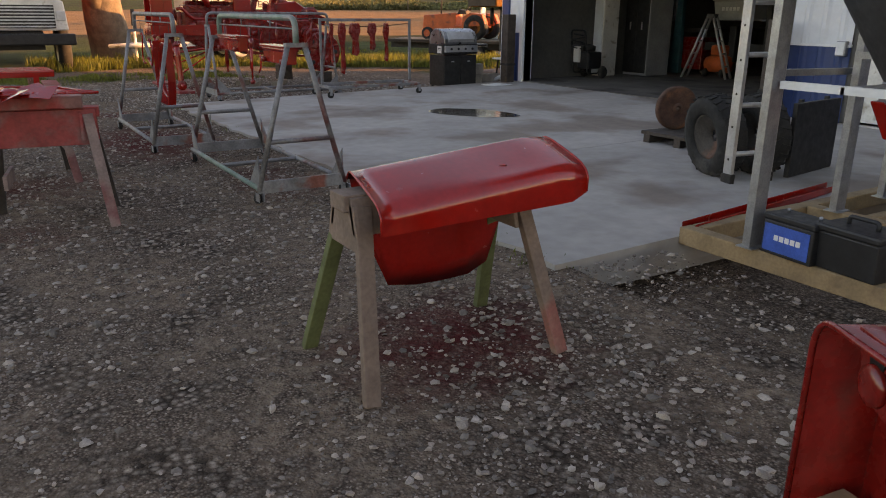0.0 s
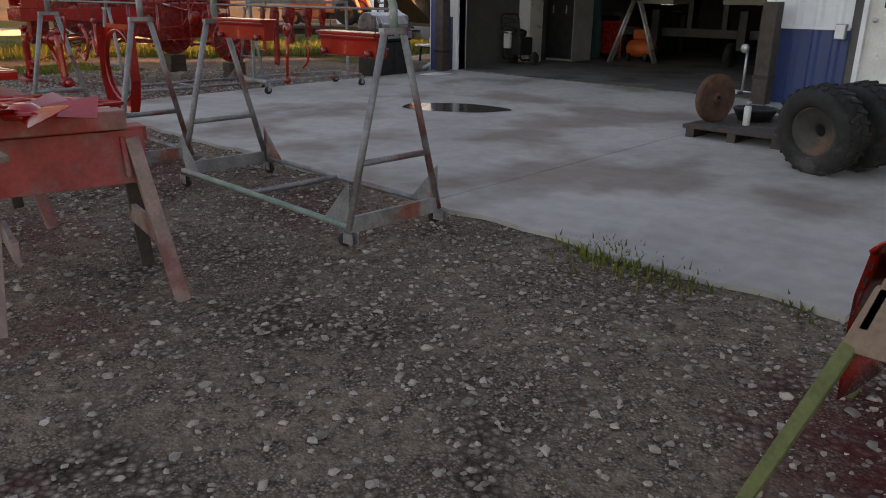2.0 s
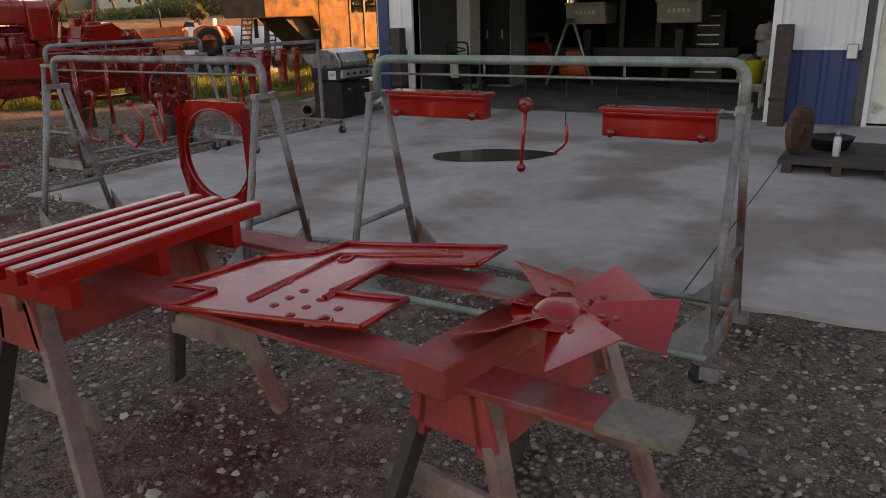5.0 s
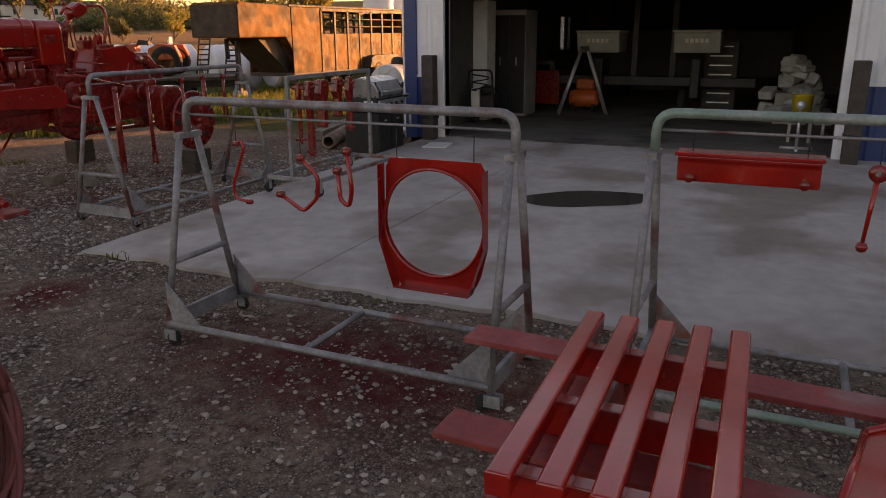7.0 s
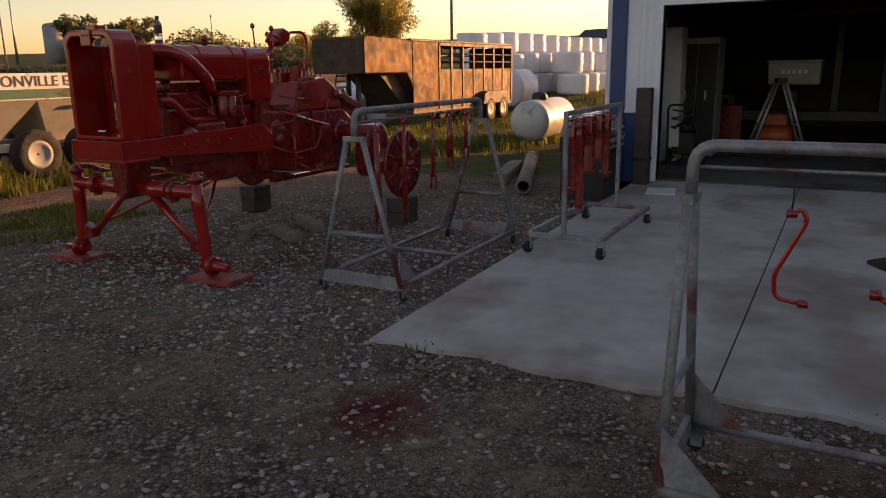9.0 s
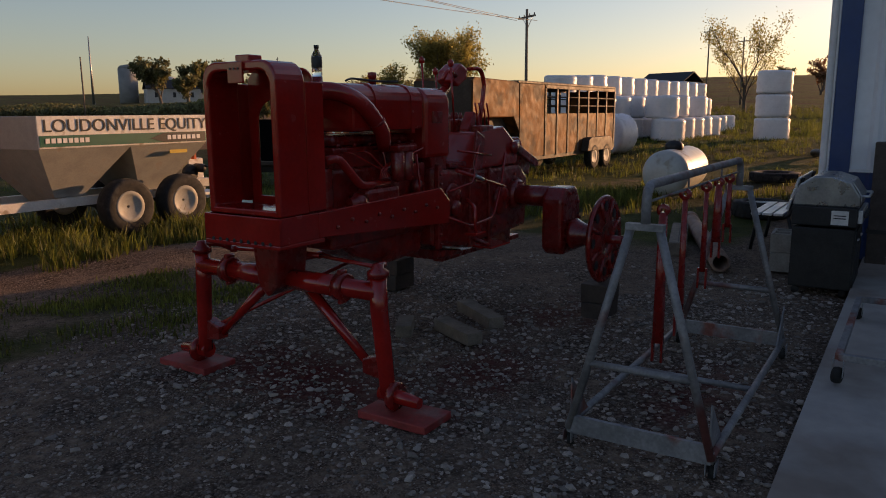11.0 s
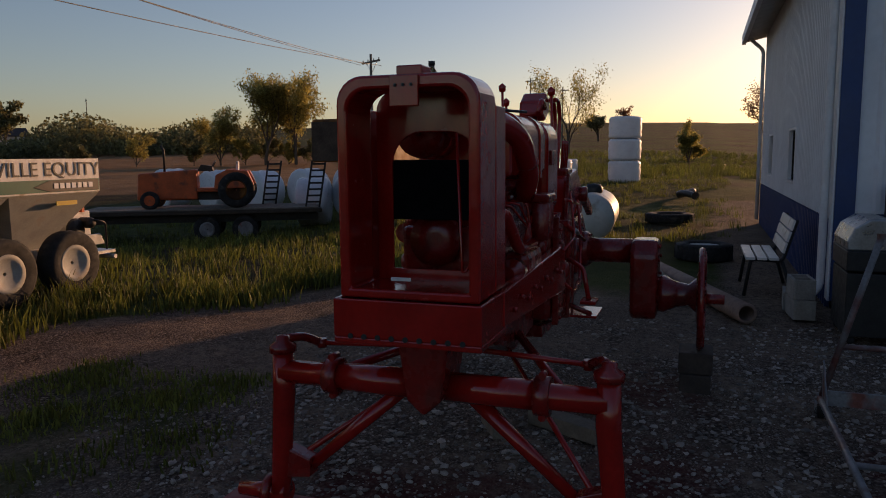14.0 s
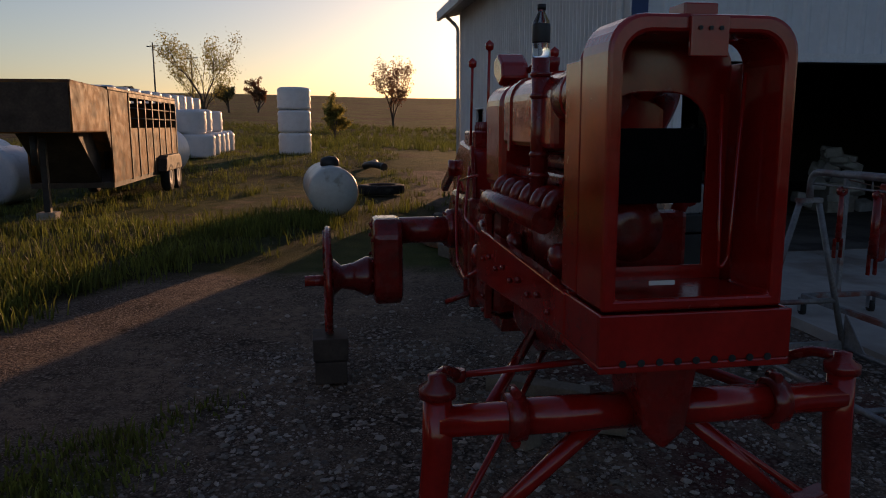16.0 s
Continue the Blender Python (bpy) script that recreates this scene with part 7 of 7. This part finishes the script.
for x, y in ((1.1, .7), (2.25, -.7)):
    g = G()
    for dx in (-.2, .15):
        g.add([(x + dx + q + c, y + e, z) for z, q in ((.7, 0), (2.05, .22)) for c, e in ((0, 0), (.05, 0), (.05, .05), (0, .05))], [(3, 2, 1, 0), (4, 5, 6, 7), (0, 1, 5, 4), (1, 2, 6, 5), (2, 3, 7, 6), (3, 0, 4, 7)])
    rp = part("ramp", g, BLACK_STEEL, fb, "black ladder-like loading ramp")
    for k in range(8):
        q = .163 * (k * .17 + .1)
        part("ramp_rung", G().box(x - .15 + q, x + .15 + q, y, y + .05, .78 + k * .165, .83 + k * .165), BLACK_STEEL, rp)

ot = thing("orange_tractor", (17.02, 25.88, fz + .85), "old orange farm tractor loaded on the flatbed trailer", "tractor", rz=FR)
part("hood", G().prism([(-1.6, .22), (-.1, .22), (-.1, 1.0), (-1.55, .9)], "y", -.3, .3), ORANGE, ot, "", .04)
part("grille", G().box(-1.53, -1.5, -.26, .26, .3, .84), TRAILER_DARK, ot, "", .01)
part("chassis", G().box(-1.4, 1.1, -.2, .2, .2, .42), BLACK_STEEL, ot, "", .02)
part("platform", G().box(-.1, 1.1, -.45, .45, .42, .52), ORANGE, ot, "", .02)
part("exhaust", G().tube(bent([(-.95, .1, .85), (-.95, .1, 1.5), (-1.02, .1, 1.62)], .05), .03, 10), BLACK_STEEL, ot)
for s in (-1, 1):
    part("fender", G().prism([(.35, .5), (.4, .85), (.7, 1.0), (1.2, .95), (1.35, .6), (1.2, .52)], "y", s * .45, s * .75), ORANGE, ot, "", .02)
    wheel(ot, (.9, s * .62, .47), .47, .36, TRAILER_TAN)
    wheel(ot, (-1.25, s * .5, .22), .24, .18, ORANGE)
part("seat", G().box(.6, .9, -.2, .2, .8, .9), WHITE_PAINT, ot, "", .03)
part("seat_back", G().box(.88, .95, -.2, .2, .88, 1.2), WHITE_PAINT, ot, "", .03)
part("steering_wheel", G().tube([(.28 + .08 * math.cos(a), .17 * math.sin(a), 1.08 + .14 * math.cos(a)) for a in np.linspace(0, 6.283, 20)], .015, 6, False), BLACK, ot)
part("console", G().prism([(-.1, .95), (.3, .95), (.26, 1.08), (.0, 1.12)], "y", -.2, .2), TRAILER_DARK, ot)


# ---- wrapped bales ----
def bale_mesh():
    prof, h, r = [], .92, .69
    for k in range(9):
        a = math.pi / 2 * k / 8
        prof.append((r - .13 + .13 * math.sin(a), .13 - .13 * math.cos(a)))
    prof += [(r - .015, .3), (r + .01, .46), (r - .015, .62)]
    for k in range(9):
        a = math.pi / 2 * k / 8
        prof.append((r - .13 + .13 * math.cos(a), h - .13 + .13 * math.sin(a)))
    return G().lathe([(0.0, 0.0)] + prof + [(0.0, h)], n=22).mesh("wrapped_bale")


BALE = bale_mesh()
BALE.materials.append(WRAP)
BALE_LYING = BALE.copy()
BALE_LYING.transform(Matrix.Translation((0, -.46, .69)) @ Matrix.Rotation(radians(-90), 4, "X"))
rng = random.Random(11)


def bale(x, y, z, lying=False, rz=None, group="wrapped hay bales"):
    ob = new("wrapped_bale", BALE_LYING if lying else BALE)
    ob.matrix_world = pose(x, y, z, rng.uniform(-2, 2), rng.uniform(-2, 2), rng.uniform(0, 360) if rz is None else rz)
    return tagged(ob, "round hay bale wrapped in white plastic " + ("lying on its side" if lying else "standing in the stack"), "hay bale", group)


for k in range(3):
    bale(33.4, 16.6, float(height(33.4, 16.6)) - .02 + .93 * k)
for i in range(12):
    for j in range(2):
        x, y = 29.5 + i * 1.5, 22.6 - i * .12 + j * 1.45
        for k in range(3 if j == 1 else (2 if i < 9 else 1)):
            if j == 0 and k == 1 and i % 4 == 3:
                continue
            bale(x + rng.uniform(-.08, .08) + .1 * k, y + .3 * (k == 2), float(height(x, y)) + .93 * k)
for i in range(5):
    x, y = 31.5 + i * 1.6, 20.3
    bale(x, y, float(height(x, y)))
    if i in (0, 1, 3):
        bale(x + .1, y + .3, float(height(x, y)) + .93)
for i in range(8):
    bale(21.5 + i * .55, 30.5 - i * 1.45, float(height(21.5 + i * .55, 30.5 - i * 1.45)), True, 70)
bale(19.6, 24.0, float(height(19.6, 24.0)), True, 20)
bale(20.4, 23.0, float(height(20.4, 23.0)), True, 70)


# ---- poles and wires ----
def pole(x, y, h, label, arms=1, r=.14):
    z = float(height(x, y))
    t = thing("utility_pole", (x, y, z), label, "utility pole", "utility poles", rz=55)
    part("mast", G().tube([(0, 0, -.3), (0, 0, h)], [r, r * .65], 10), OLD_WOOD, t)
    for k in range(arms):
        part("cross_arm", G().box(-1.2, 1.2, -.06, .06, h - .6 - k, h - .48 - k), OLD_WOOD, t)
        for x2 in (-1.1, -.4, .4, 1.1):
            part("insulator", G().lathe([(.03, 0), (.05, .06), (.03, .14), (0, .15)], (x2, 0, h - .48 - k), n=8), PALE_CONCRETE, t)
        part("arm_brace", G().tube([(0, -.07, h - 1.3 - k), (.7, -.07, h - .6 - k)], .02, 5).tube([(0, -.07, h - 1.3 - k), (-.7, -.07, h - .6 - k)], .02, 5), GALV, t)
    return t


pole(50, 36.0, 8.4, "tall wooden utility pole with a cross arm")
pole(120, 40, 11, "distant wooden utility pole")
pole(110, 33, 9, "distant wooden utility pole on the hill")
pole(150, 160, 12, "distant utility pole by the farm", 1)
pole(62, 110, 8, "distant leaning field pole", 0)
tl = thing("far_mast", (150, 245, float(height(150, 245))), "slim distant lattice mast on the hill", "mast")
part("mast", G().tube([(0, 0, 0), (0, 0, 22)], [.5, .15], 6), GALV, tl)
for k, (a, b) in enumerate((((9, 29.2, 6.2), (50, 35.2, 8.0)), ((9, 30.6, 7.6), (50, 36.2, 8.1)), ((9, 31.6, 8.0), (50, 36.8, 8.1)))):
    t = thing("overhead_wire", (0, 0, 0), "thin overhead power line sagging from the pole", "wire", "overhead wires")
    a, b = Vector(a), Vector(b)
    a = a + (a - b) * .8
    pts = [a.lerp(b, q) - Vector((0, 0, 2.4 * q * (1 - q))) for q in np.linspace(0, 1, 40)]
    part("wire", G().tube(pts, .016, 5), BLACK, t)


# ---- trees ----
def tree(name, x, y, h, spread, label, leaf, leaves, trunk_r, seed, size=.16, bare=.25, clump=.9):
    """A forked trunk with limbs; leaves sit in loose sprays round the twigs' ends."""
    r = random.Random(seed)
    z0 = float(height(x, y))
    t = thing(name, (x, y, z0), label, "tree")
    g, tips = G(), []

    def grow(p, d, length, rad, level):
        pts, q, e = [p], p, d
        for k in range(3):
            e = (e + Vector((r.uniform(-1, 1), r.uniform(-1, 1), r.uniform(-.2, .5))) * .16).normalized()
            q = q + e * length / 3
            pts.append(q)
        g.tube(pts, [rad, rad * .85, rad * .7, rad * .55], 8 if level < 2 else 4, False)
        if level >= 2:
            tips.extend(pts[1:])
        if level == 4:
            return
        for k in range(r.choice((2, 3, 3)) if level else 6):
            a, lean = r.uniform(0, 6.283), r.uniform(.5, 1.15)
            side = Vector((math.cos(a) * spread, math.sin(a) * spread, 0))
            grow(pts[-1] if k < 2 else pts[r.choice((1, 2))], (e + side * lean + Vector((0, 0, .25))).normalized(), length * r.uniform(.6, .85), rad * .52, level + 1)
    grow(Vector((0, 0, -.3)), Vector((0, 0, 1)), h * .30, trunk_r, 0)
    top = max(p.z for p in tips)
    part("trunk", g, BARK if trunk_r > .3 else TWIG, t)
    rg = np.random.default_rng(seed)
    tp = np.array([p[:] for p in tips])
    n = leaves
    c = tp[rg.integers(0, len(tp), n)] + rg.normal(0, clump * h * .03, (n, 3))
    a, b = rg.normal(0, 1, (n, 3)), rg.normal(0, 1, (n, 3))
    a = a / np.linalg.norm(a, axis=1)[:, None] * size * rg.uniform(.5, 1.2, (n, 1))
    b = b / np.linalg.norm(b, axis=1)[:, None] * size * rg.uniform(.4, .9, (n, 1))
    v = np.stack([c - a, c + b, c + a, c - b], 1)
    me = bpy.data.meshes.new("crown")
    me.from_pydata(v.reshape(-1, 3).tolist(), [], (4 * np.arange(n)[:, None] + np.arange(4)).tolist())
    part("crown", me, leaf, t)
    return t


tree("bare_tree", 90, 28.6, 13, .55, "tall thin spring tree with sparse pale leaves", LEAF, 5200, .2, 3, .12)
tree("red_tree", 100, 6.2, 11, .65, "spring tree with thin reddish leaves by the barn", LEAF_RED, 4200, .2, 5, .13)
tree("round_tree", 62, 14.4, 4.2, 1.0, "small yellow-green roadside tree", LEAF, 5200, .1, 8, .1)
tree("shade_tree", 66.6, 55.5, 11, .8, "broad spring tree above the hedgerow", LEAF, 13000, .2, 9, .13)
tree("shade_tree", 68.2, 52.9, 10.8, .85, "broad spring tree beside its twin", LEAF, 13000, .2, 12, .13)
tree("shade_tree", 64.3, 59.2, 7.2, .8, "shorter spring tree at the hedgerow", LEAF, 7000, .13, 14, .11)
for k, (x, y) in enumerate(((63, 61.5), (66, 57.5), (67.5, 56), (68.5, 54), (69.5, 51.5), (60, 66), (57, 70))):
    tree("hedge_bush", x, y, 3.2 + .5 * (k % 3), 1.3, "leafy spring bush along the hedgerow", LEAF if k % 2 else LEAF_DARK, 3800, .07, 60 + k, .1)
tree("hill_tree", 150, 33, 7, 1.0, "dark round tree on the far hill", LEAF_DARK, 1800, .25, 21, .25)
tree("hill_tree", 155, 28, 8, 1.0, "dark round tree beside the hill road", LEAF_RED, 1800, .25, 22, .25)
tree("farm_tree", 150, 210, 18, 1.0, "dark leafy tree beside the silos", LEAF_DARK, 4200, .5, 25, .55)
tree("farm_tree", 158, 198, 15, 1.0, "dark leafy tree by the farmstead", LEAF_DARK, 3600, .5, 26, .55)
tree("farm_tree", 140, 185, 14, 1.0, "dark leafy tree along the farm lane", LEAF_DARK, 3600, .5, 27, .55)
tree("yard_tree", 3.9, 24, 15, .8, "thick grey trunk of an old shade tree", LEAF, 5200, .62, 31, .14)

rng2 = np.random.default_rng(77)
n = 45000
az = np.radians(rng2.uniform(33, 68, n))
rr = rng2.uniform(118, 150, n)
x, y = rr * np.cos(az), 10 + rr * np.sin(az)
top = 3.4 + 1.6 * np.sin(az * 37) * np.sin(az * 13 + 1) + 0.9 * np.sin(az * 171 + rr) + 1.2 * np.sin(az * 60 + rr * .4)
top = top * (1 - .75 * smooth(47, 52, np.degrees(az)))
c = np.stack([x, y, height(x, y) + top * rng2.random(n) ** .8], -1)
a, b = rng2.normal(0, 1, (n, 3)), rng2.normal(0, 1, (n, 3))
a, b = a / np.linalg.norm(a, axis=1)[:, None] * .3, b / np.linalg.norm(b, axis=1)[:, None] * .24
me = bpy.data.meshes.new("far_woods")
me.from_pydata(np.stack([c - a, c + b, c + a, c - b], 1).reshape(-1, 3).tolist(), [], (4 * np.arange(n)[:, None] + np.arange(4)).tolist())
tagged(part("far_woods", me, LEAF_DARK), "far hedgerow and wood edge beyond the ploughed field", "woods", kind="stuff")

# ---- far buildings ----
for k, (dx, r, h, lab) in enumerate(((0, 3.2, 14.5, "tall grey concrete silo on the far farm"), (9.0, 2.6, 9.0, "pale shorter silo with a domed cap"), (14.5, 2.6, 10.5, "pale silo beside the farm buildings"))):
    X, Y = 167 + dx * .8, 250 - dx * .55
    t = thing("silo", (X, Y, 3.0), lab, "silo", "far farm silos")
    part("tower", G().lathe([(r, 0), (r, h)], n=20), SILO_GREY if k == 0 else HOUSE_WALL, t)
    part("cap", G().lathe([(r, h), (r * .8, h + 1.0), (0, h + 1.5)], n=20), SILO_GREY if k == 0 else HOUSE_WALL, t)


def far_house(x, y, w, d, h, rz, label, wall_mat, windows=3):
    t = thing("farm_house", (x, y, float(height(x, y)) - .3), label, "house", rz=rz)
    part("wall", G().box(-w / 2, w / 2, -d / 2, d / 2, 0, h), wall_mat, t)
    part("roof", G().prism([(-d / 2 - .5, h - .1), (0, h + d * .3), (d / 2 + .5, h - .1), (d / 2 + .5, h + .1), (0, h + d * .3 + .25), (-d / 2 - .5, h + .1)], "x", -w / 2 - .4, w / 2 + .4), BLACK_STEEL, t)
    for k in range(windows):
        x0 = -w / 2 + (k + .5) * w / windows
        part("window", G().box(x0 - .5, x0 + .5, -d / 2 - .03, -d / 2 - .01, h * .4, h * .75), BLACK, t)
    return t


far_house(183, 63.5, 12, 7, 2.6, 70, "low pale farmhouse on the far hill", HOUSE_WALL)
far_house(176, 238, 18, 10, 5, -30, "pale barn beside the silos", HOUSE_WALL)
far_house(190, 236, 14, 9, 3.4, -30, "low shed on the far farm", HOUSE_WALL)

# ---- white lorry ----
lo = thing("white_lorry", (1.25, 19.7, 0), "old white lorry with a wide chrome grille", "lorry")
part("hood", G().prism([(-.95, .9), (-.9, 1.5), (-.6, 1.62), (.6, 1.62), (.9, 1.5), (.95, .9)], "y", -.9, .6), WHITE_PAINT, lo, "", .03)
part("cab", G().prism([(-1.0, .9), (-1.0, 1.7), (-.85, 2.5), (.85, 2.5), (1.0, 1.7), (1.0, .9)], "y", .6, 2.0), WHITE_PAINT, lo, "", .05)
part("windscreen", G().add([(-.85, .585, 1.72), (.85, .585, 1.72), (.75, .595, 2.35), (-.75, .595, 2.35)], [(0, 1, 2, 3)]), BLACK, lo, "dark windscreen")
part("grille", G().box(-.7, .7, -.93, -.9, .95, 1.42), BLACK_STEEL, lo)
for k in range(7):
    part("grille_bar", G().box(-.69, .69, -.95, -.93, .97 + k * .065, 1.0 + k * .065), ALU, lo)
for s in (-1, 1):
    part("headlight", G().box(s * .82 - .09, s * .82 + .09, -.93, -.9, 1.1, 1.3), ALU, lo, "square headlight", .01)
    wheel(lo, (s * .85, -.1, .48), .48, .28, WHITE_PAINT).matrix_local = Matrix.Translation((s * .85, -.1, .48)) @ Matrix.Rotation(radians(90), 4, "Z") @ Matrix.Translation((-s * .85, .1, -.48))
part("bumper", G().box(-1.05, 1.05, -1.05, -.92, .6, .84), BLACK_STEEL, lo, "", .03)
part("box_body", G().box(-1.1, 1.1, 2.1, 6.0, .9, 2.9), RED_CAST, lo, "dull red box body", .02)
part("chassis", G().box(-.45, .45, -.8, 6.0, .5, .88), BLACK_STEEL, lo)
